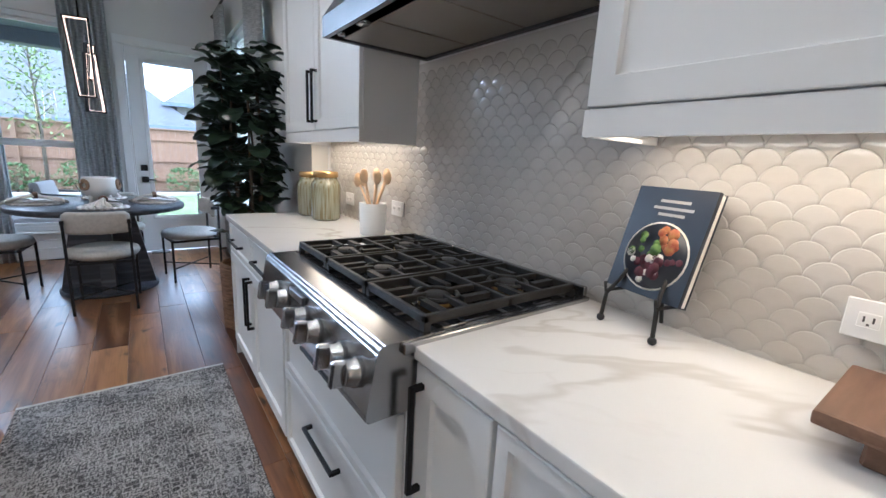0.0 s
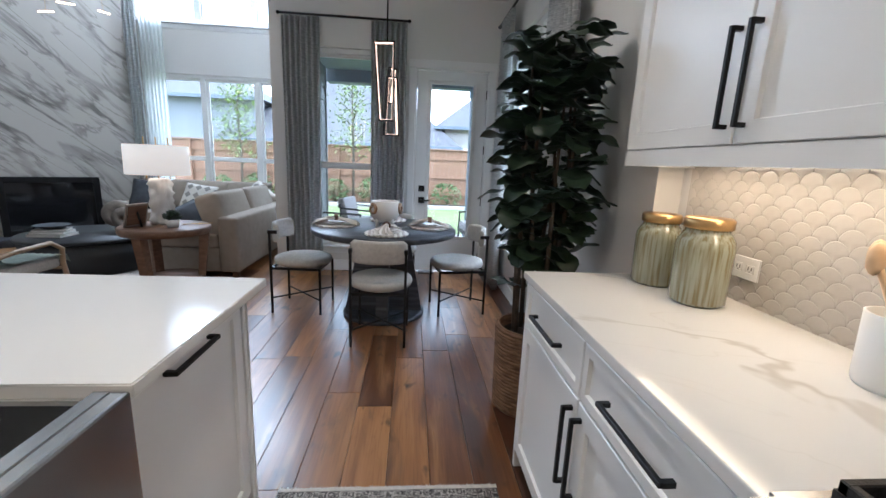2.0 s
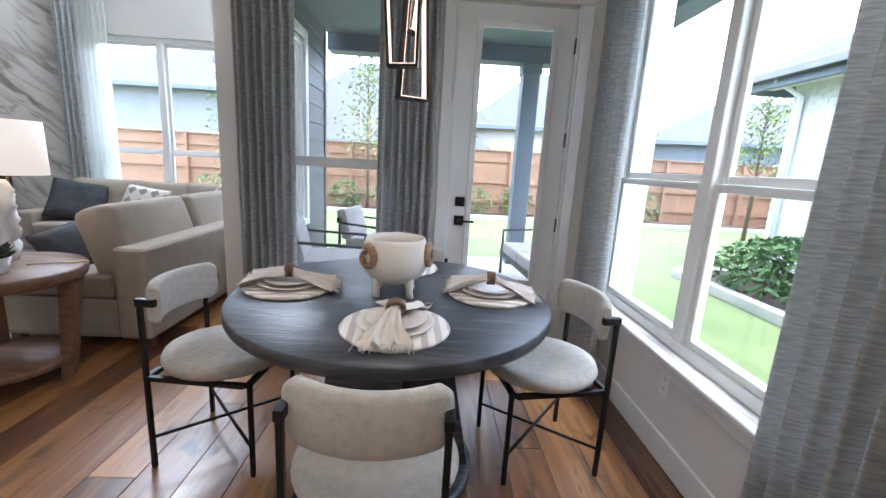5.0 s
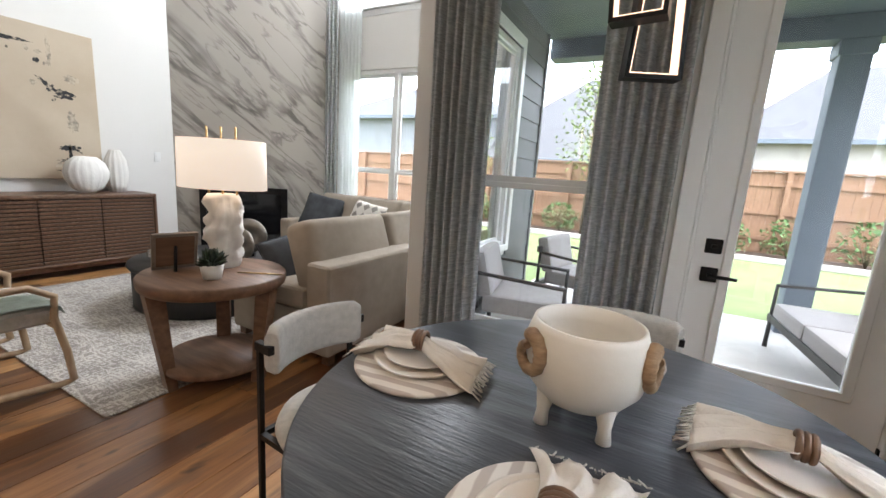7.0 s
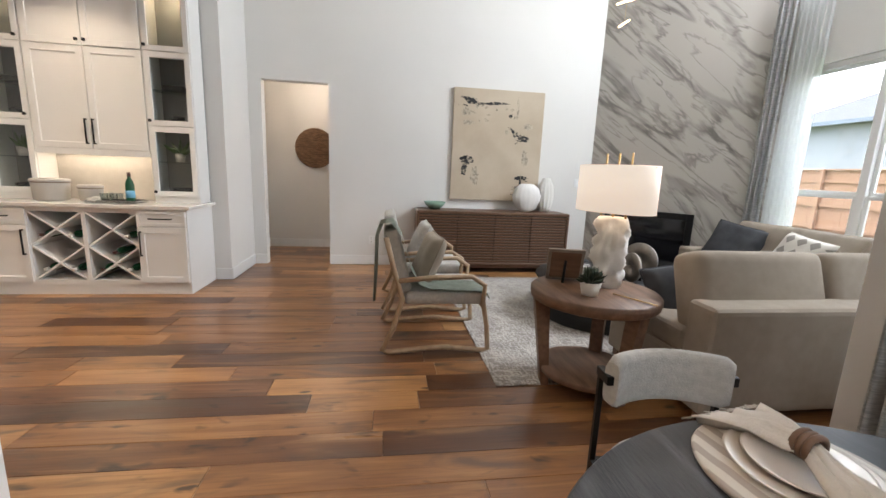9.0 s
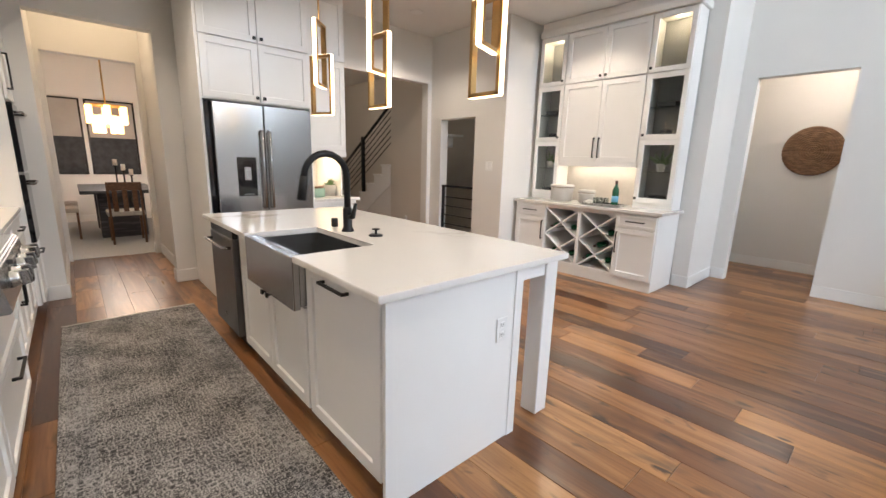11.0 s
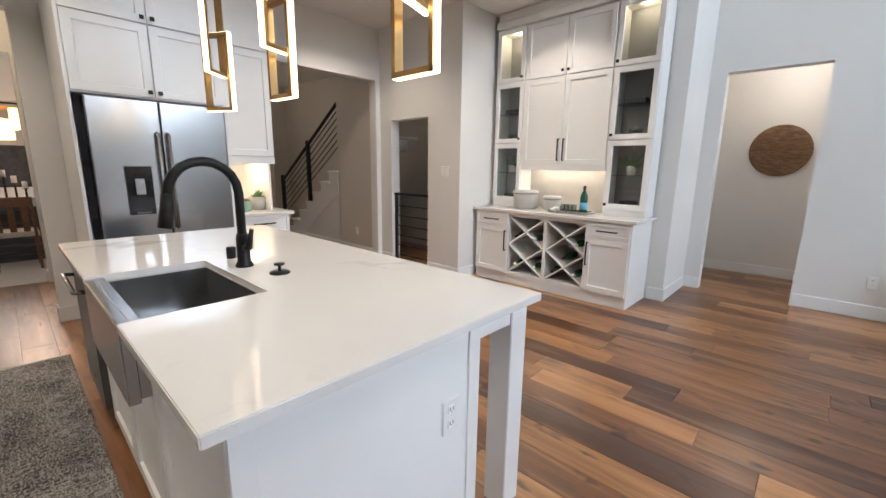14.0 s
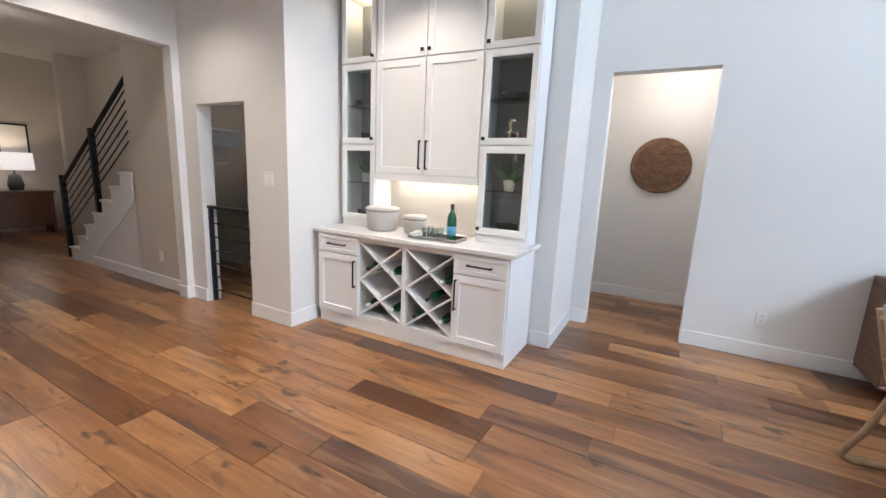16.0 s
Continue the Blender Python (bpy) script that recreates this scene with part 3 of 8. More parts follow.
# ---- windows and the patio door ----
def window(name, axis, at, lo, hi, z0, z1, units, rail=None, label="", into=-1, depth=0.14):
    """A white vinyl window in the wall plane at `at`: frame, posts between units, sash rails and panes. axis: the way it runs."""
    w = thing(name, (0, 0, 0), label, "window", kind="structure")
    def b(u0, u1, d0, d1, a, c):
        d0, d1 = at + d0, at + d1
        return (u0, u1, d0, d1, a, c) if axis == "x" else (d0, d1, u0, u1, a, c)
    f = 0.055
    boxes("window_frame", M["trim"], w, b(lo, lo + f, 0.04, 0.12, z0, z1), b(hi - f, hi, 0.04, 0.12, z0, z1), b(lo + f, hi - f, 0.04, 0.12, z0, z0 + f), b(lo + f, hi - f, 0.04, 0.12, z1 - f, z1), bevel=0.004)
    boxes("window_sill", M["trim"], w, b(lo - 0.04, hi + 0.04, -0.05, 0.04, z0 - 0.028, z0 - 0.002), b(lo - 0.03, hi + 0.03, -0.014, 0, z0 - 0.1, z0 - 0.03), bevel=0.005)
    step = (hi - lo) / units
    for i in range(units):
        u0, u1 = lo + i * step, lo + (i + 1) * step
        if i:
            boxes("mullion", M["trim"], w, b(u0 - 0.035, u0 + 0.035, 0.035, 0.115, z0 + f, z1 - f), bevel=0.004)
        p0, p1 = u0 + (f if i == 0 else 0.036), u1 - (f if i == units - 1 else 0.036)
        cells = [(z0 + f, z1 - f)] if rail is None else [(z0 + f, rail), (rail, z1 - f)]
        for k, (a, c) in enumerate(cells):
            s = 0.035
            d0 = 0.05 if k == 0 else 0.078
            boxes("sash", M["trim"], w, b(p0, p0 + s, d0, d0 + 0.026, a, c), b(p1 - s, p1, d0, d0 + 0.026, a, c), b(p0 + s, p1 - s, d0, d0 + 0.026, a, a + s), b(p0 + s, p1 - s, d0, d0 + 0.026, c - s, c), bevel=0.003)
            g = boxes("pane", M["glass"], w, b(p0 + s - 0.004, p1 - s + 0.004, d0 + 0.012, d0 + 0.016, a + s - 0.004, c - s + 0.004))
            g.visible_shadow = False
    return w


window("window_1", "y", ED, 5.72, 7.45, 0.51, 2.6, 2, 1.285, "wide white double-hung window pair over the dining nook")
window("window_2", "x", N, -0.32, 0.62, 0.32, 2.56, 1, 1.27, "narrow white double-hung window onto the patio")
window("window_3", "x", NL, -3.36, -0.80, 0.55, 2.58, 3, 1.26, "triple white living room window over the garden")
window("window_4", "x", NL, -3.36, -0.80, 3.34, 4.75, 3, None, "high white triple clerestory window")
window("window_5", "y", -0.72, 8.55, 9.5, 0.6, 2.5, 1, 1.27, "white living room side window facing the patio")
d = thing("door_1", (0.95, N, 0), "white patio door with one tall glass pane, shut", "door", kind="structure")
DW = 0.81
boxes("door_frame", M["trim"], d, (-0.10, -0.02, -0.02, 0.0, 0.002, 2.40), (DW + 0.02, DW + 0.10, -0.02, 0.0, 0.002, 2.40), (-0.10, DW + 0.10, -0.022, 0.0, 2.402, 2.49), (-0.02, -0.003, -0.01, 0.13, 0.002, 2.4), (DW + 0.003, DW + 0.02, -0.01, 0.13, 0.002, 2.4), bevel=0.004)
G0, G1, Z0, Z1 = 0.155, 0.66, 0.45, 2.25
leaf = boxes("leaf", M["trim"], d, (0, G0, 0.03, 0.075, 0.015, 2.385), (G1, DW, 0.03, 0.075, 0.015, 2.385), (G0, G1, 0.03, 0.075, 0.015, Z0), (G0, G1, 0.03, 0.075, Z1, 2.385))
boxes("bead", M["trim"], leaf, (G0 - 0.03, G0 + 0.012, 0.018, 0.034, Z0 - 0.03, Z1 + 0.03), (G1 - 0.012, G1 + 0.03, 0.018, 0.034, Z0 - 0.03, Z1 + 0.03), (G0, G1, 0.018, 0.034, Z0 - 0.03, Z0 + 0.012), (G0, G1, 0.018, 0.034, Z1 - 0.012, Z1 + 0.03), bevel=0.005)
boxes("pane", M["glass"], d, (G0 - 0.002, G1 + 0.002, 0.05, 0.055, Z0 - 0.002, Z1 + 0.002)).visible_shadow = False
boxes("deadbolt", M["black"], d, (0.045, 0.115, 0.012, 0.03, 1.005, 1.075), (0.068, 0.092, -0.012, 0.012, 1.03, 1.05), bevel=0.004, label="square black deadbolt")
boxes("door_handle", M["black"], d, (0.045, 0.115, 0.012, 0.03, 0.865, 0.935), (0.07, 0.19, -0.035, -0.02, 0.892, 0.908), (0.07, 0.09, -0.03, 0.012, 0.89, 0.91), bevel=0.003, label="black lever handle")
for z in (0.2, 0.9, 1.52, 2.15):
    boxes("hinge", M["black"], d, (DW - 0.004, DW + 0.014, 0.008, 0.03, z - 0.05, z + 0.05), bevel=0.003)

# ---- kitchen ----
def pull(parent, m, length, upright):
    """A square black bar pull on two posts; its plane is local x (along), y (out)."""
    bm = bmesh.new()
    h = length / 2
    a = (-h, h, -0.034, -0.022, -0.006, 0.006)
    bx(bm, *a, bevel=0.0015)
    for s in (-1, 1):
        bx(bm, s * (h - 0.006) - 0.006, s * (h - 0.006) + 0.006, -0.026, 0.0, -0.006, 0.006)
    t = m @ (pose(0, 0, 0, 0, 90, 0) if upright else Matrix())
    for v in bm.verts:
        v.co = t @ v.co
    return part("handle", bm, M["black"], parent, "square black bar handle")


def knob(parent, m):
    bm = bmesh.new()
    bx(bm, -0.005, 0.005, -0.018, 0, -0.005, 0.005)
    bx(bm, -0.014, 0.014, -0.03, -0.016, -0.014, 0.014, bevel=0.003)
    for v in bm.verts:
        v.co = m @ v.co
    return part("knob", bm, M["black"], parent, "square black knob")


def shaker(parent, x0, x1, z0, z1, y=0.0, name="door", rail=0.057, glazed=False):
    """A shaker front in the plane y, facing -y: one body whose field is sunk inside the frame."""
    bm = bmesh.new()
    t, e, c = 0.019, 0.0025, 0.004
    def ring(d, yy):
        return [bm.verts.new((px, yy, pz)) for px, pz in ((x0 + d, z0 + d), (x1 - d, z0 + d), (x1 - d, z1 - d), (x0 + d, z1 - d))]
    rs = [ring(0, y - 0.0005), ring(0, y - t + e), ring(e, y - t), ring(rail, y - t), ring(rail + c, y - (t - 0.011 if not glazed else 0.0005))]
    if glazed:
        rs.append(rs[0])
    for p, q in zip(rs, rs[1:]):
        for i in range(4):
            bm.faces.new((p[i], p[(i + 1) % 4], q[(i + 1) % 4], q[i]))
    if not glazed:
        bm.faces.new(rs[-1])
        bm.faces.new(rs[0][::-1])
    d = part(name, bm, M["cab"], parent)
    if glazed:
        g = boxes("pane", M["cabglass"], d, (x0 + rail + 0.002, x1 - rail - 0.002, y - 0.009, y - 0.005, z0 + rail + 0.002, z1 - rail - 0.002), label="clear glass pane")
        g.visible_shadow = False
    return d


def slab(parent, x0, x1, z0, z1, y=0.0, name="drawer"):
    return shaker(parent, x0, x1, z0, z1, y, name, rail=0.03)


def carcass(parent, w, depth, z0, z1, toe=0.0, front=0.002):
    bs = [(0, w, front, depth, z0, z1)]
    if toe:
        bs.append((0.0, w, 0.07, depth, 0.002, z0))
    return boxes("body", M["cab"], parent, *bs)


def base_unit(at, rz, w, layout, label, depth=0.60, top=0.884, group="base cabinets"):
    """A base cabinet whose front faces local -y."""
    c = thing("base_cabinet", at, label, "cabinet", group, rz)
    carcass(c, w, depth, 0.10, top, 0.1)
    g = 0.004
    for kind, x0, x1, z0, z1, *how in layout:
        f = (slab if kind == "drawer" else shaker)(c, x0 + g, x1 - g, z0 + g, z1 - g, 0.0, kind)
        if kind == "drawer":
            pull(f, pose((x0 + x1) / 2, -0.019, (z0 + z1) / 2 if z1 - z0 < 0.2 else z1 - 0.075), how[0] if how else 0.16, False)
        elif how and how[0] == "knob":
            knob(f, pose(x0 + 0.03 if how[1] < 0 else x1 - 0.03, -0.019, z1 - 0.05))
        elif how and how[0] == "top":
            pull(f, pose((x0 + x1) / 2, -0.019, z1 - 0.045), 0.2, False)
        elif how:
            pull(f, pose(x0 + 0.032 if how[0] < 0 else x1 - 0.032, -0.019, z1 - 0.17), 0.26, True)
    return c


# the range run along the east wall: fronts face -x; local x runs towards -y
FX = 1.415
def east(y):
    return (FX, y, 0)


base_unit(east(4.475), -90, 1.145, [("drawer", 0, 0.57, 0.70, 0.88, 0.26), ("drawer", 0.57, 1.145, 0.70, 0.88, 0.26), ("door", 0, 0.57, 0.105, 0.70, 1), ("door", 0.57, 1.145, 0.105, 0.70, -1)],
          "white shaker base cabinet with black bar handles, beside the range")
base_unit(east(3.315), -90, 0.905, [("drawer", 0, 0.905, 0.45, 0.752, 0.26), ("drawer", 0, 0.905, 0.105, 0.45, 0.26)], "white two-drawer base cabinet under the range top", top=0.758)
FXS = 1.45
base_unit((FXS, 2.402, 0), -90, 0.245, [("door", 0, 0.245, 0.105, 0.88, -1)], "narrow white shaker pull-out cabinet with a long black handle")
base_unit((FXS, 2.154, 0), -90, 0.60, [("drawer", 0, 0.60, 0.70, 0.88, 0.2), ("door", 0, 0.30, 0.105, 0.70, 1), ("door", 0.30, 0.60, 0.105, 0.70, -1)], "white shaker base cabinet under the quartz counter")
base_unit((FXS, 1.551, 0), -90, 0.69, [("drawer", 0, 0.69, 0.70, 0.88, 0.2), ("door", 0, 0.345, 0.105, 0.70, 1), ("door", 0.345, 0.69, 0.105, 0.70, -1)], "white shaker base cabinet beside the tall oven unit")
end = thing("end_panel", (1.405, 4.477, 0), "white panelled cabinet end by the plant", "cabinet panel")
boxes("panel", M["cab"], end, (0, 0.62, 0, 0.018, 0.002, 0.884))
for a, b in ((0.0, 0.07), (0.55, 0.62)):
    boxes("stile", M["cab"], end, (a, b, 0.018, 0.028, 0.002, 0.884), bevel=0.002)
boxes("rail", M["cab"], end, (0.07, 0.55, 0.018, 0.028, 0.80, 0.884), bevel=0.002)
boxes("rail", M["cab"], end, (0.07, 0.55, 0.018, 0.028, 0.002, 0.12), bevel=0.002)


def counter(name, label, *bs):
    ob = boxes(name, M["quartz"], None, *bs, bevel=0.004, seg=2)
    return tagged(ob, label, "countertop")


counter("countertop", "white quartz countertop with soft taupe veins, beside the range", (1.388, E - 0.002, 3.325, 4.515, 0.885, 0.915))
counter("countertop", "white quartz countertop with soft taupe veins, under the cookbook stand", (1.425, E - 0.002, 0.862, 2.402, 0.885, 0.915))

# range top
rt = thing("cooktop", (1.318, 2.862, 0), "stainless steel six-burner gas range top with black cast-iron grates", "range")
R = 0.455
bm = bmesh.new()
prof = [(0.0, 0.76), (0.0, 0.775), (0.024, 0.915), (0.036, 0.928), (0.70, 0.928), (0.70, 0.76)]
for s in (-R, R):
    vs = [bm.verts.new((x, s, z)) for x, z in prof]
    bm.faces.new(vs if s > 0 else vs[::-1])
bm.verts.ensure_lookup_table()
k = len(prof)
for i in range(k):
    bm.faces.new([bm.verts[i], bm.verts[(i + 1) % k], bm.verts[k + (i + 1) % k], bm.verts[k + i]])
bmesh.ops.bevel(bm, geom=[e for e in bm.edges if abs((e.verts[0].co - e.verts[1].co).y) > 0.5], offset=0.006, segments=3, affect="EDGES")
part("body", bm, M["steel"], rt)
boxes("tray", M["bglass"], rt, (0.13, 0.69, -R + 0.012, R - 0.012, 0.9255, 0.93), bevel=0.002, label="black enamel burner tray")
boxes("trim_strip", M["steel"], rt, (0.08, 0.72, -R - 0.012, -R, 0.90, 0.926), (0.08, 0.72, R, R + 0.012, 0.90, 0.926), (0.705, 0.722, -R, R, 0.90, 0.955), bevel=0.002)
boxes("nameplate", M["steel_dark"], rt, (0.008, 0.022, -0.02, 0.10, 0.876, 0.9), bevel=0.002)
for j in range(3):
    yc = -0.298 + j * 0.298
    bm = bmesh.new()
    h, z, wd = 0.143, 0.966, 0.007
    x0, x1 = 0.145, 0.675
    for x in (x0, x1 - 0.014, (x0 + x1) / 2 - 0.007):
        bx(bm, x, x + 0.014, yc - h, yc + h, z - 0.022, z, bevel=0.002)
    for y in (yc - h, yc + h - 0.014):
        bx(bm, x0, x1, y, y + 0.014, z - 0.022, z + 0.0008, bevel=0.002)
    for xc in (0.278, 0.542):
        for a in range(4):
            t = pose(xc, yc, 0, 0, 0, 90 * a)
            reach = 0.125 if a % 2 == 0 else 0.136
            bx(bm, 0.035, reach, -wd, wd, z - 0.02, z - 0.001, bevel=0.002, m=t)
            t2 = pose(xc, yc, 0, 0, 0, 90 * a)
            bx(bm, 0.055, 0.075, 0.035, 0.128 if a % 2 else 0.12, z - 0.02, z - 0.004, m=t2)
        n = 20
        sweep(bm, [(xc + 0.058 * math.cos(2 * math.pi * i / n), yc + 0.058 * math.sin(2 * math.pi * i / n), z - 0.013) for i in range(n + 1)], 0.007, 6, cap=False)
    for x in (x0 + 0.007, x1 - 0.007):
        for y in (yc - h + 0.007, yc + h - 0.007):
            bx(bm, x - 0.009, x + 0.009, y - 0.009, y + 0.009, 0.929, z - 0.016)
    part("grate", bm, M["iron"], rt, "black cast-iron grate")
    for xc in (0.278, 0.542):
        bn = turned("burner", M["brass"] if j != 1 else M["iron"], rt, [(0.001, 0), (0.05, 0), (0.052, 0.012), (0.03, 0.016), (0.001, 0.016)], (xc, yc, 0.9305))
        turned("burner_cap", M["iron"], bn, [(0.001, 0), (0.036, 0), (0.038, 0.006), (0.03, 0.011), (0.001, 0.011)], (xc, yc, 0.947))
for y in (-0.385, -0.295, -0.14, -0.03, 0.15, 0.25):
    q = pose(0.012, y, 0.845, 0, -82, 0)
    bm = bmesh.new()
    lathe(bm, [(0.001, -0.002), (0.033, -0.002), (0.034, 0.01), (0.029, 0.014), (0.029, 0.03), (0.026, 0.034), (0.001, 0.034)], 20, m=q)
    kn = part("knob", bm, M["steel"], rt, "heavy brushed steel knob")
    bm = bmesh.new()
    bx(bm, -0.03, 0.03, -0.009, 0.009, 0.028, 0.062, bevel=0.005, m=q)
    part("grip", bm, M["steel"], kn)

# uppers on the east wall
def upper(y, w, doors, label, z0=1.365, z1=2.98, depth=0.277, rz=-90, xf=1.778):
    c = thing("wall_cabinet", (xf, y, 0), label, "cabinet", "wall cabinets", rz)
    boxes("body", M["cab"], c, (0, w, 0.002, depth - 0.004, z0 + 0.03, z1), (0, w, -0.018, 0.004, z0, z0 + 0.055), (0, 0.018, 0.002, depth - 0.004, z0, z0 + 0.03), (w - 0.018, w, 0.002, depth - 0.004, z0, z0 + 0.03))
    boxes("crown", M["cab"], c, (-0.0, w, -0.045, depth - 0.004, z1, CEIL - 0.004), bevel=0.01)
    s = w / doors
    for i in range(doors):
        f = shaker(c, i * s + 0.004, (i + 1) * s - 0.004, z0 + 0.06, 2.36)
        pull(f, pose(i * s + (0.032 if i % 2 else s - 0.032), -0.019, z0 + 0.23), 0.26, True)
        f2 = shaker(c, i * s + 0.004, (i + 1) * s - 0.004, 2.368, z1 - 0.01)
        knob(f2, pose(i * s + (0.03 if i % 2 else s - 0.03), -0.019, 2.41))
    return c


upper(4.51, 1.10, 2, "tall white shaker wall cabinet pair above the counter")
upper(2.289, 1.41, 2, "wide white shaker wall cabinet pair above the cookbook stand")
lamp("under_cabinet_light", "AREA", look((1.91, 3.96, 1.374), (1.91, 3.96, 0)), 1.45, (1.0, 0.68, 0.38), size=0.12, size_y=1.0)
lamp("under_cabinet_light", "AREA", look((1.91, 1.6, 1.374), (1.91, 1.6, 0)), 1.8, (1.0, 0.68, 0.38), size=0.12, size_y=1.35)
for y, w in ((3.96, 0.98), (1.6, 1.3)):
    s = thing("light_strip", (1.91, y, 1.381), "slim warm under-cabinet light strip", "lamp", "under-cabinet light strips")
    boxes("housing", M["trim"], s, (-0.02, 0.02, -w / 2, w / 2, 0.0, 0.012))
    boxes("lens", M["glow_soft"], s, (-0.014, 0.014, -w / 2 + 0.01, w / 2 - 0.01, -0.003, 0.0))

# hood
hd = thing("range_hood", (1.58, 2.892, 1.739), "stainless steel range hood with perforated filter panels", "range hood")
bm = bmesh.new()
vs = []
for s in (-0.455, 0.455):
    vs.append([bm.verts.new((x, s, z)) for x, z in ((0.0, 0.0), (0.0, 0.06), (0.16, 0.30), (0.47, 0.30), (0.47, 0.0))])
for a, b in ((0, 1), (1, 2), (2, 3), (3, 4)):
    bm.faces.new((vs[0][a], vs[0][b], vs[1][b], vs[1][a]))
bm.faces.new(vs[0][::-1])
bm.faces.new(vs[1])
part("canopy", bm, M["steel_dark"], hd)
boxes("rim", M["steel_dark"], hd, (0.0, 0.018, -0.455, 0.455, -0.012, 0.0), (0.018, 0.47, -0.455, -0.437, -0.012, 0.0), (0.018, 0.47, 0.437, 0.455, -0.012, 0.0), (0.452, 0.47, -0.437, 0.437, -0.012, 0.0))
M["filter"] = mat("perforated_filter", (0.20, 0.18, 0.155), 0.35, 0.9, vary=0.1)
n_, l_, p_ = nodes_of(M["filter"])
tc_, vo_ = n_.new("ShaderNodeTexCoord"), n_.new("ShaderNodeTexVoronoi")
vo_.inputs["Scale"].default_value, vo_.inputs["Randomness"].default_value = 85, 0.0
l_.new(tc_.outputs["Object"], vo_.inputs["Vector"])
cr_ = n_.new("ShaderNodeMapRange")
cr_.inputs[1].default_value, cr_.inputs[2].default_value = 0.25, 0.35
mx_ = n_.new("ShaderNodeMix")
mx_.data_type = "RGBA"
mx_.inputs[6].default_value, mx_.inputs[7].default_value = (0.015, 0.014, 0.013, 1), (0.33, 0.30, 0.26, 1)
l_.new(vo_.outputs["Distance"], cr_.inputs[0])
l_.new(cr_.outputs[0], mx_.inputs[0])
l_.new(mx_.outputs[2], p_.inputs["Base Color"])
for i in range(3):
    boxes("filter_panel", M["filter"], hd, (0.07, 0.448, -0.43 + i * 0.288, -0.43 + (i + 1) * 0.288 - 0.006, -0.006, 0.0), bevel=0.002, label="perforated grease filter")
for i in range(2):
    turned("hood_lamp", M["steel"], hd, [(0.001, -0.012), (0.022, -0.012), (0.026, -0.004), (0.026, 0), (0.001, 0)], (0.045, -0.2 + 0.4 * i, 0), 16)
turned("control_knob", M["steel"], hd, [(0.001, -0.016), (0.014, -0.016), (0.016, 0), (0.001, 0)], (0.035, 0.36, 0), 16)
boxes("chimney", M["cab"], hd, (0.16, 0.47, -0.455, 0.455, 0.305, CEIL - 1.743), label="white panelled hood chase")

# tall oven unit
ov = thing("oven_cabinet", (1.40, 0.858, 0), "tall white oven cabinet with black double wall oven", "cabinet", rz=-90)
boxes("body", M["cab"], ov, (0.001, 0.47, 0.003, 0.62, 0.1, 3.0), (0.001, 0.47, 0.06, 0.62, 0.002, 0.1))
for z0, z1 in ((0.62, 1.16), (1.18, 1.70)):
    o = boxes("oven", M["bglass"], ov, (0.02, 0.45, -0.03, 0.003, z0, z1), bevel=0.004, label="black glass oven door")
    tubes("handle", M["steel"], o, [(0.05, -0.03, z1 - 0.07), (0.05, -0.075, z1 - 0.07), (0.42, -0.075, z1 - 0.07), (0.42, -0.03, z1 - 0.07)], r=0.009)
f = shaker(ov, 0.01, 0.46, 1.72, 2.36)
pull(f, pose(0.05, -0.019, 1.92), 0.26, True)
shaker(ov, 0.01, 0.46, 2.37, 2.97)
f = slab(ov, 0.01, 0.46, 0.12, 0.6)
pull(f, pose(0.235, -0.019, 0.52), 0.2, False)
boxes("crown", M["cab"], ov, (0.0, 0.47, -0.04, 0.62, 3.002, CEIL - 0.004), bevel=0.008)

# island
isl = thing("kitchen_island", (0, 0, 0), "white shaker kitchen island with a square leg at its seating end", "kitchen island")
boxes("body", M["cab"], isl, (-0.42, 0.318, 3.62, 4.262, 0.10, 0.883), (-0.42, 0.318, 2.52, 3.62, 0.10, 0.655), (-0.42, -0.06, 2.52, 3.62, 0.655, 0.883), (-0.06, 0.318, 2.52, 2.93, 0.655, 0.883), (-0.42, 0.26, 1.93, 4.262, 0.002, 0.1), (-0.42, -0.25, 1.93, 2.52, 0.1, 0.883))
each("end_panel", M["cab"], isl, (-0.44, 0.34, 4.264, 4.285, 0.002, 0.883), (0.29, 0.345, 4.285, 4.292, 0.002, 0.883), (-0.44, -0.385, 4.285, 4.292, 0.002, 0.883), bevel=0.002)
boxes("leg", M["cab"], isl, (-0.745, -0.645, 4.18, 4.28, 0.002, 0.883), bevel=0.004)
boxes("leg", M["cab"], isl, (-0.745, -0.645, 1.96, 2.06, 0.002, 0.883), bevel=0.004)
each("apron", M["cab"], isl, (-0.645, -0.44, 4.20, 4.27, 0.80, 0.883), (-0.735, -0.66, 2.06, 4.18, 0.80, 0.883), (-0.645, -0.42, 1.97, 2.05, 0.80, 0.883), bevel=0.002)
isl_front = [(3.62, 4.25, 0.105, 0.875, "top"), (3.095, 3.60, 0.105, 0.64, "knob_l"), (2.59, 3.095, 0.105, 0.64, "knob_r")]
for y0, y1, z0, z1, how in isl_front:
    f = shaker(isl, 0, y1 - y0 - 0.006, z0, z1)
    m = pose(0.32, y0 + 0.003, 0, 0, 0, 90)
    f.matrix_basis = m
    if how == "top":
        pull(f, pose((y1 - y0) / 2 - 0.02, -0.019, z1 - 0.045), 0.22, False)
    else:
        knob(f, pose(0.035 if how == "knob_l" else y1 - y0 - 0.04, -0.019, z1 - 0.05))
bm = bmesh.new()
outline = ((-0.75, 1.93), (0.40, 1.93), (0.40, 2.93), (-0.045, 2.93), (-0.045, 3.62), (0.40, 3.62), (0.40, 4.335), (-0.75, 4.335))
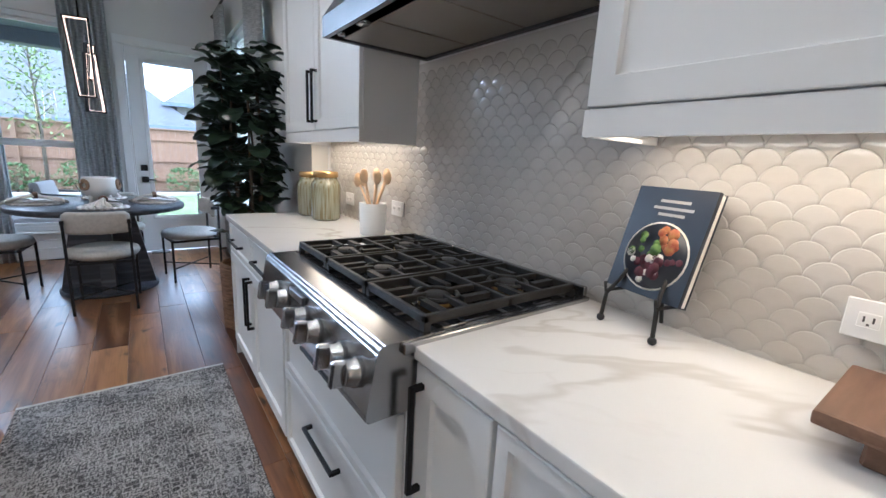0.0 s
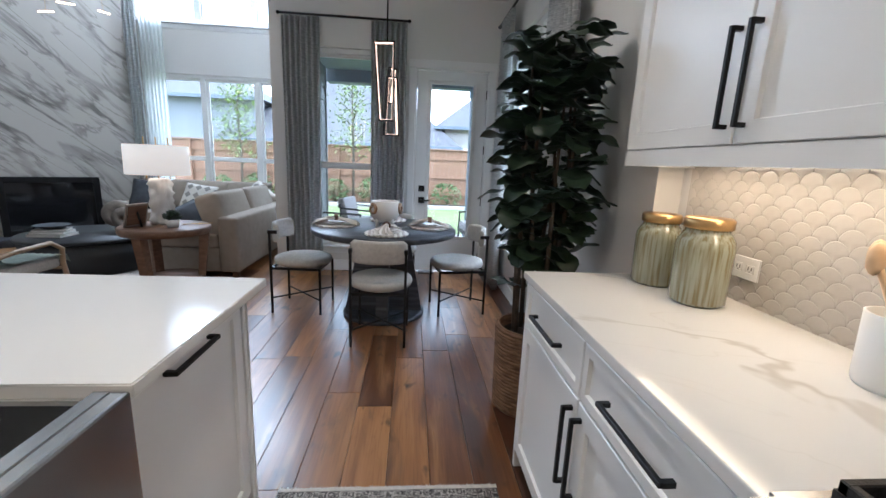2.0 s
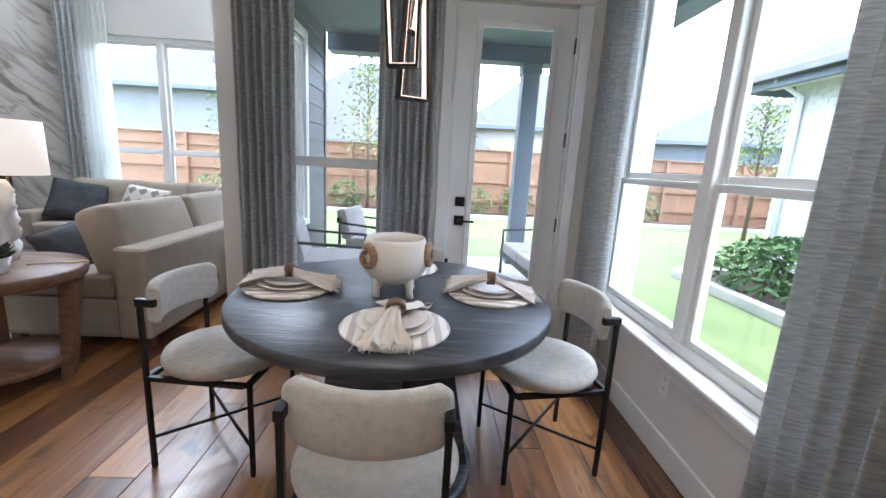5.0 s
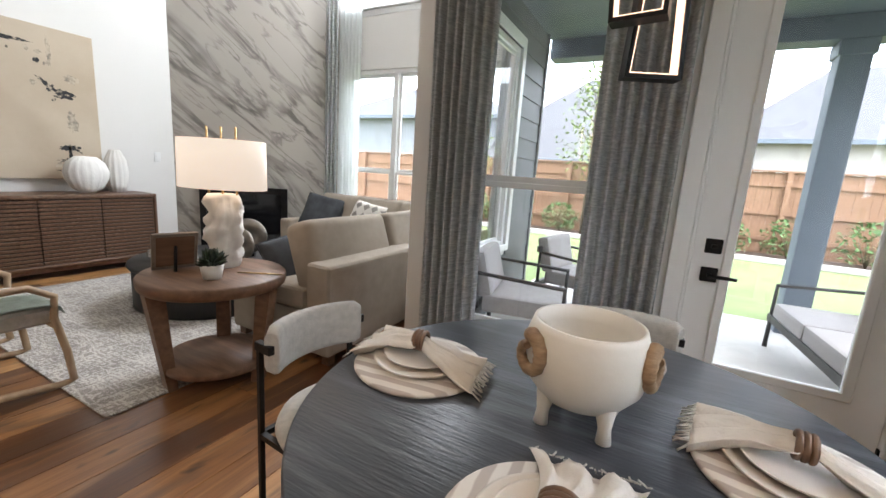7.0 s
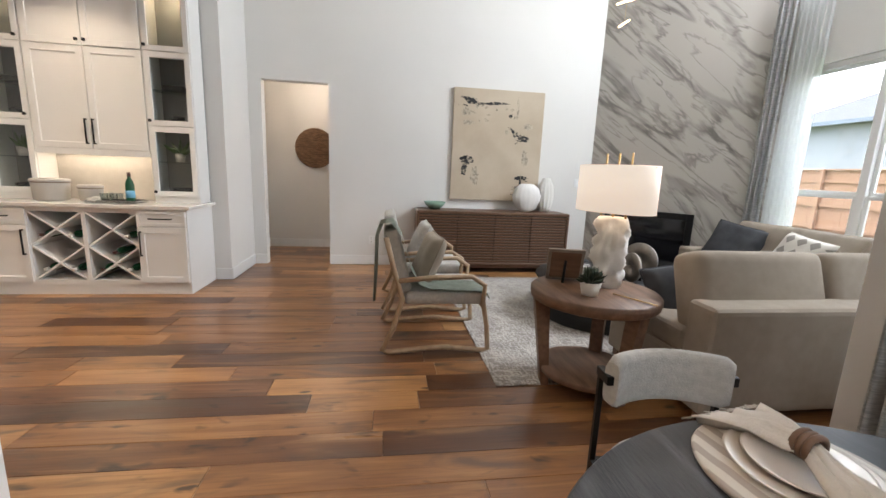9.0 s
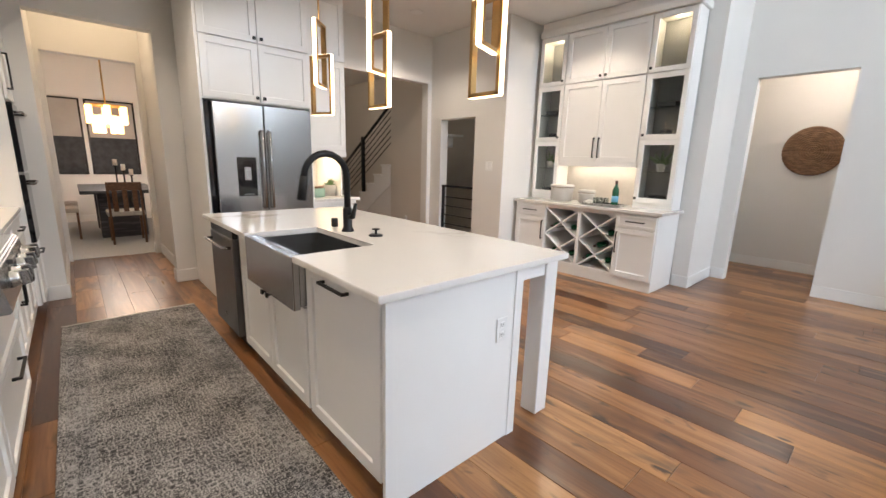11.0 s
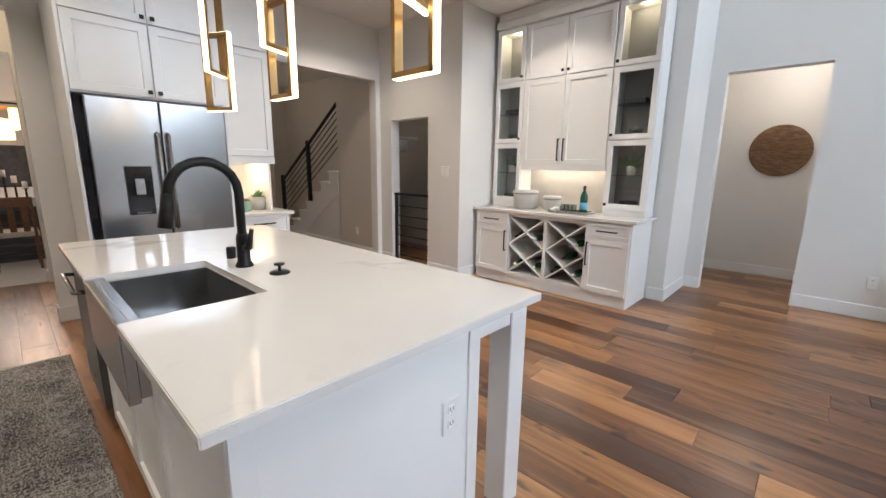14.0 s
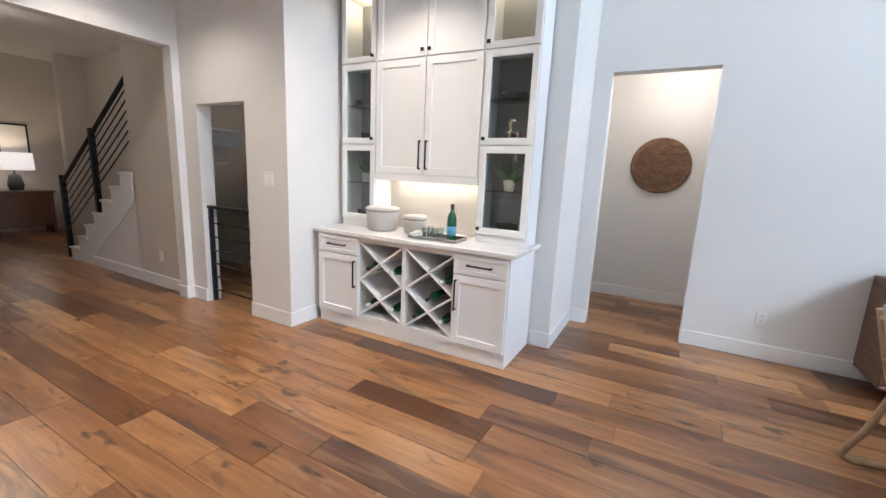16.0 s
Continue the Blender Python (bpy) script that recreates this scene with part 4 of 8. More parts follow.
lo, hi = [bm.verts.new((*p, 0.885)) for p in outline], [bm.verts.new((*p, 0.915)) for p in outline]
bm.faces.new(lo[::-1])
bm.faces.new(hi)
for i in range(8):
    bm.faces.new((lo[i], lo[(i + 1) % 8], hi[(i + 1) % 8], hi[i]))
bmesh.ops.bevel(bm, geom=list(bm.edges), offset=0.003, segments=2, affect="EDGES")
tagged(part("countertop", bm, M["quartz"]), "white quartz island top with taupe veins and a sink cut-out", "countertop")
sk = thing("sink", (0, 0, 0), "stainless steel farmhouse sink with a deep apron front", "sink")
boxes("apron", M["steel"], sk, (0.365, 0.40, 2.935, 3.615, 0.645, 0.905), bevel=0.006, seg=2)
bsn = boxes("basin", M["steel"], sk, (-0.05, 0.365, 2.935, 3.615, 0.66, 0.68), label="brushed steel basin")
each("basin_wall", M["steel"], bsn, (-0.055, -0.04, 2.935, 3.615, 0.68, 0.884), (-0.04, 0.365, 2.935, 2.95, 0.68, 0.884), (-0.04, 0.365, 3.60, 3.615, 0.68, 0.884))
boxes("rim", M["steel"], sk, (0.335, 0.37, 2.935, 3.615, 0.86, 0.906), bevel=0.004)
bm = bmesh.new()
for i in range(9):
    sweep(bm, [(-0.02, 3.05 + i * 0.055, 0.70), (0.33, 3.05 + i * 0.055, 0.70)], 0.003, 6)
for x in (-0.02, 0.33):
    sweep(bm, [(x, 3.04, 0.70), (x, 3.5, 0.70)], 0.004, 6)
for x in (0.0, 0.3):
    for y in (3.06, 3.48):
        sweep(bm, [(x, y, 0.68), (x, y, 0.70)], 0.004, 6)
part("bottom_grid", bm, M["steel"], sk)
fc = thing("faucet", (-0.135, 3.17, 0.915), "matte black pull-down gooseneck faucet", "faucet")
turned("base", M["black"], fc, [(0.001, 0), (0.03, 0), (0.03, 0.006), (0.022, 0.02), (0.022, 0.1), (0.018, 0.12), (0.001, 0.12)])
arc = [(0, 0, 0.10), (0, 0, 0.26)] + [(0.105 - 0.105 * math.cos(math.pi * i / 10), 0, 0.26 + 0.105 * math.sin(math.pi * i / 10)) for i in range(1, 10)] + [(0.212, 0, 0.25)]
tubes("spout", M["black"], fc, arc, r=0.0155, n=14)
tubes("spray_head", M["black"], fc, [(0.211, 0, 0.265), (0.216, 0, 0.22), (0.226, 0, 0.16)], r=[0.018, 0.02, 0.022], n=14)
tubes("lever", M["black"], fc, [(0, 0.015, 0.07), (0, 0.05, 0.075), (-0.008, 0.066, 0.14)], r=[0.014, 0.012, 0.007], n=10)
fc.matrix_basis = fc.matrix_basis @ Matrix.Scale(1.27, 4)
sp = thing("soap_dispenser", (-0.155, 2.96, 0.915), "short black air switch cap on the island top", "soap dispenser")
turned("cap", M["black"], sp, [(0.001, 0), (0.022, 0), (0.022, 0.05), (0.018, 0.056), (0.001, 0.056)])
st = thing("sink_stopper", (-0.19, 3.40, 0.915), "black sink stopper lying on the island top", "sink stopper")
turned("disc", M["black"], st, [(0.001, 0), (0.042, 0), (0.042, 0.006), (0.03, 0.012), (0.001, 0.012)])
turned("stem", M["black"], st, [(0.001, 0.012), (0.007, 0.012), (0.007, 0.035), (0.022, 0.037), (0.022, 0.044), (0.001, 0.044)])
dwr = thing("dishwasher", (0.34, 1.945, 0), "dark stainless dishwasher with a bar handle, built into the island", "dishwasher", rz=90)
boxes("body", M["steel_dark"], dwr, (0, 0.565, 0.022, 0.58, 0.11, 0.88))
boxes("door", M["steel_dark"], dwr, (0.002, 0.563, -0.02, 0.02, 0.11, 0.80), bevel=0.004)
boxes("control_strip", M["bglass"], dwr, (0.002, 0.563, -0.015, 0.02, 0.804, 0.878), bevel=0.003)
tubes("handle", M["steel"], dwr, [(0.05, -0.02, 0.74), (0.05, -0.065, 0.745), (0.515, -0.065, 0.745), (0.515, -0.02, 0.74)], r=0.011)
boxes("toe_kick", M["black"], dwr, (0.01, 0.555, 0.05, 0.08, 0.003, 0.1))
boxes("badge", M["steel"], dwr, (0.25, 0.31, -0.022, -0.019, 0.2, 0.215))

# fridge wall: fronts face +y; local x runs towards -x
FY = 1.22
fg = thing("refrigerator", (0.16, FY, 0), "stainless steel french-door refrigerator with a black water dispenser", "refrigerator", rz=180)
boxes("body", M["bglass"], fg, (0.0, 0.95, 0.03, 0.72, 0.02, 1.828), label="black fridge body")
boxes("door", M["steel"], fg, (0.045, 0.476, -0.045, 0.026, 0.72, 1.822), bevel=0.008, seg=2)
boxes("door", M["steel"], fg, (0.482, 0.945, -0.045, 0.026, 0.72, 1.822), bevel=0.008, seg=2)
boxes("freezer_drawer", M["steel"], fg, (0.045, 0.945, -0.045, 0.026, 0.08, 0.71), bevel=0.008, seg=2)
for x in (0.445, 0.515):
    tubes("handle", M["steel"], fg, [(x, -0.045, 0.86), (x, -0.09, 0.87), (x, -0.09, 1.58), (x, -0.045, 1.59)], r=0.011)
tubes("handle", M["steel"], fg, [(0.15, -0.045, 0.63), (0.15, -0.09, 0.63), (0.84, -0.09, 0.63), (0.84, -0.045, 0.63)], r=0.011)
ds = boxes("water_dispenser", M["bglass"], fg, (0.215, 0.385, -0.052, -0.04, 0.98, 1.34), bevel=0.004, label="black water dispenser")
each("nozzle", M["steel"], ds, (0.27, 0.33, -0.07, -0.05, 1.13, 1.25), (0.255, 0.345, -0.075, -0.05, 0.99, 1.0), bevel=0.003)
fc2 = thing("fridge_surround", (0.19, FY - 0.02, 0), "tall white shaker cabinets built round the refrigerator", "cabinet", rz=180)
each("side_panel", M["cab"], fc2, (0, 0.02, 0.0, 0.80, 0.002, 3.0), (1.0, 1.02, 0.0, 0.80, 0.002, 3.0), (0.02, 1.0, 0.003, 0.80, 1.84, 3.0))
for i in range(2):
    for z0, z1 in ((1.85, 2.36), (2.37, 2.98)):
        f = shaker(fc2, 0.022 + i * 0.489, 0.022 + (i + 1) * 0.489 - 0.006, z0, z1)
        knob(f, pose(0.022 + i * 0.489 + (0.03 if i else 0.455), -0.019, z0 + 0.035))
boxes("crown", M["cab"], fc2, (-0.03, 1.05, -0.04, 0.80, 3.002, CEIL - 0.004), bevel=0.01)
# coffee nook
nk = thing("nook_cabinet", (-0.835, 1.15, 0), "white base cabinet of the coffee nook beside the refrigerator", "cabinet", rz=180)
boxes("body", M["cab"], nk, (0, 0.52, 0.002, 0.73, 0.1, 0.884), (0, 0.52, 0.07, 0.73, 0.002, 0.1))
for z0, z1 in ((0.70, 0.88), (0.41, 0.69), (0.11, 0.40)):
    f = slab(nk, 0.006, 0.514, z0, z1)
    pull(f, pose(0.26, -0.019, z1 - 0.07), 0.2, False)
counter("countertop", "small white quartz counter of the coffee nook", (-1.40, -0.836, 0.42, 1.18, 0.885, 0.915))
nu = thing("wall_cabinet", (-0.835, 1.12, 0), "tall white shaker wall cabinet over the coffee nook", "cabinet", "wall cabinets", 180)
boxes("body", M["cab"], nu, (0, 0.42, 0.002, 0.73, 1.42, 3.0), (0, 0.42, -0.016, 0.004, 1.37, 1.43), (0.402, 0.42, 0.1, 0.73, 0.92, 1.42))
shaker(nu, 0.005, 0.415, 1.44, 2.36)
shaker(nu, 0.005, 0.415, 2.37, 2.98)
boxes("crown", M["cab"], nu, (-0.0, 0.44, -0.04, 0.73, 3.002, CEIL - 0.004), bevel=0.01)
lamp("nook_light", "AREA", look((-1.05, 0.8, 1.41), (-1.05, 0.8, 0)), 2.0, WARM, size=0.3, size_y=0.3)

# ---- built-in hutch ----
ht = thing("hutch", (-3.43, 1.915, 0), "tall white built-in hutch with wine racks and glass-fronted towers", "hutch", rz=90)
HW = 1.86
boxes("plinth", M["cab"], ht, (0, HW, 0.01, 0.59, 0.002, 0.10), bevel=0.003)
each("base_body", M["cab"], ht, (0, 0.48, 0.002, 0.59, 0.10, 0.855), (1.41, HW, 0.002, 0.59, 0.10, 0.855), (0.48, 1.41, 0.50, 0.59, 0.10, 0.855), (0.48, 1.41, 0.002, 0.5, 0.10, 0.15), (0.48, 1.41, 0.002, 0.5, 0.81, 0.855), (0.93, 0.965, 0.002, 0.5, 0.15, 0.81))
for x0, x1, s in ((0.01, 0.475, 1), (1.415, 1.85, -1)):
    f = slab(ht, x0, x1, 0.69, 0.84)
    pull(f, pose((x0 + x1) / 2, -0.019, 0.765), 0.2, False)
    f = shaker(ht, x0, x1, 0.13, 0.68)
    pull(f, pose(x1 - 0.03 if s > 0 else x0 + 0.03, -0.019, 0.52), 0.24, True)
for x0, x1 in ((0.48, 0.93), (0.965, 1.41)):
    bm = bmesh.new()
    w, h = x1 - x0, 0.66
    for a, b in (((x0, 0.15), (x1, 0.48)), ((x0, 0.48), (x1, 0.15)), ((x0, 0.48), (x1, 0.81)), ((x0, 0.81), (x1, 0.48))):
        d = Vector((b[0] - a[0], 0, b[1] - a[1]))
        ang = math.degrees(math.atan2(d.z, d.x))
        t = pose(a[0], 0, a[1], 0, -ang, 0)
        bx(bm, 0.008, d.length - 0.008, 0.004, 0.49, -0.008, 0.008, m=t)
    part("wine_rack", bm, M["cab"], ht, "crossed white wine rack")
counter("countertop", "white quartz top of the hutch", (-4.026, -3.395, 1.88, 3.815, 0.857, 0.89))
# upper towers
boxes("upper_back", M["grey"], ht, (0.0, HW, 0.572, 0.59, 0.892, 2.96), label="grey cabinet back")
def tower(x0, x1):
    boxes("tower", M["cab"], ht, (x0, x0 + 0.02, 0.322, 0.57, 0.892, 2.96), (x1 - 0.02, x1, 0.322, 0.57, 0.892, 2.96), (x0 + 0.02, x1 - 0.02, 0.322, 0.57, 0.892, 0.96), (x0 + 0.02, x1 - 0.02, 0.322, 0.57, 1.645, 1.665), (x0 + 0.02, x1 - 0.02, 0.322, 0.57, 2.345, 2.365), (x0 + 0.02, x1 - 0.02, 0.322, 0.57, 2.93, 2.96))
    for z0, z1 in ((0.96, 1.65), (1.66, 2.35), (2.36, 2.95)):
        f = shaker(ht, x0 + 0.006, x1 - 0.006, z0, z1, 0.32, glazed=True, rail=0.05)
        knob(f, pose(x1 - 0.032 if x0 < 0.5 else x0 + 0.032, 0.301, z0 + 0.045))
    for z in (1.3, 2.0):
        g = boxes("shelf", M["cabglass"], ht, (x0 + 0.022, x1 - 0.022, 0.34, 0.568, z, z + 0.008), label="glass shelf")
        g.visible_shadow = False


tower(0.0, 0.40)
tower(1.43, HW)
boxes("centre_body", M["cab"], ht, (0.402, 1.428, 0.322, 0.57, 1.39, 2.96), (0.402, 1.428, 0.304, 0.322, 1.345, 1.40), (0.402, 1.428, 0.33, 0.57, 1.37, 1.39))
boxes("niche_back", M["tile"], ht, (0.402, 1.428, 0.555, 0.571, 0.892, 1.37), label="cream tiled niche back")
for i in range(2):
    x0, x1 = 0.41 + i * 0.507, 0.41 + (i + 1) * 0.507 - 0.006
    f = shaker(ht, x0, x1, 1.405, 2.35, 0.32)
    pull(f, pose(x1 - 0.03 if i == 0 else x0 + 0.03, 0.301, 1.57), 0.24, True)
    f = shaker(ht, x0, x1, 2.36, 2.95, 0.32)
    knob(f, pose(x1 - 0.03 if i == 0 else x0 + 0.03, 0.301, 2.405))
boxes("crown", M["cab"], ht, (-0.0, HW + 0.03, 0.27, 0.59, 2.962, 3.04), (0.0, HW, 0.31, 0.59, 3.04, CEIL - 0.004), bevel=0.008)
boxes("light_strip", M["glow_soft"], ht, (0.5, 1.33, 0.42, 0.45, 1.364, 1.37), label="warm niche light strip")
lamp("niche_light", "AREA", look((-3.87, 2.83, 1.36), (-3.87, 2.83, 0)), 1.15, (1.0, 0.82, 0.6), size=0.1, size_y=0.85)
for y in (2.11, 3.56):
    lamp("tower_light", "POINT", pose(-3.87, y, 2.9), 1.1, WARM, radius=0.03)


def pot_plant(name, at, r, h, n, size, label, pot=None, leafmat=None, seed=1):
    t = thing(name, at, label, "plant")
    turned("pot", pot or M["concrete"], t, [(0.001, 0), (r * 0.75, 0), (r, h), (r * 0.88, h), (r * 0.85, h * 0.85), (0.001, h * 0.85)], n=18)
    rnd = random.Random(seed)
    bm = bmesh.new()
    for i in range(n):
        a, e = rnd.uniform(0, 6.28), rnd.uniform(0.25, 1.45)
        s = size * rnd.uniform(0.6, 1.1)
        d = Vector((math.cos(a) * math.cos(e), math.sin(a) * math.cos(e), math.sin(e)))
        sweep(bm, [Vector((0, 0, h * 0.8)) + d * s * k for k in (0.0, 0.4, 0.75, 1.0)], [s * 0.10, s * 0.16, s * 0.11, s * 0.01], 6, flat=0.45)
    part("leaves", bm, leafmat or M["succ"], t)
    return t


def bottle(at, label, m, cap, q=None, rest="beside"):
    b = thing("bottle", at, label, "bottle", "bottles")
    if q is not None:
        b.matrix_basis = q
    turned("body", m, b, [(0.001, 0), (0.036, 0), (0.038, 0.01), (0.038, 0.18), (0.03, 0.21), (0.014, 0.24), (0.0135, 0.285), (0.001, 0.285)], n=16)
    turned("cap", cap, b, [(0.001, 0.255), (0.0155, 0.255), (0.0155, 0.295), (0.001, 0.295)], n=14)
    return b


M["green_glass"] = mat("green_bottle_glass", (0.015, 0.09, 0.045), 0.08, vary=0.1)
M["blue_label"] = mat("blue_label", (0.12, 0.35, 0.55), 0.6)
M["foil"] = mat("pale_foil", (0.75, 0.75, 0.72), 0.4, 0.0)
M["dark_foil"] = mat("dark_foil", (0.05, 0.02, 0.02), 0.35, 0.3)
# wine bottles lying in the rack, necks outward
k = 0
for x0 in (0.48, 0.965):
    for ux, uz in ((0.10, 0.35), (0.10, 0.68), (0.345, 0.35), (0.345, 0.68), (0.2225, 0.525)):
        k += 1
        if k in (5, 7):
            continue
        q = pose(-3.43, 1.915, 0, 0, 0, 90) @ pose(x0 + ux, 0.285, uz - 0.10 + (0.005 if uz != 0.525 else 0.0), 90, 0, 0)
        bottle((0, 0, 0), "dark green wine bottle lying in the white rack", M["green_glass"], M["dark_foil"] if k % 4 == 2 else M["foil"], q)


def stoneware(at, r, h, label, m=None, lidded=False):
    t = thing("pot", at, label, "cookware", "stoneware pots")
    turned("body", m or M["concrete"], t, [(0.001, 0), (r * 0.8, 0), (r * 0.95, 0.015), (r, h * 0.8), (r * 1.02, h), (r * 0.94, h), (r * 0.9, h * 0.3), (0.001, h * 0.2)], n=26)
    if lidded:
        turned("rim_band", M["oak"], t, [(r * 0.9, h), (r * 1.03, h), (r * 1.03, h + 0.006), (r * 0.9, h + 0.006)], n=26, label="brown rim under the lid")
        turned("lid", M["concrete"], t, [(0.001, h + 0.006), (r * 1.06, h + 0.006), (r * 1.07, h + 0.012), (r * 1.05, h + 0.03), (r * 0.9, h + 0.038), (0.001, h + 0.042)], n=26, label="pale stoneware lid")
    return t


stoneware((-3.72, 2.42, 0.89), 0.145, 0.175, "large lidded grey stoneware pot on the hutch top", lidded=True)
stoneware((-3.74, 2.76, 0.89), 0.10, 0.125, "small lidded grey stoneware pot on the hutch top", lidded=True)
tr = thing("tray", (-3.62, 3.06, 0.89), "grey metal tray with glassware on the hutch top", "tray", rz=90)
boxes("base", M["steel"], tr, (-0.22, 0.22, -0.11, 0.11, 0.002, 0.008), (-0.22, 0.22, -0.11, -0.104, 0.008, 0.03), (-0.22, 0.22, 0.104, 0.11, 0.008, 0.03), (-0.22, -0.214, -0.104, 0.104, 0.008, 0.03), (0.214, 0.22, -0.104, 0.104, 0.008, 0.03), bevel=0.002)
for i in range(4):
    gz = thing("tumbler", (-3.66 + 0.09 * (i % 2), 2.98 + 0.085 * (i // 2), 0.898), "clear glass tumbler standing in the tray", "glass", "tumblers")
    turned("glass", M["cabglass"], gz, [(0.001, 0), (0.03, 0), (0.034, 0.085), (0.031, 0.085), (0.027, 0.01), (0.001, 0.01)], n=16)
b = bottle((-3.58, 3.21, 0.898), "green glass water bottle with a blue label, in the tray", M["green_glass"], M["dark_foil"])
turned("label", M["blue_label"], b, [(0.0386, 0.05), (0.0386, 0.12), (0.0388, 0.12), (0.0388, 0.05)], n=16)
nk_ = thing("napkin", (-3.56, 2.9, 0.898), "rumpled striped napkin on the tray", "napkin")
bm = bmesh.new()
blob(bm, (0, 0, 0.025), (0.07, 0.05, 0.025), 3, rough=0.5, seed=3)
part("cloth", bm, M["fabric"], nk_)
for y, x in ((2.11, -3.87), (3.56, -3.87)):
    pot_plant("potted_plant", (x, y, 1.309), 0.05, 0.09, 14, 0.17, "small spiky plant in a white pot on a glass shelf", M["white"], seed=int(y * 10))
    stoneware((x, y, 0.962), 0.09, 0.08, "dark bowl inside the glass tower", M["charcoal"])
    stoneware((x, y, 1.667), 0.06, 0.1, "dark cup inside the glass tower", M["charcoal"])
    bk = thing("book", (x, y, 2.009), "small dark book lying on a glass shelf", "book")
    boxes("cover", M["charcoal"], bk, (-0.07, 0.07, -0.09, 0.09, 0, 0.05), bevel=0.004)

# ---- stairs, closet railing, far rooms ----
stair = thing("staircase", (-3.15, -2.56, 0), "white painted staircase rising behind the wall", "staircase", kind="structure")
RISE, RUN = 0.182, 0.262
for i in range(10):
    boxes("riser", M["trim"], stair, (-1.0, 0.012 if i < 7 else -0.15, i * RUN, i * RUN + 0.02, max(0.002, i * RISE), (i + 1) * RISE - 0.03))
    boxes("tread", M["trim"], stair, (-1.0, 0.025 if i < 7 else -0.15, i * RUN - 0.025, (i + 1) * RUN + 0.02, (i + 1) * RISE - 0.03, (i + 1) * RISE), bevel=0.005)
bm = bmesh.new()
for i in range(7):
    bx(bm, -0.14, 0.0, i * RUN + 0.02, (i + 1) * RUN + 0.02, 0.002, (i + 1) * RISE - 0.03)
part("stair_wall", bm, M["wall"], stair)
bm = bmesh.new()
for i in range(7):
    y0, y1 = i * RUN + 0.0, (i + 1) * RUN
    f = lambda y: max(0.004, (y - 0.45) * RISE / RUN * 0.96)
    top_ = (i + 1) * RISE - 0.03
    vs = [[bm.verts.new((x, y, z)) for y, z in ((y0, f(y0)), (y1, f(y1)), (y1, top_), (y0, top_))] for x in (0.002, 0.014)]
    for j in range(4):
        bm.faces.new((vs[0][j], vs[0][(j + 1) % 4], vs[1][(j + 1) % 4], vs[1][j]))
    bm.faces.new(vs[0][::-1])
    bm.faces.new(vs[1])
part("skirt_board", bm, M["trim"], stair)
rl = thing("stair_railing", (-3.19, -2.5, 0), "black metal stair railing with sloping horizontal bars", "railing")
sl = RISE / RUN
boxes("newel", M["black"], rl, (-0.03, 0.03, -0.26, -0.20, 0.002, 1.16), bevel=0.004)
boxes("newel", M["black"], rl, (-0.03, 0.03, 0.75, 0.81, 0.72, 1.78), bevel=0.004)
for i in range(7):
    z = 0.40 + i * 0.11
    tubes("bar" if i < 6 else "handrail", M["black"], rl, [(0, -0.23, z), (0, 1.8, z + 2.03 * 0.64)], r=0.008 if i < 6 else 0.026)
cr = thing("railing", (-3.21, 0.975, 0), "low black metal railing across the narrow doorway", "railing")
for y in (-0.34, 0.335):
    boxes("post", M["black"], cr, (-0.02, 0.02, y - 0.02, y + 0.02, 0.0, 0.97), bevel=0.003)
boxes("top_rail", M["black"], cr, (-0.03, 0.03, -0.36, 0.355, 0.97, 1.0), bevel=0.004)
for i in range(6):
    tubes("bar", M["black"], cr, [(0, -0.34, 0.12 + i * 0.14), (0, 0.335, 0.12 + i * 0.14)], r=0.008)
cons = thing("console_table", (-3.46, -5.45, 0), "dark wood console table in the stair hall", "table")
boxes("top", M["walnut"], cons, (-0.45, 0.45, -0.2, 0.2, 0.74, 0.78), bevel=0.005)
for x in (-0.42, 0.37):
    boxes("leg", M["walnut"], cons, (x, x + 0.05, -0.18, 0.18, 0.0, 0.74), bevel=0.004)
boxes("cabinet_body", M["walnut"], cons, (-0.37, 0.37, -0.17, 0.17, 0.18, 0.74), bevel=0.004)
boxes("shelf", M["walnut"], cons, (-0.37, 0.37, -0.18, 0.18, 0.15, 0.18), bevel=0.004)
tl = thing("table_lamp", (-3.45, -5.45, 0.78), "table lamp with a warm drum shade on the console", "lamp")
turned("base", M["charcoal"], tl, [(0.001, 0), (0.09, 0), (0.11, 0.1), (0.08, 0.26), (0.02, 0.3), (0.015, 0.38), (0.001, 0.38)])
turned("shade", M["shade"], tl, [(0.27, 0.36), (0.26, 0.66), (0.255, 0.66), (0.265, 0.36)])
lamp("console_lamp", "POINT", pose(-3.45, -5.45, 1.27), 4, WARM, radius=0.05)
pf = thing("picture", (-3.6, -5.855, 1.68), "dark framed picture over the console", "picture")
boxes("frame", M["black"], pf, (-0.21, 0.21, 0, 0.03, -0.27, 0.27), bevel=0.004)
boxes("print", M["wall"], pf, (-0.18, 0.18, 0.03, 0.033, -0.24, 0.24))
# formal dining room
for i, x in enumerate((0.30, 1.12)):
    pf = thing("picture", (x + 0.1, -5.155, 1.62), "tall black-framed misty landscape picture", "picture", "landscape pictures")
    boxes("frame", M["black"], pf, (-0.38, -0.35, 0, 0.03, -0.7, 0.7), (0.35, 0.38, 0, 0.03, -0.7, 0.7), (-0.35, 0.35, 0, 0.03, -0.7, -0.67), (-0.35, 0.35, 0, 0.03, 0.67, 0.7))
    boxes("print", M["stucco"], pf, (-0.35, 0.35, 0.004, 0.012, 0.0, 0.67))
    boxes("print_base", M["charcoal"], pf, (-0.35, 0.35, 0.004, 0.014, -0.67, 0.0))
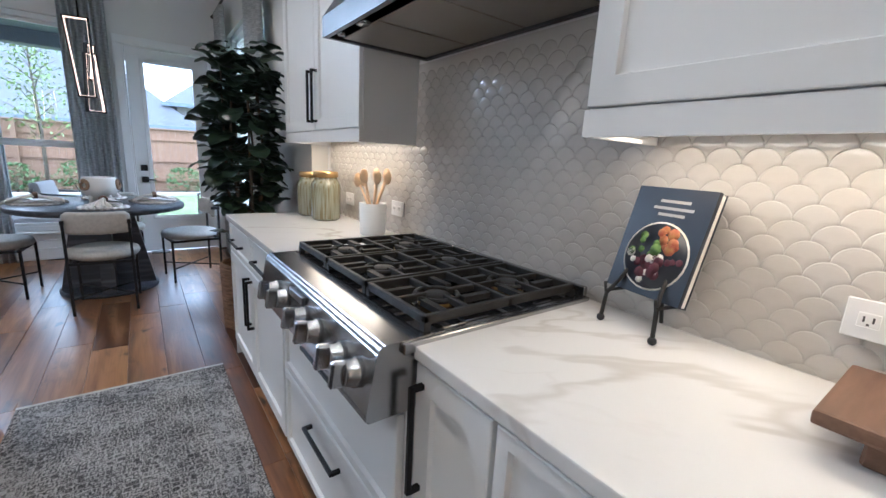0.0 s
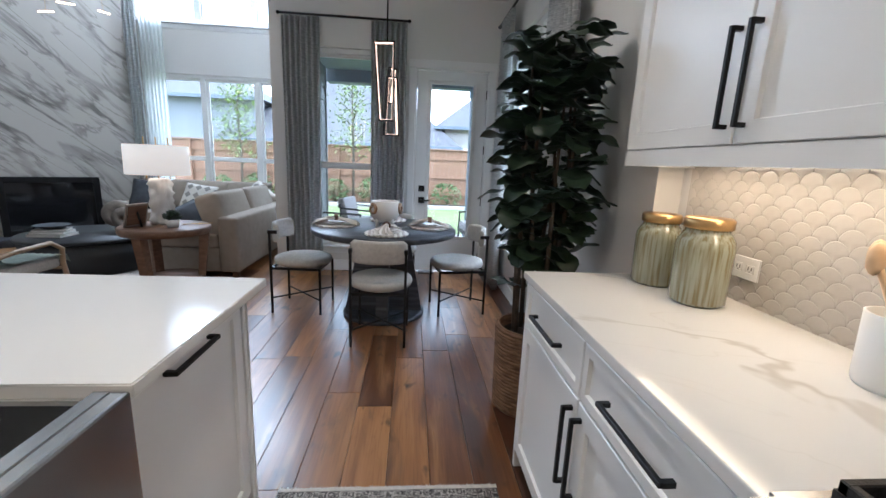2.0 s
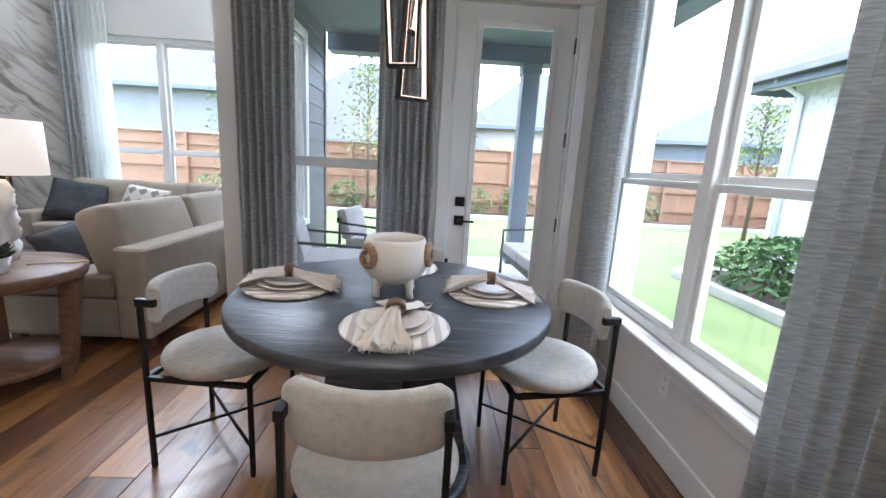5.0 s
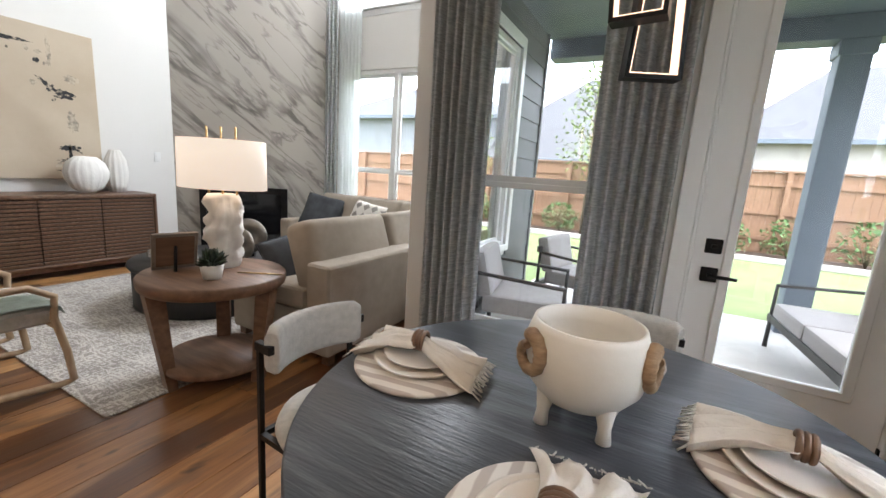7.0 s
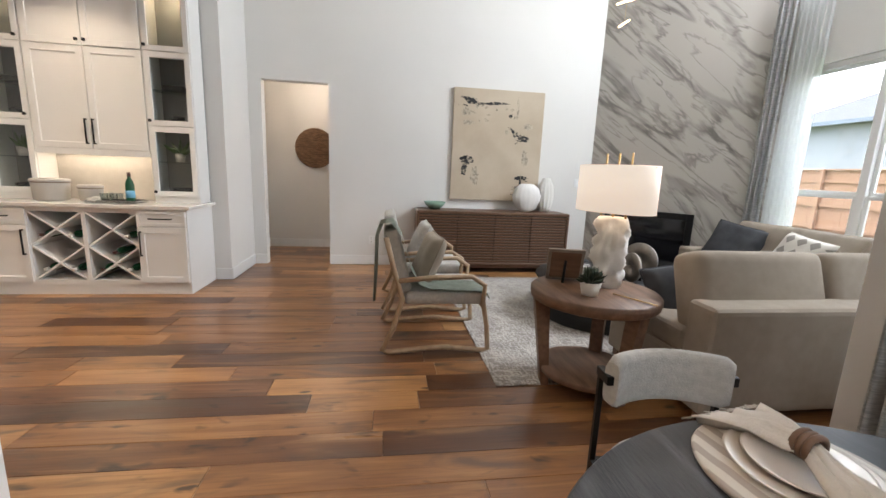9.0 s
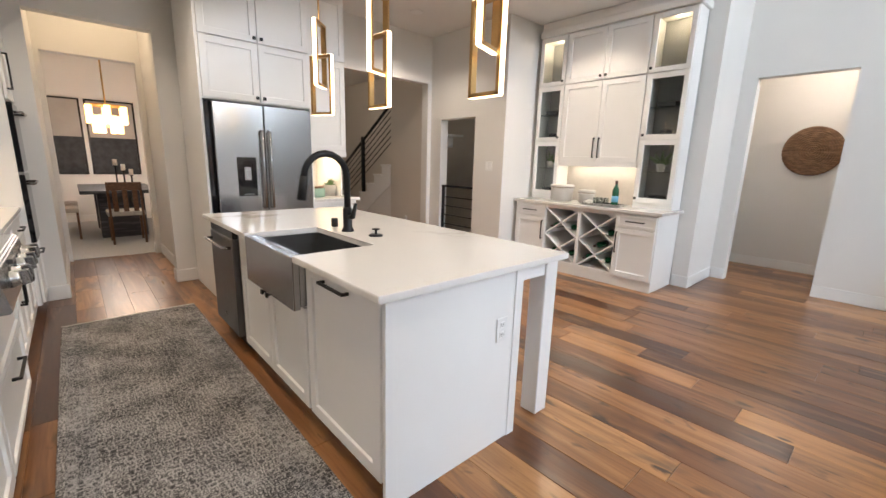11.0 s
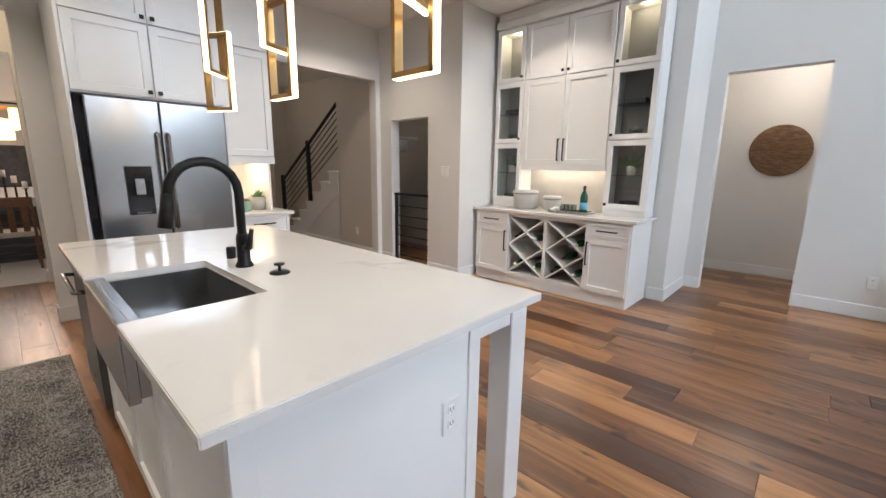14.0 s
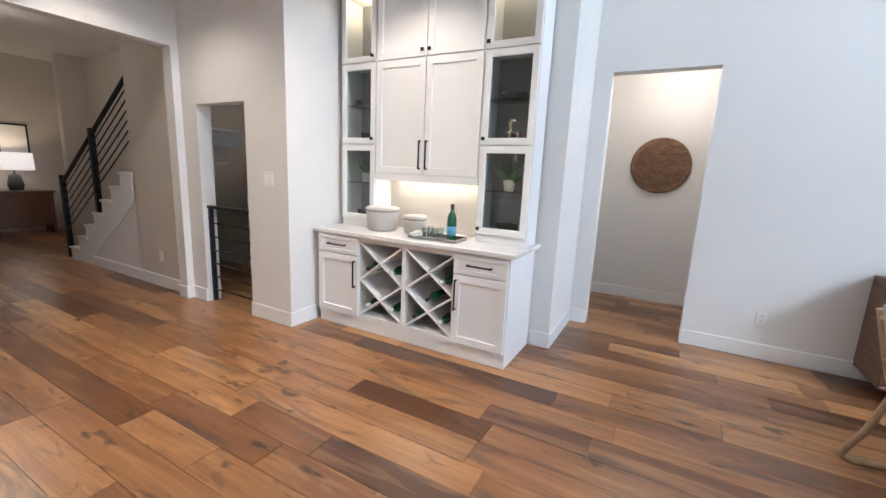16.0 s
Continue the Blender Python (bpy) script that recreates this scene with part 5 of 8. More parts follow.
ft = thing("dining_table", (0.55, -3.6, 0), "long black formal dining table, set for a meal", "table")
boxes("top", M["ebony"], ft, (-0.5, 0.5, -0.9, 0.9, 0.72, 0.77), bevel=0.006)
for y in (-0.55, 0.55):
    boxes("pedestal", M["ebony"], ft, (-0.3, 0.3, y - 0.12, y + 0.12, 0.006, 0.72), bevel=0.01)


def side_chair(at, rz):
    c = thing("side_chair", at, "dark wood side chair with a pale seat, on carpet", "chair", "formal dining chairs", rz)
    boxes("seat", M["fabric"], c, (-0.23, 0.23, -0.22, 0.22, 0.42, 0.49), bevel=0.02, seg=2)
    for x in (-0.21, 0.18):
        boxes("leg", M["walnut"], c, (x, x + 0.03, 0.18, 0.21, 0, 0.42))
        boxes("leg", M["walnut"], c, (x, x + 0.03, -0.23, -0.2, 0, 0.92))
    boxes("backrest", M["walnut"], c, (-0.18, 0.18, -0.235, -0.215, 0.8, 0.92), bevel=0.004)
    for i in range(3):
        boxes("slat", M["walnut"], c, (-0.15 + i * 0.12, -0.09 + i * 0.12, -0.23, -0.22, 0.49, 0.8))
    return c


c0 = side_chair((1.3, -3.2, 0.006), 90)
copy_thing(c0, pose(0.55, -2.45, 0.006, 0, 0, 180))
copy_thing(c0, pose(1.3, -4.0, 0.006, 0, 0, 90))
copy_thing(c0, pose(-0.2, -3.2, 0.006, 0, 0, -90))
ch = thing("chandelier", (0.55, -3.6, 1.75), "amber glass tiered chandelier, lit", "chandelier")
M["amber"] = mat("amber_glass", (0.9, 0.55, 0.2), 0.3, emit=(1.0, 0.52, 0.16), strength=3.0)
for i in range(12):
    a = i * math.pi / 6
    r_, z_ = (0.26, 0.1) if i % 2 else (0.16, -0.05)
    turned("shade", M["amber"], ch, [(0.045, -0.14), (0.045, 0.14), (0.04, 0.14), (0.04, -0.14)], (r_ * math.cos(a), r_ * math.sin(a), 0.1 + z_), 10)
tubes("stem", M["brass"], ch, [(0, 0, 0.0), (0, 0, CEIL - 1.75)], r=0.012)
tubes("ring", M["brass"], ch, [(0.26 * math.cos(i * 0.3142), 0.26 * math.sin(i * 0.3142), 0.35) for i in range(21)], [(-0.26, 0, 0.35), (0.26, 0, 0.35)], [(0, -0.26, 0.35), (0, 0.26, 0.35)], r=0.01)
lamp("chandelier_light", "POINT", pose(0.55, -3.6, 1.5), 30, (1.0, 0.9, 0.78), radius=0.4)
vs_ = thing("candelabra", (0.45, -3.3, 0.77), "dark candle holder with white candles on the formal table", "candle holder")
for i in range(3):
    turned("stem", M["black"], vs_, [(0.001, 0), (0.04, 0), (0.012, 0.03), (0.012, 0.2 + 0.08 * i), (0.04, 0.21 + 0.08 * i), (0.001, 0.21 + 0.08 * i)], (0.1 * (i - 1), 0, 0), 12)
    turned("candle", M["white"], vs_, [(0.001, 0.21 + 0.08 * i), (0.03, 0.21 + 0.08 * i), (0.03, 0.31 + 0.08 * i), (0.001, 0.31 + 0.08 * i)], (0.1 * (i - 1), 0, 0), 12)
lamp("hall_light", "POINT", pose(-5.5, 4.7, 2.6), 8, (1.0, 0.84, 0.68), radius=0.08)
lamp("stair_hall_light", "POINT", pose(-2.3, -2.6, 3.0), 10, (1.0, 0.84, 0.66), radius=0.1)
lamp("passage_light", "POINT", pose(0.78, -0.55, 3.0), 6, WARM, radius=0.08)
bs_ = thing("basket", (-6.15, 4.56, 1.62), "round woven wicker basket hung on the hall wall", "basket", rz=0)
bm = bmesh.new()
q = pose(0, 0, 0, 0, 90, 0)
lathe(bm, [(0.001, 0.0), (0.31, 0.0), (0.315, 0.02), (0.29, 0.045), (0.27, 0.03), (0.001, 0.03)], 40, m=q)
part("bowl", bm, M["wicker"], bs_)
for i in range(10):
    rr_ = 0.03 + i * 0.0255
    tubes("coil", M["wicker"], bs_, [(0.032, rr_ * math.cos(j * 0.2618), rr_ * math.sin(j * 0.2618)) for j in range(25)], r=0.011, n=6)

# ---- dining nook ----
TX, TY, TZ = 0.687, 6.453, 0.78
tb = thing("dining_table", (TX, TY, 0), "round black oak dining table on a tapered pedestal", "table")
turned("tabletop", M["ebony"], tb, [(0.001, 0.73), (0.60, 0.73), (0.615, 0.735), (0.62, 0.745), (0.62, 0.772), (0.614, 0.78), (0.001, 0.78)], n=96)
for a in (0, 90, 180, 270):
    bm = bmesh.new()
    q = pose(0, 0, 0, 0, 0, a)
    vs = [[bm.verts.new(q @ Vector((x, y, z))) for x, z in ((0.0, 0.03), (0.34, 0.03), (0.21, 0.73), (0.0, 0.73))] for y in (-0.05, 0.05)]
    for i in range(4):
        bm.faces.new((vs[0][i], vs[0][(i + 1) % 4], vs[1][(i + 1) % 4], vs[1][i]))
    bm.faces.new(vs[0][::-1])
    bm.faces.new(vs[1])
    part("fin", bm, M["ebony"], tb)
turned("foot", M["ebony"], tb, [(0.001, 0.0), (0.36, 0.0), (0.36, 0.028), (0.34, 0.03), (0.001, 0.03)], n=40)


def dining_chair(at, rz):
    c = thing("dining_chair", at, "black metal dining chair with a curved oatmeal boucle back and seat", "chair", "chairs round the dining table", rz)
    bm = bmesh.new()
    lathe(bm, [(0.001, 0.415), (0.2, 0.415), (0.235, 0.43), (0.245, 0.455), (0.235, 0.48), (0.2, 0.492), (0.001, 0.496)], 36)
    for v in bm.verts:
        a = abs(v.co.x) / 0.25
        v.co.y = v.co.y * 1.02 + 0.03
        v.co.x *= 0.98
    part("seat", bm, M["fabric"], c, "oatmeal boucle seat cushion")
    boxes("seat_frame", M["black"], c, (-0.186, 0.186, -0.197, -0.179, 0.395, 0.415), (-0.195, 0.195, 0.21, 0.23, 0.395, 0.415), (-0.205, -0.185, -0.179, 0.21, 0.395, 0.415), (0.185, 0.205, -0.179, 0.21, 0.395, 0.415))
    for x in (-0.195, 0.195):
        boxes("leg", M["black"], c, (x - 0.009, x + 0.009, 0.222, 0.24, 0, 0.415), bevel=0.002)
        boxes("leg", M["black"], c, (x - 0.009, x + 0.009, -0.198, -0.18, 0, 0.735), bevel=0.002)
        boxes("bracket", M["black"], c, (x - 0.012, x + 0.012, -0.202, -0.125, 0.705, 0.735), bevel=0.002)
    tubes("stretcher", M["black"], c, [(-0.195, -0.19, 0.13), (0.195, 0.23, 0.13)], r=0.007)
    tubes("stretcher", M["black"], c, [(0.195, -0.19, 0.138), (-0.195, 0.23, 0.138)], r=0.007)
    bm = bmesh.new()
    n, rings = 18, []
    for i in range(n + 1):
        u = -1 + 2 * i / n
        ang = u * 0.59
        cx, cy = 0.345 * math.sin(ang), -0.20 + 0.345 * (1 - math.cos(ang)) * 1.15
        nx, ny = math.sin(ang), -math.cos(ang)
        ends = 1 - 0.22 * (max(0, abs(u) - 0.86) / 0.14) ** 2
        ring = []
        for k in range(12):
            a = 2 * math.pi * k / 12
            s, t = math.cos(a), math.sin(a)
            s = math.copysign(abs(s) ** 0.6, s) * 0.024
            t = math.copysign(abs(t) ** 0.5, t) * 0.085 * ends
            ring.append(bm.verts.new((cx + nx * s, cy + ny * s, 0.71 + t)))
        rings.append(ring)
    for a, b in zip(rings, rings[1:]):
        for k in range(12):
            bm.faces.new((a[k], a[(k + 1) % 12], b[(k + 1) % 12], b[k])).smooth = True
    bm.faces.new(rings[0][::-1])
    bm.faces.new(rings[-1])
    part("backrest", bm, M["fabric"], c, "curved oatmeal boucle backrest")
    return c


dc = dining_chair((0.695, 5.89, 0), -2)
copy_thing(dc, pose(-0.07, 6.55, 0, 0, 0, -95))
copy_thing(dc, pose(1.375, 6.56, 0, 0, 0, 99))
copy_thing(dc, pose(0.74, 7.16, 0, 0, 0, 184))

M["stripe"] = mat("striped_wood_mat", (0.74, 0.69, 0.63), 0.6, scale=30, vary=0.04)
n_, l_, p_ = nodes_of(M["stripe"])
tc_, wv_, cr_, mx_ = (n_.new("ShaderNode" + k) for k in ("TexCoord", "TexWave", "MapRange", "Mix"))
wv_.inputs["Scale"].default_value, wv_.inputs["Distortion"].default_value, wv_.inputs["Detail"].default_value = 7.2, 0.5, 2.0
wv_.inputs["Detail Scale"].default_value = 3.0
cr_.inputs[1].default_value, cr_.inputs[2].default_value = 0.35, 0.6
mx_.data_type = "RGBA"
mx_.inputs[6].default_value, mx_.inputs[7].default_value = (0.50, 0.43, 0.385, 1), (0.76, 0.71, 0.65, 1)
l_.new(tc_.outputs["Object"], wv_.inputs["Vector"])
l_.new(wv_.outputs["Fac"], cr_.inputs[0])
l_.new(cr_.outputs[0], mx_.inputs[0])
l_.new(mx_.outputs[2], p_.inputs["Base Color"])
M["napkin"] = mat("washed_linen", (0.74, 0.68, 0.62), 0.95, vary=0.05, scale=20, bump=0.5, bscale=140)
M["china"] = mat("cream_stoneware", (0.74, 0.67, 0.60), 0.3, vary=0.05, scale=5)


def setting_place(x, y, rz, seed):
    """One place at the table: mat, two plates, a fringed napkin in a wooden ring."""
    m_ = thing("placemat", (x, y, TZ), "round striped pale wood placemat on the dining table", "placemat", "placemats", rz)
    turned("disc", M["stripe"], m_, [(0.001, 0), (0.172, 0), (0.176, 0.006), (0.172, 0.013), (0.001, 0.013)], n=48)
    for r, z, s in ((0.125, 0.013, 1), (0.098, 0.024, 2)):
        p = thing("plate", (x, y, TZ + z), "cream stoneware plate stacked on the placemat", "plate", "plates", rz)
        turned("dish", M["china"], p, [(0.001, 0), (r * 0.6, 0), (r * 0.97, 0.012), (r, 0.016), (r * 0.95, 0.016), (r * 0.6, 0.006), (0.001, 0.006)], n=40)
    nz = TZ + 0.042
    nap = thing("napkin", (x, y, nz), "gathered cream linen napkin with frayed ends", "napkin", "napkins", rz)
    rnd = random.Random(seed)
    bm = bmesh.new()
    rows, cols = 26, 18
    grid = []
    for i in range(rows + 1):
        v = -1 + 2 * i / rows
        w = 0.019 + 0.062 * abs(v) ** 1.2 + (0.02 if v > 0 else 0)
        bend = 0.03 * math.sin(v * 2.0)
        row = []
        for j in range(cols + 1):
            u = -1 + 2 * j / cols
            fold = 0.010 * math.sin(u * 9 + v * 2.5 + seed) * (0.4 + abs(v)) + 0.006 * math.sin(u * 17 + seed * 2)
            drop = -0.035 * max(0, abs(v) - 0.45) / 0.55
            arch = 0.026 * math.exp(-(v / 0.25) ** 2) * (1 - u * u * 0.6)
            row.append(bm.verts.new((u * w + bend, v * 0.175, max(-0.034 + 0.006 * rnd.random(), 0.014 + fold + drop + arch))))
        grid.append(row)
    for i in range(rows):
        for j in range(cols):
            bm.faces.new((grid[i][j], grid[i][j + 1], grid[i + 1][j + 1], grid[i + 1][j])).smooth = True
    ext = bmesh.ops.extrude_face_region(bm, geom=list(bm.faces))
    for v in ext["geom"]:
        if isinstance(v, bmesh.types.BMVert):
            v.co.z -= 0.003
    part("cloth", bm, M["napkin"], nap)
    bm = bmesh.new()
    for s, row in ((-1, grid[0]), (1, grid[-1])):
        w = 0.081 if s < 0 else 0.101
        for j in range(30):
            u = -1 + 2 * j / 29 + rnd.uniform(-0.02, 0.02)
            a = Vector((u * w + 0.03 * math.sin(s * 2.0), s * 0.174, -0.026))
            b = a + Vector((rnd.uniform(-0.012, 0.012), s * rnd.uniform(0.015, 0.03), rnd.uniform(-0.008, 0.002)))
            sweep(bm, [a + Vector((0, 0, 0.012)), (a + b) / 2 + Vector((0, 0, 0.006)), b], 0.0018, 4)
    tagged(part("fringe", bm, M["fringe"], nap), kind="stuff")
    rg = thing("napkin_ring", (x, y, nz + 0.03), "brown wooden bead napkin ring round the napkin", "napkin ring", "napkin rings", rz)
    for i in range(3):
        tubes("bead", M["oak"], rg, [(0.026 * math.cos(j * 0.3927), (i - 1) * 0.011, 0.022 * math.sin(j * 0.3927)) for j in range(17)], r=0.0065, n=8)


setting_place(0.722, 6.083, 4, 1)
setting_place(0.265, 6.46, 98, 2)
setting_place(1.08, 6.48, 82, 3)
setting_place(0.69, 6.85, 178, 4)

bw = thing("bowl", (0.685, 6.455, TZ), "cream ceramic footed bowl with three carved ram-horn handles", "bowl", rz=0)
turned("body", M["ceramic"], bw, [(0.001, 0.045), (0.05, 0.046), (0.09, 0.06), (0.122, 0.10), (0.132, 0.145), (0.128, 0.19), (0.120, 0.215), (0.116, 0.228), (0.109, 0.228), (0.113, 0.19), (0.118, 0.15), (0.1, 0.085), (0.001, 0.06)], n=48)
for i in range(4):
    a = math.radians(45 + 90 * i)
    tubes("foot", M["ceramic"], bw, [(0.085 * math.cos(a), 0.085 * math.sin(a), 0.075), (0.09 * math.cos(a), 0.09 * math.sin(a), 0.03), (0.092 * math.cos(a), 0.092 * math.sin(a), 0.0)], r=[0.022, 0.013, 0.016], n=10)
M["horn"] = mat("carved_horn", (0.36, 0.23, 0.13), 0.6, scale=30, second=(0.20, 0.12, 0.065), stretch=(1, 1, 3), bump=0.6, bscale=60)
for k in range(3):
    pts, rs = [], []
    turn_ = pose(0, 0, 0, 0, 0, 108 + 120 * k)
    for i in range(26):
        t = i / 25
        a = 1.9 - t * 6.6
        r = 0.042 * (1 - 0.5 * t)
        pts.append(turn_ @ Vector((0.130 + 0.012 * t, (r * math.cos(a) - 0.01) * (1 if k % 2 else -1), 0.160 + r * math.sin(a))))
        rs.append(0.0155 * (1 - 0.5 * t) * (1 + 0.14 * (i % 2)))
    tubes("horn_handle", M["horn"], bw, pts, r=rs, n=10, label="curled brown horn handle")


# curtains
def curtain(name, x0, y0, x1, y1, z0, z1, label, m="curtain", amp=0.035, waves=7, lean=0.0, top=1.0):
    c = thing(name, (x0, y0, z0), label, "curtain", "curtains")
    d = Vector((x1 - x0, y1 - y0, 0))
    nrm = Vector((-d.y, d.x, 0)).normalized()
    bm = bmesh.new()
    cols, rows = waves * 10, 14
    grid = []
    rnd = random.Random(int(x0 * 100 + y0 * 10))
    ph = [rnd.uniform(-0.5, 0.5) for _ in range(waves + 1)]
    for i in range(rows + 1):
        v = i / rows
        row = []
        for j in range(cols + 1):
            u = j / cols
            w = math.sin(2 * math.pi * u * waves + ph[int(u * waves)] * 0.6 + 0.25 * math.sin(v * 5 + u * 9))
            off = amp * (1 - 0.25 * v) * math.copysign(abs(w) ** 0.75, w)
            spread = 1 + (top - 1) * v
            p = d * (0.5 + (u - 0.5) * spread) + nrm * off + d.normalized() * lean * (1 - v) ** 2
            row.append(bm.verts.new((p.x, p.y, v * (z1 - z0))))
        grid.append(row)
    for i in range(rows):
        for j in range(cols):
            bm.faces.new((grid[i][j], grid[i][j + 1], grid[i + 1][j + 1], grid[i + 1][j])).smooth = True
    ext = bmesh.ops.extrude_face_region(bm, geom=list(bm.faces))
    for v in ext["geom"]:
        if isinstance(v, bmesh.types.BMVert):
            v.co += nrm * 0.004
    part("cloth", bm, M[m], c)
    return c


def rod(a, b, label):
    r = thing("curtain_rod", a, label, "curtain rod", "curtain rods")
    d = Vector(b) - Vector(a)
    tubes("pole", M["black"], r, [(0, 0, 0), d], r=0.012, n=10)
    for p in (Vector(), d):
        bm = bmesh.new()
        blob(bm, p, (0.02, 0.02, 0.02), 2)
        part("finial", bm, M["black"], r)
    up = Vector((d.y, -d.x, 0)).normalized()
    return r


curtain("curtain", -0.53, 7.77, -0.13, 7.77, 0.015, 2.83, "grey woven floor-length curtain beside the narrow window")
curtain("curtain", 0.43, 7.77, 0.82, 7.77, 0.015, 2.83, "grey woven floor-length curtain between the window and patio door")
rod((-0.56, 7.77, 2.85), (0.84, 7.77, 2.85), "black metal curtain rod over the narrow window")
curtain("curtain", 1.84, 7.56, 1.84, 7.10, 0.015, 2.83, "grey woven floor-length curtain in the corner by the patio door")
curtain("curtain", 1.84, 5.95, 1.84, 5.42, 0.015, 2.83, "grey woven floor-length curtain beside the wide window", waves=8)
rod((1.84, 5.2, 2.85), (1.84, 7.75, 2.85), "black metal curtain rod over the wide window")
for y in (5.3, 7.6):
    tubes("rod_bracket", M["black"], bpy.data.objects["curtain_rod.001"], [(0.0, y - 5.2, 0), (0.1, y - 5.2, 0)], r=0.007)
for x in (-0.50, 0.78):
    tubes("rod_bracket", M["black"], bpy.data.objects["curtain_rod"], [(x + 0.56, 0, 0), (x + 0.56, 0.09, 0)], r=0.007)

# dining pendant: two interlocked lit frames on a stem
def led_frame(parent, m, w0, w1, h, name="frame", t=0.011, d=0.03, metal="black", edge=0.004):
    """An upright frame, w0 wide at its foot and w1 at its head, with a lit strip inside."""
    bm, lit = bmesh.new(), bmesh.new()
    cs = [Vector((-w0 / 2, 0, 0)), Vector((w0 / 2, 0, 0)), Vector((w1 / 2, 0, h)), Vector((-w1 / 2, 0, h))]
    for i in range(4):
        a, b = cs[i], cs[(i + 1) % 4]
        dr = (b - a)
        ang = math.degrees(math.atan2(dr.z, dr.x))
        q = m @ pose(a.x, 0, a.z, 0, -ang, 0)
        bx(bm, -t / 2, dr.length + t / 2, -d / 2, d / 2, -t / 2, t / 2, m=q)
        if metal == "brass":
            bx(lit, -t / 2, dr.length + t / 2, -d / 2 + 0.004, d / 2 - 0.004, -t / 2 - 0.003, -t / 2 - 0.0004, m=q)
            continue
        bx(lit, t / 2, dr.length - t / 2, -d / 2 + 0.004, d / 2 - 0.004, t / 2, t / 2 + 0.004, m=q)
    f = part(name, bm, M[metal], parent)
    part("led_strip", lit, M["glow_dim" if metal == "black" else "glow"], f, "lit warm led strip")
    return f


pd = thing("pendant_lamp", (0.687, 6.81, 1.58), "black pendant of tapering led frames over the dining table", "lamp")
led_frame(pd, pose(0.02, 0, 0, 0, 0, 25), 0.135, 0.08, 0.50, d=0.045)
led_frame(pd, pose(-0.02, -0.08, 0.12, 0, -2, -4), 0.12, 0.17, 0.65, d=0.05)
led_frame(pd, pose(0.0, 0.0, 0.28, 0, 6, 38), 0.05, 0.065, 0.30, d=0.04)
tubes("stem", M["black"], pd, [(-0.02, -0.08, 0.77), (-0.02, -0.08, CEIL - 1.58)], r=0.007)
turned("canopy", M["black"], pd, [(0.001, CEIL - 1.605), (0.06, CEIL - 1.605), (0.06, CEIL - 1.582), (0.001, CEIL - 1.582)], (-0.02, -0.08, 0), n=20)
for y, z, tw in ((2.40, 0.01, 25), (3.17, 0.005, 4), (4.05, -0.01, 0)):
    p = thing("pendant_lamp", (-0.37, y, 1.67 + z), "brass pendant of two interlocked lit frames over the island", "lamp", "island pendants")
    led_frame(p, pose(0.0, 0.0, 0.0, 0, 0, 90 + tw), 0.17, 0.17, 0.40, metal="brass", t=0.018, d=0.035, edge=0.0)
    led_frame(p, pose(0.02, 0.02, 0.195, 0, 0, 18 + tw), 0.165, 0.165, 0.42, metal="brass", t=0.018, d=0.035, edge=0.0)
    tubes("stem", M["brass"], p, [(0.02, 0.02, 0.62), (0.02, 0.02, CEIL - 1.67 - z)], r=0.006)
    turned("canopy", M["brass"], p, [(0.001, CEIL - 1.695 - z), (0.055, CEIL - 1.695 - z), (0.055, CEIL - 1.674 - z), (0.001, CEIL - 1.674 - z)], (0.02, 0.02, 0), n=20)
for x, y in ((-2.3, 1.05), (-2.3, 3.2), (0.85, 1.6), (0.85, 3.4), (0.85, 5.2), (-1.5, 2.3), (-3.1, 2.8)):
    d_ = thing("downlight", (x, y, CEIL), "round recessed ceiling downlight, lit", "lamp", "downlights")
    turned("ring", M["trim"], d_, [(0.062, -0.006), (0.085, -0.006), (0.088, -0.001), (0.062, -0.001)], n=24)
    turned("lens", M["glow_soft"], d_, [(0.001, -0.004), (0.06, -0.004), (0.06, -0.001), (0.001, -0.001)], n=24)
    lamp("downlight_beam", "SPOT", look((x, y, CEIL - 0.02), (x, y, 0)), 37, (1.0, 0.83, 0.64), radius=0.06, cone=125)

# fig tree in a woven pot
tree = thing("fig_tree", (1.585, 4.98, 0), "tall fiddle-leaf fig with dark leaves in a woven basket pot", "plant")
basket = turned("basket", M["wicker"], tree, [(0.001, 0), (0.165, 0), (0.172, 0.02), (0.178, 0.25), (0.182, 0.47), (0.180, 0.49), (0.166, 0.49), (0.16, 0.43), (0.001, 0.43)], n=40, label="brown woven seagrass pot")
for k in range(24):
    zz = 0.018 + 0.0198 * k
    rr_ = 0.171 + 0.011 * zz / 0.49
    tubes("coil", M["wicker"], basket, [(rr_ * math.cos(j * 0.1745), rr_ * math.sin(j * 0.1745), zz + 0.0012 * math.sin(j * 2.1 + k)) for j in range(37)], r=0.0095, n=6)
turned("soil", M["slat_shade_soil"], tree, [(0.001, 0.431), (0.159, 0.431), (0.15, 0.438), (0.001, 0.442)], n=24, label="dark potting soil")
rnd = random.Random(5)
for i in range(8):
    a = i * 0.785 + 0.3
    x0, y0 = 0.09 * math.cos(a), 0.09 * math.sin(a)
    top = 1.45 + 0.5 * rnd.random()
    tubes("stem", M["bark"], tree, [(x0, y0, 0.43), (x0 * 1.15, y0 * 1.15, 0.85), (x0 * 1.5 + rnd.uniform(-0.04, 0.04), y0 * 1.5, 1.3), (x0 * 1.3, y0 * 1.3, top)], r=[0.013, 0.012, 0.009, 0.005], n=7)


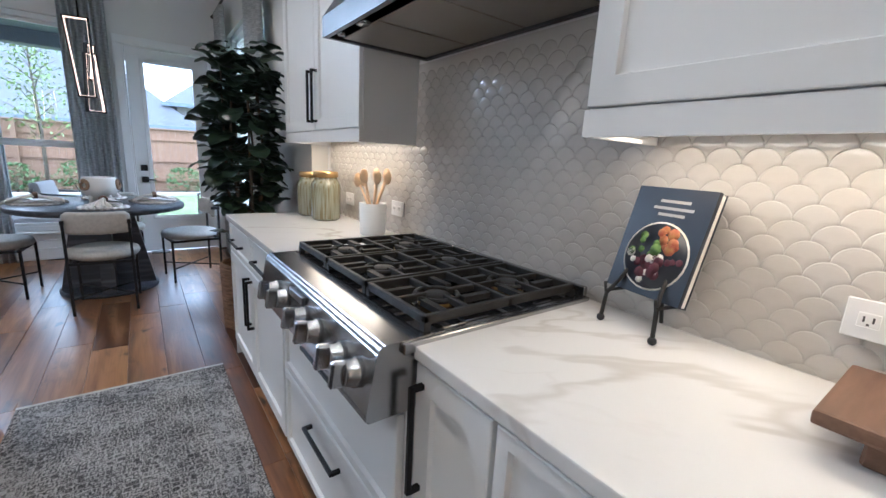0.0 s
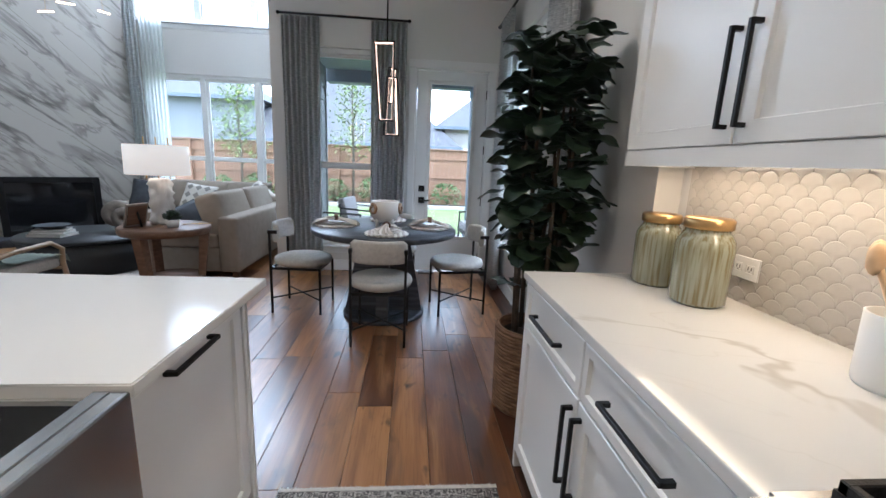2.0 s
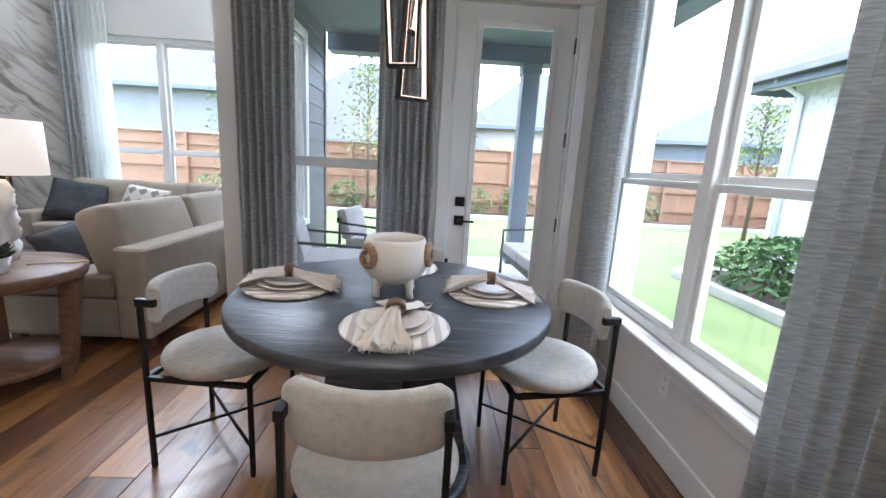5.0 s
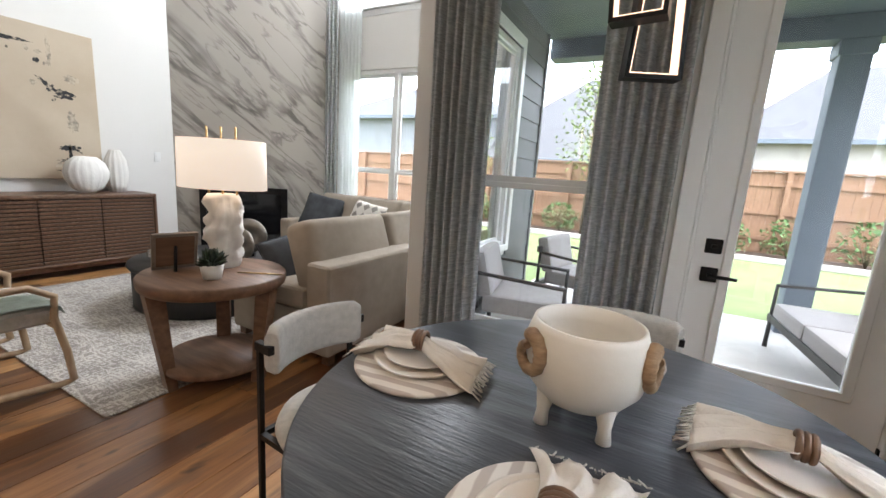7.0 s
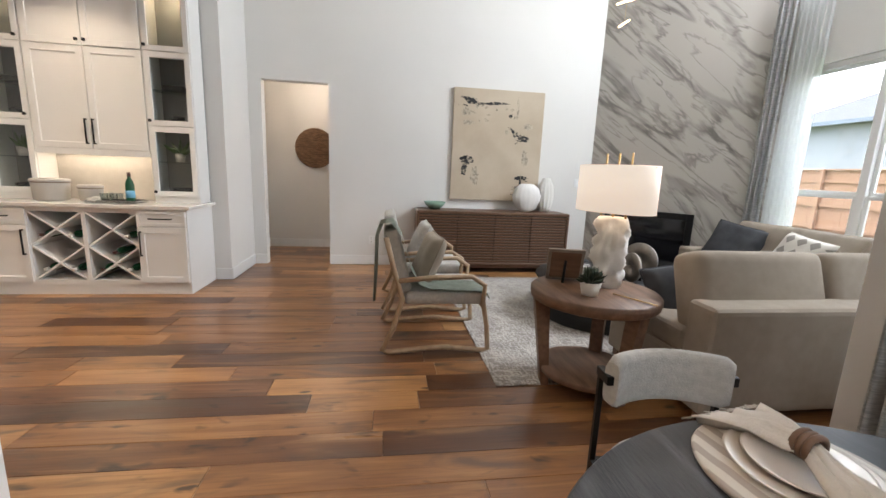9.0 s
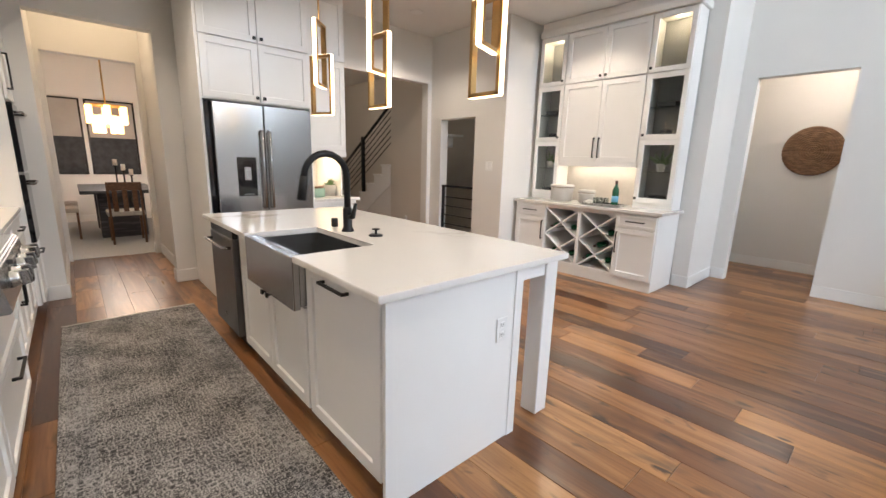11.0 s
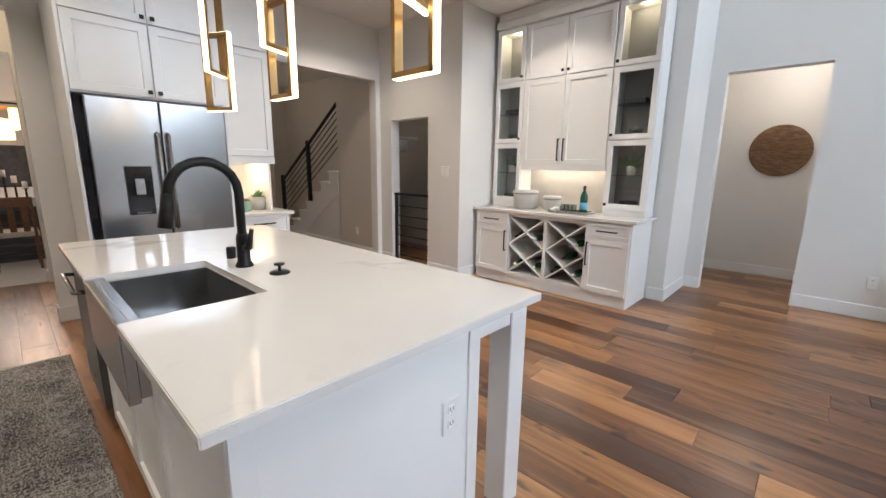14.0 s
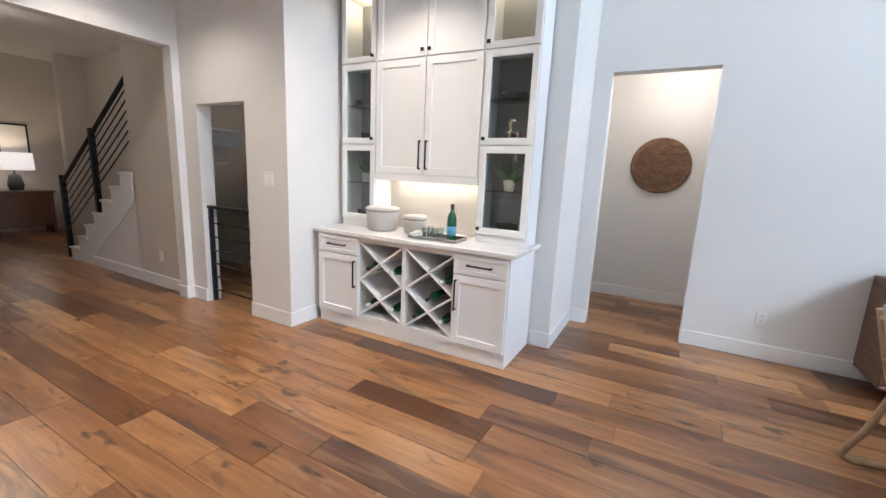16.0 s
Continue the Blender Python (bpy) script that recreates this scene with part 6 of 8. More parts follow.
def leaf_mesh(L, Wd):
    """A fiddle-shaped leaf: narrow waist, broad wavy tip, folded along the midrib."""
    bm = bmesh.new()
    rows = []
    for k in range(13):
        t = k / 12
        w = max(0.04, (1 - abs(2 * t - 1) ** 2.4) ** 0.55 * (0.68 + 0.34 * t - 0.10 * math.exp(-((t - 0.42) / 0.12) ** 2)))
        row = []
        for s in (-1, -0.5, 0, 0.5, 1):
            row.append(bm.verts.new((s * w * Wd / 2, t * L, 0.22 * abs(s) * w * Wd / 2 - 0.16 * L * t * t + 0.045 * Wd * math.sin(k * 0.95 + s * 1.3))))
        rows.append(row)
    for a, b in zip(rows, rows[1:]):
        for j in range(4):
            bm.faces.new((a[j], a[j + 1], b[j + 1], b[j])).smooth = True
    me = bpy.data.meshes.new("leaf")
    bm.to_mesh(me)
    bm.free()
    me.materials.append(M["leaf"])
    return me


lm = [leaf_mesh(0.18, 0.13), leaf_mesh(0.21, 0.15), leaf_mesh(0.15, 0.11)]
for i in range(295):
    u = (i + 0.5) / 295
    z = 0.86 + 1.10 * u ** 0.92
    a = i * 2.39996
    wide = 0.55 + 0.45 * math.sin(math.pi * min(1.0, 0.12 + 0.86 * u)) if u > 0.12 else 0.55
    reach = (0.05 + 0.19 * math.sqrt(rnd.random())) * wide
    ca, sa = math.cos(a), math.sin(a)
    lf = new("leaf", lm[i % 3])
    lf.parent = tree
    px, py = min(reach * ca, 0.12), reach * sa * (0.78 if sa < 0 else 1.0)
    if ca < 0:
        px *= 0.72
    if ca < 0.2 and sa > 0:
        px, py = px * 0.6 + 0.02, py * 0.45
    lf.matrix_basis = pose(px, py, z + 0.05 * rnd.uniform(-1, 1), rnd.uniform(-30, 38), rnd.uniform(-25, 25), math.degrees(a) - 90 + rnd.uniform(-35, 35))
for i in range(9):
    a = i * 0.9
    lf = new("leaf", lm[2])
    lf.parent = tree
    lf.matrix_basis = pose(0.1 * math.cos(a), 0.1 * math.sin(a), 0.60 + 0.03 * i, 20, 0, math.degrees(a) - 90)

# ---- living room ----
rg_ = tagged(boxes("area_rug", M["lrug"], None, (-4.15, -1.46, 6.40, 9.15, 0.001, 0.012), bevel=0.004), "faded cream and taupe patterned area rug", "rug")
rn = thing("runner_rug", (0.85, 2.8, 0), "worn grey patterned runner rug between island and range", "rug")
boxes("rug_body", M["runner"], rn, (-0.45, 0.45, -1.56, 1.56, 0.001, 0.011), bevel=0.004)
bm = bmesh.new()
rnd = random.Random(3)
for s in (-1, 1):
    for i in range(110):
        x = -0.445 + 0.89 * i / 109
        a = Vector((x, s * 1.558, 0.006))
        sweep(bm, [a, a + Vector((rnd.uniform(-0.006, 0.006), s * rnd.uniform(0.012, 0.022), -0.003))], 0.0025, 4)
tagged(part("fringe", bm, M["fringe"], rn), kind="stuff")
each("border", M["runner_border"], rn, (-0.42, -0.31, -1.5, 1.5, 0.0112, 0.0122), (0.31, 0.42, -1.5, 1.5, 0.0112, 0.0122), (-0.31, 0.31, -1.5, -1.38, 0.0112, 0.0122), (0.31 - 0.62, 0.31, 1.38, 1.5, 0.0112, 0.0122))
each("binding", M["fringe"], rn, (-0.45, 0.45, 1.545, 1.562, 0.011, 0.0125), (-0.45, 0.45, -1.562, -1.545, 0.011, 0.0125))

# fireplace insert in the marble wall, on its own axes
fp = thing("fireplace", (0, 0, 0), "black framed fireplace insert in the marble wall", "fireplace")
fp.matrix_basis = mw @ pose(0, 0, 0)
boxes("frame", M["black"], fp, (0.28, 0.36, -0.05, -0.004, 0.10, 0.92), (1.30, 1.38, -0.05, -0.004, 0.10, 0.92), (0.36, 1.30, -0.05, -0.004, 0.84, 0.92), (0.36, 1.30, -0.05, -0.004, 0.10, 0.18), bevel=0.005)
boxes("firebox", M["bglass"], fp, (0.36, 1.30, -0.03, -0.004, 0.18, 0.84), label="dark glass firebox front")
boxes("hearth", M["charcoal"], fp, (0.1, 1.6, -0.35, -0.004, 0.002, 0.10), bevel=0.006, label="low dark stone hearth")

cz = thing("credenza", (W + 0.46, 6.10, 0), "dark walnut credenza with slatted tambour doors", "credenza", rz=90)
CL = 2.08
boxes("body", M["walnut"], cz, (0.03, CL - 0.03, 0.03, 0.44, 0.12, 0.79))
boxes("top", M["walnut"], cz, (0, CL, -0.005, 0.45, 0.79, 0.83), bevel=0.012, seg=2)
boxes("bottom", M["walnut"], cz, (0, CL, -0.002, 0.45, 0.11, 0.14), bevel=0.01)
for x in (0.0, CL - 0.03):
    boxes("side", M["walnut"], cz, (x, x + 0.03, 0.0, 0.445, 0.14, 0.79), bevel=0.006)
for k in range(4):
    x0 = 0.032 + k * (CL - 0.064) / 4
    # backing coloured near black, painting in the shade of the slat gaps
    d_ = boxes("door", M["slat_shade_soil"], cz, (x0, x0 + (CL - 0.064) / 4 - 0.004, 0.022, 0.03, 0.145, 0.787))
    for i in range(17):
        z = 0.15 + i * 0.0375
        boxes("slat", M["walnut"], d_, (x0 + 0.003, x0 + (CL - 0.064) / 4 - 0.006, 0.004, 0.022, z, z + 0.026), bevel=0.003)
for x in (0.2, CL - 0.25):
    for y in (0.05, 0.38):
        boxes("leg", M["walnut"], cz, (x, x + 0.05, y, y + 0.05, 0, 0.11))
boxes("base_rail", M["walnut"], cz, (0.2, CL - 0.2, 0.06, 0.09, 0.06, 0.11))

art = thing("painting", (W + 0.002, 7.215, 1.705), "large beige abstract canvas with black ink marks", "painting")
boxes("canvas", M["canvas"], art, (0.0, 0.045, -0.635, 0.635, -0.745, 0.745), bevel=0.004)
M["ink"] = mat("black_ink", (0.03, 0.03, 0.032), 0.8, scale=26, second=(0.50, 0.42, 0.32), spread=(0.5, 0.66))
M["wash"] = mat("grey_wash", (0.27, 0.23, 0.185), 0.85, scale=22, second=(0.53, 0.45, 0.345), spread=(0.38, 0.58))
rnd = random.Random(8)
def ink(u, v, w, h, m="ink", n=26, ang=0.0):
    """One brushed mark: a flat ragged patch on the canvas."""
    bm = bmesh.new()
    c = bm.verts.new((0.0465 + (0.0008 if m == "ink" else 0), u, v))
    ring = []
    for i in range(n):
        a = 2 * math.pi * i / n
        k = 0.55 + 0.6 * rnd.random()
        du, dv = w * k * math.cos(a), h * k * math.sin(a)
        ring.append(bm.verts.new((c.co.x, u + du * math.cos(ang) - dv * math.sin(ang), v + du * math.sin(ang) + dv * math.cos(ang))))
    for i in range(n):
        bm.faces.new((c, ring[i], ring[(i + 1) % n]))
    part("brush_mark", bm, M[m], art)


for q in ((-0.40, 0.58, 0.16, 0.045, "ink", 26, -0.3), (-0.1, 0.56, 0.24, 0.022, "ink", 26, 0.05), (-0.46, 0.44, 0.09, 0.06, "wash"), (-0.42, 0.3, 0.12, 0.03, "wash"), (0.26, 0.5, 0.02, 0.16, "wash"), (0.36, 0.12, 0.10, 0.055, "ink"), (0.22, 0.2, 0.10, 0.02, "ink", 26, -0.7), (0.42, 0.28, 0.07, 0.05, "wash"),
          (-0.42, -0.2, 0.10, 0.06, "ink"), (-0.46, -0.34, 0.05, 0.09, "ink"), (-0.3, -0.42, 0.06, 0.14, "wash"), (0.36, -0.42, 0.10, 0.03, "ink"), (0.36, -0.55, 0.11, 0.028, "ink"), (0.35, -0.66, 0.12, 0.022, "ink"), (0.36, -0.5, 0.018, 0.14, "ink"), (0.4, -0.15, 0.05, 0.12, "wash")):
    ink(*q)

for i in range(34):
    cu, cv = rnd.choice(((-0.36, 0.55), (-0.05, 0.53), (0.30, 0.13), (-0.38, -0.22), (0.34, -0.5), (0.2, 0.4), (-0.2, 0.35)))
    ink(cu + rnd.gauss(0, 0.09), cv + rnd.gauss(0, 0.05), rnd.uniform(0.01, 0.05), rnd.uniform(0.006, 0.03), "ink" if i % 3 == 0 else "wash", 14, rnd.uniform(-0.6, 0.6))
v1 = thing("vase", (-4.62, 7.62, 0.83), "round white ribbed shell vase on the credenza", "vase")
bm = bmesh.new()
lathe(bm, [(0.001, 0), (0.06, 0), (0.13, 0.05), (0.185, 0.15), (0.19, 0.22), (0.16, 0.32), (0.09, 0.38), (0.001, 0.385)], 44)
for v in bm.verts:
    a = math.atan2(v.co.y, v.co.x)
    k = 1 + 0.05 * math.sin(a * 16) + 0.03 * math.sin(v.co.z * 40)
    v.co.x, v.co.y = v.co.x * k * 0.5, v.co.y * k
part("body", bm, M["white"], v1)
v2 = thing("vase", (-4.72, 7.93, 0.83), "tall white ribbed vase on the credenza", "vase")
bm = bmesh.new()
lathe(bm, [(0.001, 0), (0.07, 0), (0.10, 0.08), (0.115, 0.22), (0.10, 0.36), (0.06, 0.45), (0.05, 0.47), (0.001, 0.47)], 40)
for v in bm.verts:
    a = math.atan2(v.co.y, v.co.x)
    v.co.x, v.co.y = v.co.x * (1 + 0.09 * math.sin(a * 12)) * 0.7, v.co.y * (1 + 0.09 * math.sin(a * 12))
part("body", bm, M["white"], v2)
M["celadon"] = mat("celadon_glaze", (0.27, 0.42, 0.34), 0.25, vary=0.08)
v3 = thing("bowl", (-4.65, 6.35, 0.83), "pale green ceramic bowl on the credenza", "bowl")
turned("body", M["celadon"], v3, [(0.001, 0), (0.06, 0), (0.12, 0.05), (0.15, 0.10), (0.14, 0.10), (0.1, 0.045), (0.001, 0.02)], n=30)

ot = thing("coffee_table", (-2.75, 7.78, 0), "round black drum coffee table", "table")
turned("drum", M["drum"], ot, [(0.001, 0.012), (0.58, 0.012), (0.60, 0.03), (0.60, 0.36), (0.001, 0.36)], n=60)
turned("top", M["drum"], ot, [(0.001, 0.36), (0.62, 0.36), (0.63, 0.375), (0.62, 0.40), (0.001, 0.40)], n=60)
for i, (w, h) in enumerate(((0.17, 0.03), (0.155, 0.028), (0.145, 0.02))):
    bk = thing("book", (-2.95, 7.55, 0.40 + sum((0.03, 0.028, 0.02)[:i])), "pale hardback book in a stack on the coffee table", "book", "stacked books", 12 * i)
    boxes("pages", M["white"], bk, (-w + 0.006, w - 0.006, -w * 0.75 + 0.006, w * 0.75 - 0.006, 0.003, h - 0.003))
    boxes("cover", M["fabric"], bk, (-w, w, -w * 0.75, w * 0.75, 0.0, 0.003), (-w, w, -w * 0.75, w * 0.75, h - 0.003, h), (-w, -w + 0.004, -w * 0.75, w * 0.75, 0.003, h - 0.003))
bl = thing("bowl", (-2.95, 7.55, 0.478), "shallow dark bowl on the stacked books", "bowl")
turned("dish", M["charcoal"], bl, [(0.001, 0), (0.08, 0), (0.16, 0.04), (0.155, 0.042), (0.08, 0.012), (0.001, 0.01)], n=30)
for i, (x, y, r) in enumerate(((-2.42, 7.86, 0.13), (-2.60, 8.05, 0.16))):
    dsc = thing("sculpture", (x, y, 0.40), "bronze disc sculpture on a small base on the coffee table", "sculpture", "disc sculptures", 35 * i)
    boxes("base", M["black"], dsc, (-0.05, 0.05, -0.03, 0.03, 0, 0.03))
    bm = bmesh.new()
    lathe(bm, [(r * 0.22, -0.012), (r, -0.012), (r, 0.012), (r * 0.22, 0.012), (r * 0.22, -0.012)], 32, m=pose(0, 0, r + 0.03, 90, 0, 0))
    part("disc", bm, M["bronze"], dsc)

sd = thing("side_table", (-1.45, 6.98, 0), "round brown oak side table with splayed legs and a low shelf", "table")
turned("top", M["oak"], sd, [(0.001, 0.575), (0.37, 0.575), (0.38, 0.585), (0.385, 0.61), (0.385, 0.635), (0.375, 0.645), (0.001, 0.645)], n=56)
turned("shelf", M["oak"], sd, [(0.001, 0.10), (0.29, 0.10), (0.295, 0.11), (0.295, 0.13), (0.29, 0.14), (0.001, 0.14)], n=48)
for i in range(3):
    a = math.radians(20 + 120 * i)
    q = pose(0, 0, 0, 0, 0, 20 + 120 * i)
    bm = bmesh.new()
    vs = [[bm.verts.new(q @ Vector((x, y, z))) for x, z in ((0.235, 0.0), (0.285, 0.0), (0.365, 0.575), (0.275, 0.575))] for y in (-0.04, 0.04)]
    for j in range(4):
        bm.faces.new((vs[0][j], vs[0][(j + 1) % 4], vs[1][(j + 1) % 4], vs[1][j]))
    bm.faces.new(vs[0][::-1])
    bm.faces.new(vs[1])
    part("leg", bm, M["oak"], sd)
tlm = thing("table_lamp", (-1.54, 7.1, 0.645), "sculpted white plaster table lamp with an oval linen shade", "lamp", rz=15)
bm = bmesh.new()
lathe(bm, [(0.001, 0), (0.085, 0), (0.09, 0.03), (0.095, 0.1), (0.09, 0.2), (0.1, 0.3), (0.095, 0.42), (0.085, 0.44), (0.001, 0.44)], 40)
bmesh.ops.subdivide_edges(bm, edges=[e for e in bm.edges if abs(e.verts[0].co.z - e.verts[1].co.z) > 0.04], cuts=3)
for v in bm.verts:
    if 0.02 < v.co.z < 0.43 and v.co.xy.length > 0.02:
        p = v.co.copy()
        k = 1 + 0.36 * noise.noise(Vector((p.x * 18, p.y * 18, p.z * 13))) + 0.22 * noise.noise(p * 34)
        v.co.x, v.co.y = p.x * k, p.y * k
for f in bm.faces:
    f.smooth = True
part("base", bm, M["white"], tlm, "carved white plaster base")
turned("shade", M["shade"], tlm, [(0.275, 0.475), (0.27, 0.755), (0.266, 0.755), (0.271, 0.475)], n=56, squash=0.66)
for x in (-0.1, 0.0, 0.1):
    tubes("finial", M["brass"], tlm, [(x, 0, 0.44), (x, 0, 0.83)], r=0.006)
boxes("spider", M["brass"], tlm, (-0.27, 0.27, -0.005, 0.005, 0.74, 0.748))
lamp("table_lamp_bulb", "POINT", pose(-1.54, 7.1, 1.27), 5, (1.0, 0.85, 0.68), radius=0.06)
fr_ = thing("photo_frame", (-1.665, 6.87, 0.645), "small bronze photo frame turned to show its wooden easel back", "picture frame", rz=255)
q = pose(0, 0, 0, -14, 0, 0)
bm = bmesh.new()
bx(bm, -0.115, 0.115, -0.01, 0.01, 0.004, 0.225, bevel=0.004, m=q)
part("frame", bm, M["bronze"], fr_)
bm = bmesh.new()
bx(bm, -0.095, 0.095, -0.0135, -0.0105, 0.025, 0.205, m=q)
part("print", bm, M["paper"], fr_)
bm = bmesh.new()
bx(bm, -0.095, 0.095, 0.0105, 0.0135, 0.025, 0.205, m=q)
part("backing", bm, M["oak"], fr_, "brown wooden back panel")
tubes("easel_leg", M["black"], fr_, [(0, 0.045, 0.14), (0.02, 0.10, 0.005)], r=0.009)
pot_plant("potted_plant", (-1.33, 6.885, 0.645), 0.062, 0.08, 110, 0.105, "small leafy plant in a patterned white pot on the side table", M["white"], M["leaf"], 4)
wd_ = thing("wand", (-1.2, 7.08, 0.649), "thin brass snuffer lying on the side table", "ornament")
tubes("rod", M["brass"], wd_, [(-0.12, -0.05, 0.004), (0.1, 0.08, 0.004)], r=0.004)


def cushion(at, q, size, m, label, category="cushion", group="sofa cushions", power=0.3):
    c = thing("cushion", at, label, category, group)
    c.matrix_basis = pose(*at) @ q
    bm = bmesh.new()
    r = bmesh.ops.create_grid(bm, x_segments=16, y_segments=16, size=1)
    top = list(bm.verts)
    bot = []
    ext = bmesh.ops.duplicate(bm, geom=list(bm.faces) + list(bm.verts) + list(bm.edges))
    vm = ext["vert_map"]
    dup = {v for v in ext["geom"] if isinstance(v, bmesh.types.BMVert)}
    for v in bm.verts:
        u, w = v.co.x, v.co.y
        e = (max(0, 1 - abs(u) ** 3.2) * max(0, 1 - abs(w) ** 3.2)) ** power
        s = -1 if v in dup else 1
        pinch = 1 - 0.05 * (1 - abs(u)) - 0.05 * (1 - abs(w)) + 0.04
        v.co = Vector((u * size[0] * pinch, w * size[1] * pinch, s * size[2] * e * (1 + 0.12 * noise.noise(Vector((u * 2, w * 2, at[0] * 3 + s))))))
    bmesh.ops.remove_doubles(bm, verts=bm.verts, dist=0.0008)
    for f in bm.faces:
        f.smooth = True
    part("cover", bm, M[m], c)
    n = 40
    loop = []
    for i in range(n + 1):
        t = (i % n) / n * 4
        s_, f_ = int(t), t - int(t)
        uu, ww = ((-1 + 2 * f_, -1), (1, -1 + 2 * f_), (1 - 2 * f_, 1), (-1, 1 - 2 * f_))[s_]
        pinch = 1 - 0.05 * (1 - abs(uu)) - 0.05 * (1 - abs(ww)) + 0.04
        loop.append((uu * size[0] * pinch, ww * size[1] * pinch, 0))
    tubes("piping", M[m], c, loop, r=0.006, n=6)
    return c


M["diamond"] = mat("patterned_cushion", (0.62, 0.58, 0.52), 0.95, scale=6, vary=0.05)
n_, l_, p_ = nodes_of(M["diamond"])
tc_, vo_ = n_.new("ShaderNodeTexCoord"), n_.new("ShaderNodeTexVoronoi")
fl_ = n_.new("ShaderNodeVectorMath")
fl_.operation = "MULTIPLY"
fl_.inputs[1].default_value = (1, 1, 0)
l_.new(tc_.outputs["Object"], fl_.inputs[0])
vo_.distance = "MANHATTAN"
vo_.inputs["Scale"].default_value, vo_.inputs["Randomness"].default_value = 7.5, 0.0
l_.new(fl_.outputs[0], vo_.inputs["Vector"])
cr_ = n_.new("ShaderNodeMapRange")
cr_.inputs[1].default_value, cr_.inputs[2].default_value = 0.36, 0.42
mx_ = n_.new("ShaderNodeMix")
mx_.data_type = "RGBA"
mx_.inputs[6].default_value, mx_.inputs[7].default_value = (0.26, 0.235, 0.21, 1), (0.64, 0.60, 0.54, 1)
l_.new(vo_.outputs["Distance"], cr_.inputs[0])
l_.new(cr_.outputs[0], mx_.inputs[0])
l_.new(mx_.outputs[2], p_.inputs["Base Color"])

sf = thing("sofa", (0, 0, 0), "beige linen sectional sofa with loose back cushions", "sofa")
boxes("base", M["sofa"], sf, (-1.92, -1.16, 7.40, 9.98, 0.07, 0.34), (-3.25, -1.92, 9.10, 9.98, 0.07, 0.34), bevel=0.03, seg=2)
boxes("back", M["sofa"], sf, (-1.16, -0.95, 7.38, 9.98, 0.07, 0.68), bevel=0.04, seg=3)
boxes("back", M["sofa"], sf, (-3.25, -1.16, 9.80, 10.0, 0.07, 0.68), bevel=0.04, seg=3)
boxes("arm", M["sofa"], sf, (-3.42, -3.24, 9.08, 10.0, 0.07, 0.60), bevel=0.04, seg=3)
for i, y in enumerate((7.39, 8.26)):
    boxes("seat_cushion", M["sofa"], sf, (-1.96, -1.17, y, y + 0.85, 0.34, 0.49), bevel=0.04, seg=3)
for x in (-3.23, -2.58):
    boxes("seat_cushion", M["sofa"], sf, (x, x + 0.64, 9.06, 9.79, 0.34, 0.49), bevel=0.04, seg=3)
boxes("seat_cushion", M["sofa"], sf, (-1.93, -1.17, 9.12, 9.79, 0.34, 0.49), bevel=0.04, seg=3)
for x, y in ((-1.85, 7.46), (-1.02, 7.46), (-1.02, 9.9), (-3.3, 9.2), (-3.3, 9.9)):
    boxes("foot", M["walnut"], sf, (x - 0.03, x + 0.03, y - 0.03, y + 0.03, 0, 0.07))
tilt = pose(0, 0, 0, 0, 72, 0)
for y in (7.86, 8.72):
    bc = thing("cushion", (-1.27, y, 0.655), "plump beige linen back cushion on the sofa", "cushion", "sofa cushions")
    bc.matrix_basis = pose(-1.25, y, 0.69) @ tilt
    bm = bmesh.new()
    bx(bm, -0.235, 0.235, -0.425, 0.425, -0.115, 0.115, bevel=0.075, seg=5)
    for v in bm.verts:
        v.co.z *= 1 + 0.25 * (1 - (v.co.y / 0.43) ** 2) + 0.1 * noise.noise(v.co * 5)
    for f in bm.faces:
        f.smooth = True
    part("cover", bm, M["sofa"], bc)
for x in (-2.95, -2.28, -1.7):
    cushion((x, 9.68, 0.70), pose(0, 0, 0, 68, 0, 0), (0.34, 0.23, 0.12), "sofa", "plump beige linen back cushion on the sofa")
cushion((-1.62, 7.75, 0.60), pose(0, 0, 0, 20, 60, 15), (0.17, 0.27, 0.08), "charcoal", "charcoal velvet throw cushion on the sofa")
cushion((-3.02, 9.42, 0.69), pose(0, 0, 0, 60, 10, 25), (0.24, 0.22, 0.08), "charcoal", "charcoal velvet throw cushion on the sofa")
cushion((-2.35, 9.45, 0.68), pose(0, 0, 0, 62, 6, -8), (0.24, 0.2, 0.08), "diamond", "cream cushion with taupe diamonds on the sofa")
cushion((-1.42, 9.3, 0.70), pose(0, 0, 0, 55, 30, -30), (0.22, 0.22, 0.08), "diamond", "cream cushion with taupe diamonds on the sofa")
cushion((-1.75, 9.0, 0.60), pose(0, 0, 0, 40, 30, -20), (0.24, 0.2, 0.08), "sofa", "flat beige throw cushion on the sofa")


